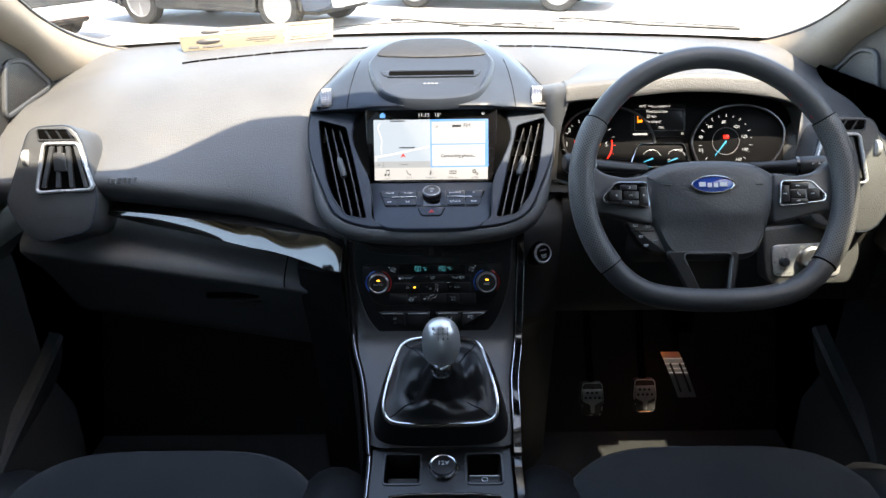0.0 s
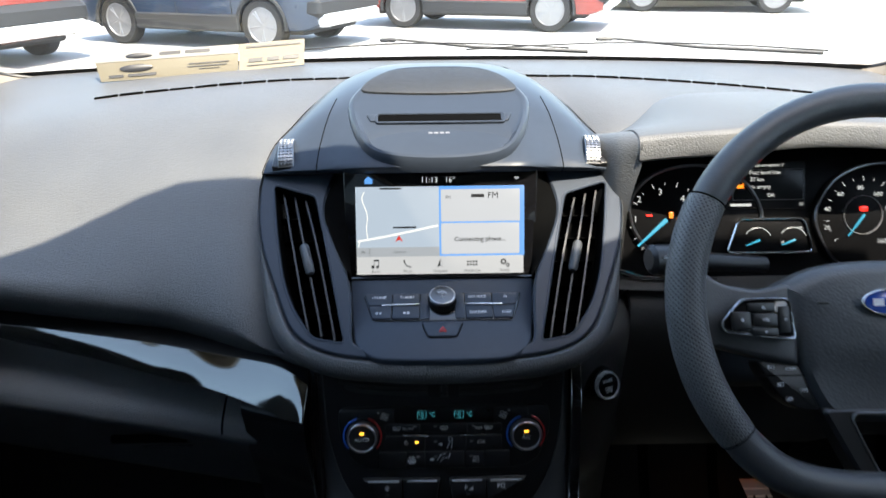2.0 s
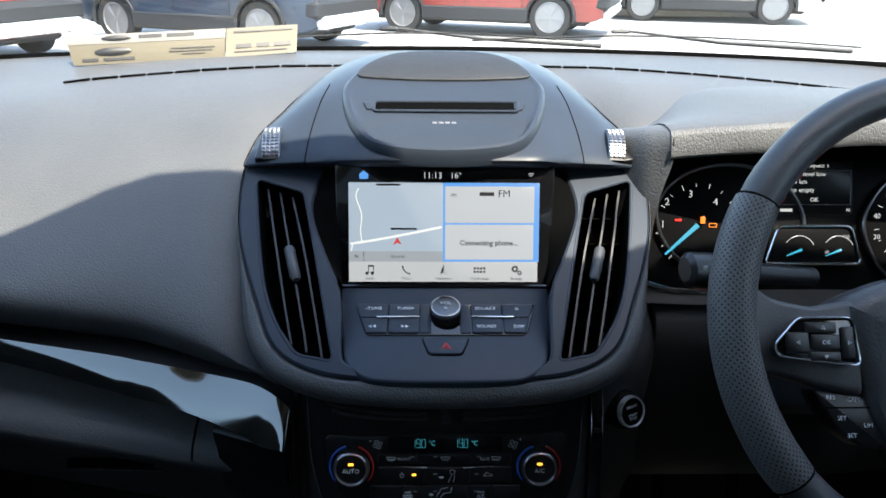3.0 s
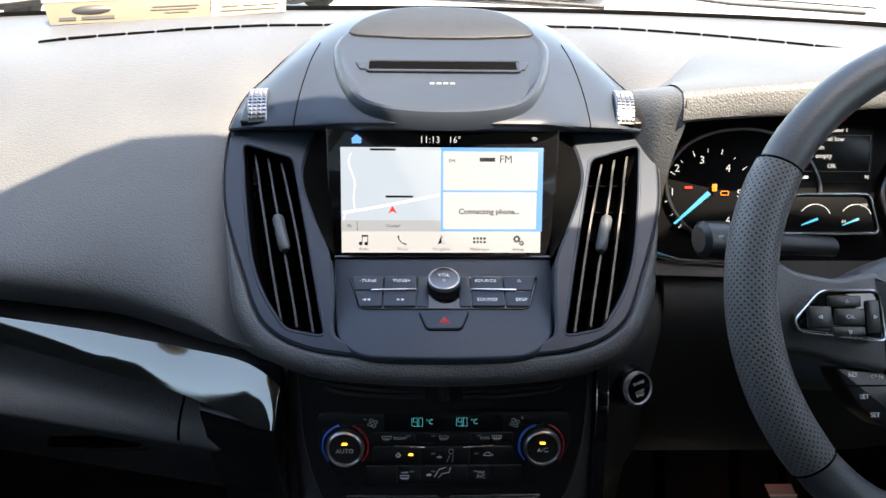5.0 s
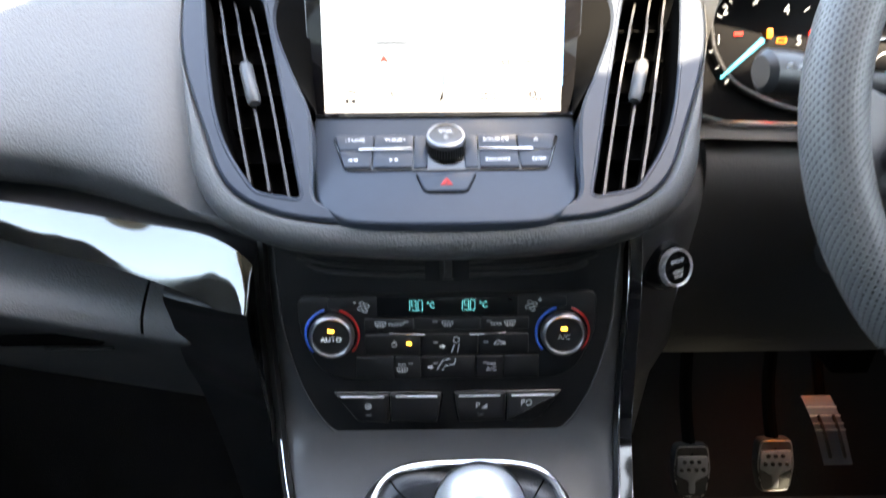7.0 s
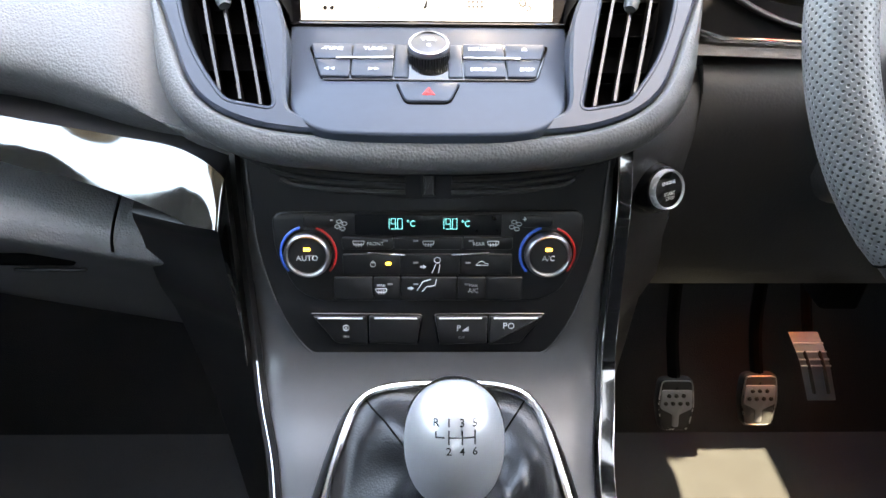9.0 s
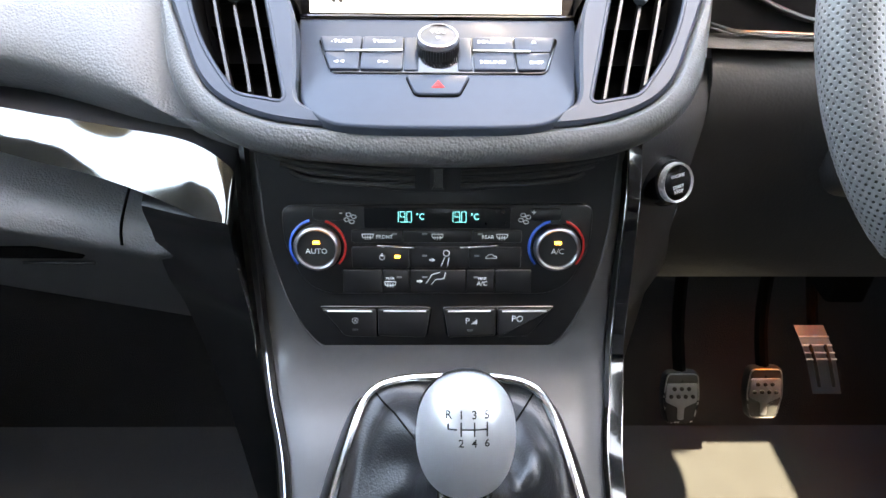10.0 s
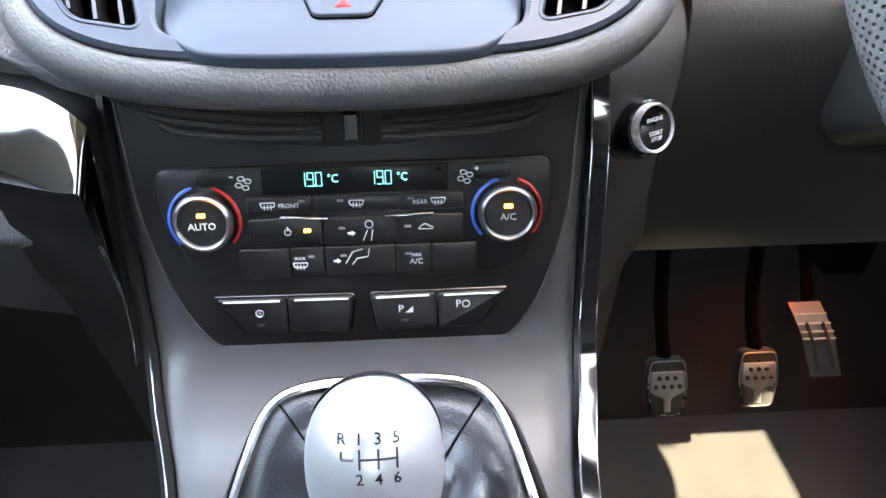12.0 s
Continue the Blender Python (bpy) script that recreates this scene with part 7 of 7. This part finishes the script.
def build_car(name, paint, label, spot, heading, base=2.62, kind_group="parked cars"):
    """A parked estate-shaped car. Its origin lies under the middle of the rear axle, with the nose along +x."""
    c = thing(name, (0, 0, 0), label, "car", kind_group)
    hw = 0.90
    # body: cross-sections along the length
    stations = []
    L0, L1 = -0.86, base + 0.92
    for i in range(33):
        t = i / 32
        x = L0 + (L1 - L0) * t
        nose = step(0.90, 1.0, t)
        tail = 1 - step(0.0, 0.05, t)
        belt = 1.02 - 0.10 * step(0.62, 1.0, t) - 0.10 * nose
        w = hw - 0.10 * nose ** 2 - 0.07 * tail
        stations.append((x, w, belt, 0.30 + 0.10 * nose + 0.08 * tail))
    rows = []
    for x, w, belt, sill in stations:
        arch = 0.0
        for ax in (0.0, base):
            d = abs(x - ax)
            if d < 0.40:
                arch = max(arch, math.sqrt(0.40 ** 2 - d * d) + 0.02)
        low = max(sill, arch + 0.33 if arch else 0)
        low = min(low, 0.74)
        half = [(w - 0.06, low - 0.02), (w - 0.01, low), (w, low + 0.06), (w + 0.015, (low + belt) / 2), (w - 0.005, belt - 0.05), (w - 0.05, belt), (w * 0.6, belt + 0.02)]
        rows.append([(x, -y, z) for y, z in half] + [(x, y, z) for y, z in reversed(half)])
    body = part("body", rings(rows, cap_first=True, cap_last=True), paint, c, angle=28)
    # cabin with glass
    roof = []
    for t, x, z, w in ((0, -0.80, 1.02, 0.80), (0.1, -0.70, 1.35, 0.70), (0.25, -0.45, 1.60, 0.62), (0.5, 0.7, 1.66, 0.62), (0.75, 1.5, 1.60, 0.60), (1, base - 0.15, 1.00, 0.76)):
        roof.append([(x, -w - 0.10 * (z < 1.1), z - 0.03), (x, -w, z), (x, 0, z + 0.03), (x, w, z), (x, w + 0.10 * (z < 1.1), z - 0.03)])
    part("roof", rings(roof, closed=False), paint, c)
    for s in (-1, 1):
        for x0, x1 in ((-0.45, 0.45), (0.52, 1.35), (1.40, 1.95)):
            top = 1.56 if x1 < 1.5 else 1.30
            quad = [(x0, 1.04), (x1, 1.04), (x1 - (0.35 if x1 > 1.5 else 0), top), (x0 + (0.12 if x0 < 0 else 0), 1.56)]
            b = rings([[(x, s * (0.86 - (z - 1.04) * 0.36), z) for x, z in quad], [(x, s * (0.84 - (z - 1.04) * 0.36), z) for x, z in quad]], cap_first=True, cap_last=True)
            part("side_window", b, CAR_GLASS, c, "dark side window")
        # dark sill and arch cladding
        part("sill_cladding", box(base - 0.75, 0.07, 0.24, pose(base / 2, s * (hw - 0.005), 0.37), 0.03), CAR_GREY, c, "dark sill cladding")
        for ax in (0.0, base):
            arc = [(ax + 0.405 * math.cos(radians(a)), s * (hw - 0.005), 0.35 + 0.405 * math.sin(radians(a))) for a in range(-8, 189, 14)]
            part("arch_cladding", tube(arc, 0.030, 6), CAR_GREY, c, "dark wheel arch edge")
            wheel_parts(c, (ax, s * (hw - 0.11), 0.35), s)
        lamp = rounded([(0, 0.0), (0.20, 0.03), (0.16, 0.30), (0.0, 0.26)], 0.03)
        m = Matrix(((1, 0, 0, L0 + 0.02), (0, 0, s, s * (hw - 0.075)), (0, 1, 0, 0.80), (0, 0, 0, 1)))
        part("tail_lamp", plate(lamp, m, 0.03, 0.10, 0.01), TAIL, c, "red tail lamp")
        part("door_seam", tube([(0.47, s * (hw + 0.012), 0.45), (0.47, s * (hw + 0.018), 0.75), (0.47, s * (hw - 0.01), 1.0)], 0.005, 4), CAR_GREY, c)
        part("door_seam", tube([(1.45, s * (hw + 0.012), 0.45), (1.45, s * (hw + 0.018), 0.75), (1.45, s * (hw - 0.01), 1.0)], 0.005, 4), CAR_GREY, c)
        part("door_handle", box(0.18, 0.03, 0.03, pose(0.62, s * (hw + 0.01), 0.86), 0.01), paint, c)
        tip = part("exhaust_tip", lathe([(0.035, -0.06), (0.038, 0.03), (0.032, 0.035), (0.030, 0.0)], Matrix.Translation((L0 - 0.02, s * 0.58, 0.36)) @ pose(0, 0, 0, 0, -90, 0), 16), CHROME, c, "bright exhaust tip")
    part("rear_window", rings([[(-0.82, y, 1.08) for y in (-0.62, 0.62)], [(-0.60, y, 1.50) for y in (-0.54, 0.54)]], closed=False), CAR_GLASS, c)
    part("rear_bumper", box(0.30, 1.76, 0.30, pose(L0 + 0.06, 0, 0.60), 0.08), CAR_GREY, c, "dark grey rear bumper")
    part("skid_plate", box(0.22, 1.60, 0.17, pose(L0 - 0.02, 0, 0.43), 0.05), BRIGHT, c, "silver skid plate")
    part("underbody", box(base + 1.2, 1.5, 0.16, pose(base / 2, 0, 0.30), 0.04), CAR_GREY, c)
    part("front_bumper", box(0.16, 1.50, 0.30, pose(L1 - 0.04, 0, 0.45), 0.05), CAR_GREY, c)
    c.matrix_basis = Matrix.Translation((*spot, GROUND_Z)) @ Matrix.Rotation(heading, 4, "Z")
    return c


def build_outside():
    # rear wheels stand at these spots; the noses point away to the left
    def park(name, paint, label, near, heading):
        h = radians(heading)
        d = Vector((math.cos(h), math.sin(h)))
        side = Vector((-d.y, d.x))
        spot = Vector(near) + (side if side.y > 0 else -side) * 0.79
        build_car(name, paint, label, (spot.x, spot.y), h)
    park("parked_car", CAR_BLUE, "dark blue sport utility car parked on the concrete", (-2.34, 10.34), 157)
    park("parked_car", CAR_RED, "red sport utility car with silver rear skid plate", (1.97, 12.25), 160)
    park("parked_car", CAR_WHITE, "white hatchback car parked on the concrete", (7.05, 15.1), 164)
    park("parked_car", CAR_RED, "red car with a dark grey lower bumper on the concrete", (-6.05, 8.7), 158)
    f = thing("fence", (-12, 17.2, GROUND_Z), "grey metal railing above a low kerb", "fence")
    part("kerb", box(26, 0.35, 0.16, pose(-4, 17.0, GROUND_Z + 0.08), 0.03), WALL_PAINT, f, "pale concrete kerb")
    for z in (0.5, 1.1):
        part("rail", box(26, 0.04, 0.05, pose(-4, 17.0, GROUND_Z + z), 0.01), GALVANISED, f)
    for i in range(66):
        part("post", box(0.03, 0.03, 1.0, pose(-17 + 0.4 * i, 17.0, GROUND_Z + 0.65), 0.005), GALVANISED, f)
    wall = solo("backdrop", box(120, 0.4, 3.2, pose(0, 34, GROUND_Z + 1.6)), WALL_PAINT, "pale rendered wall beyond the car park", "wall", kind="structure")


build_shell()
build_pillars()
dash = build_dash()
build_pod(dash)
for side in (-1, 1):
    build_centre_vent(side)
    build_outer_vent(side)
build_trim_and_glovebox()
build_console()
build_climate()
build_radio()
build_screen()
build_gear()
build_wheel()
build_cluster()
build_lower_dash()
build_pedals()
for side in (-1, 1):
    build_seat(side)
build_leaflet()
build_wipers()
build_outside()
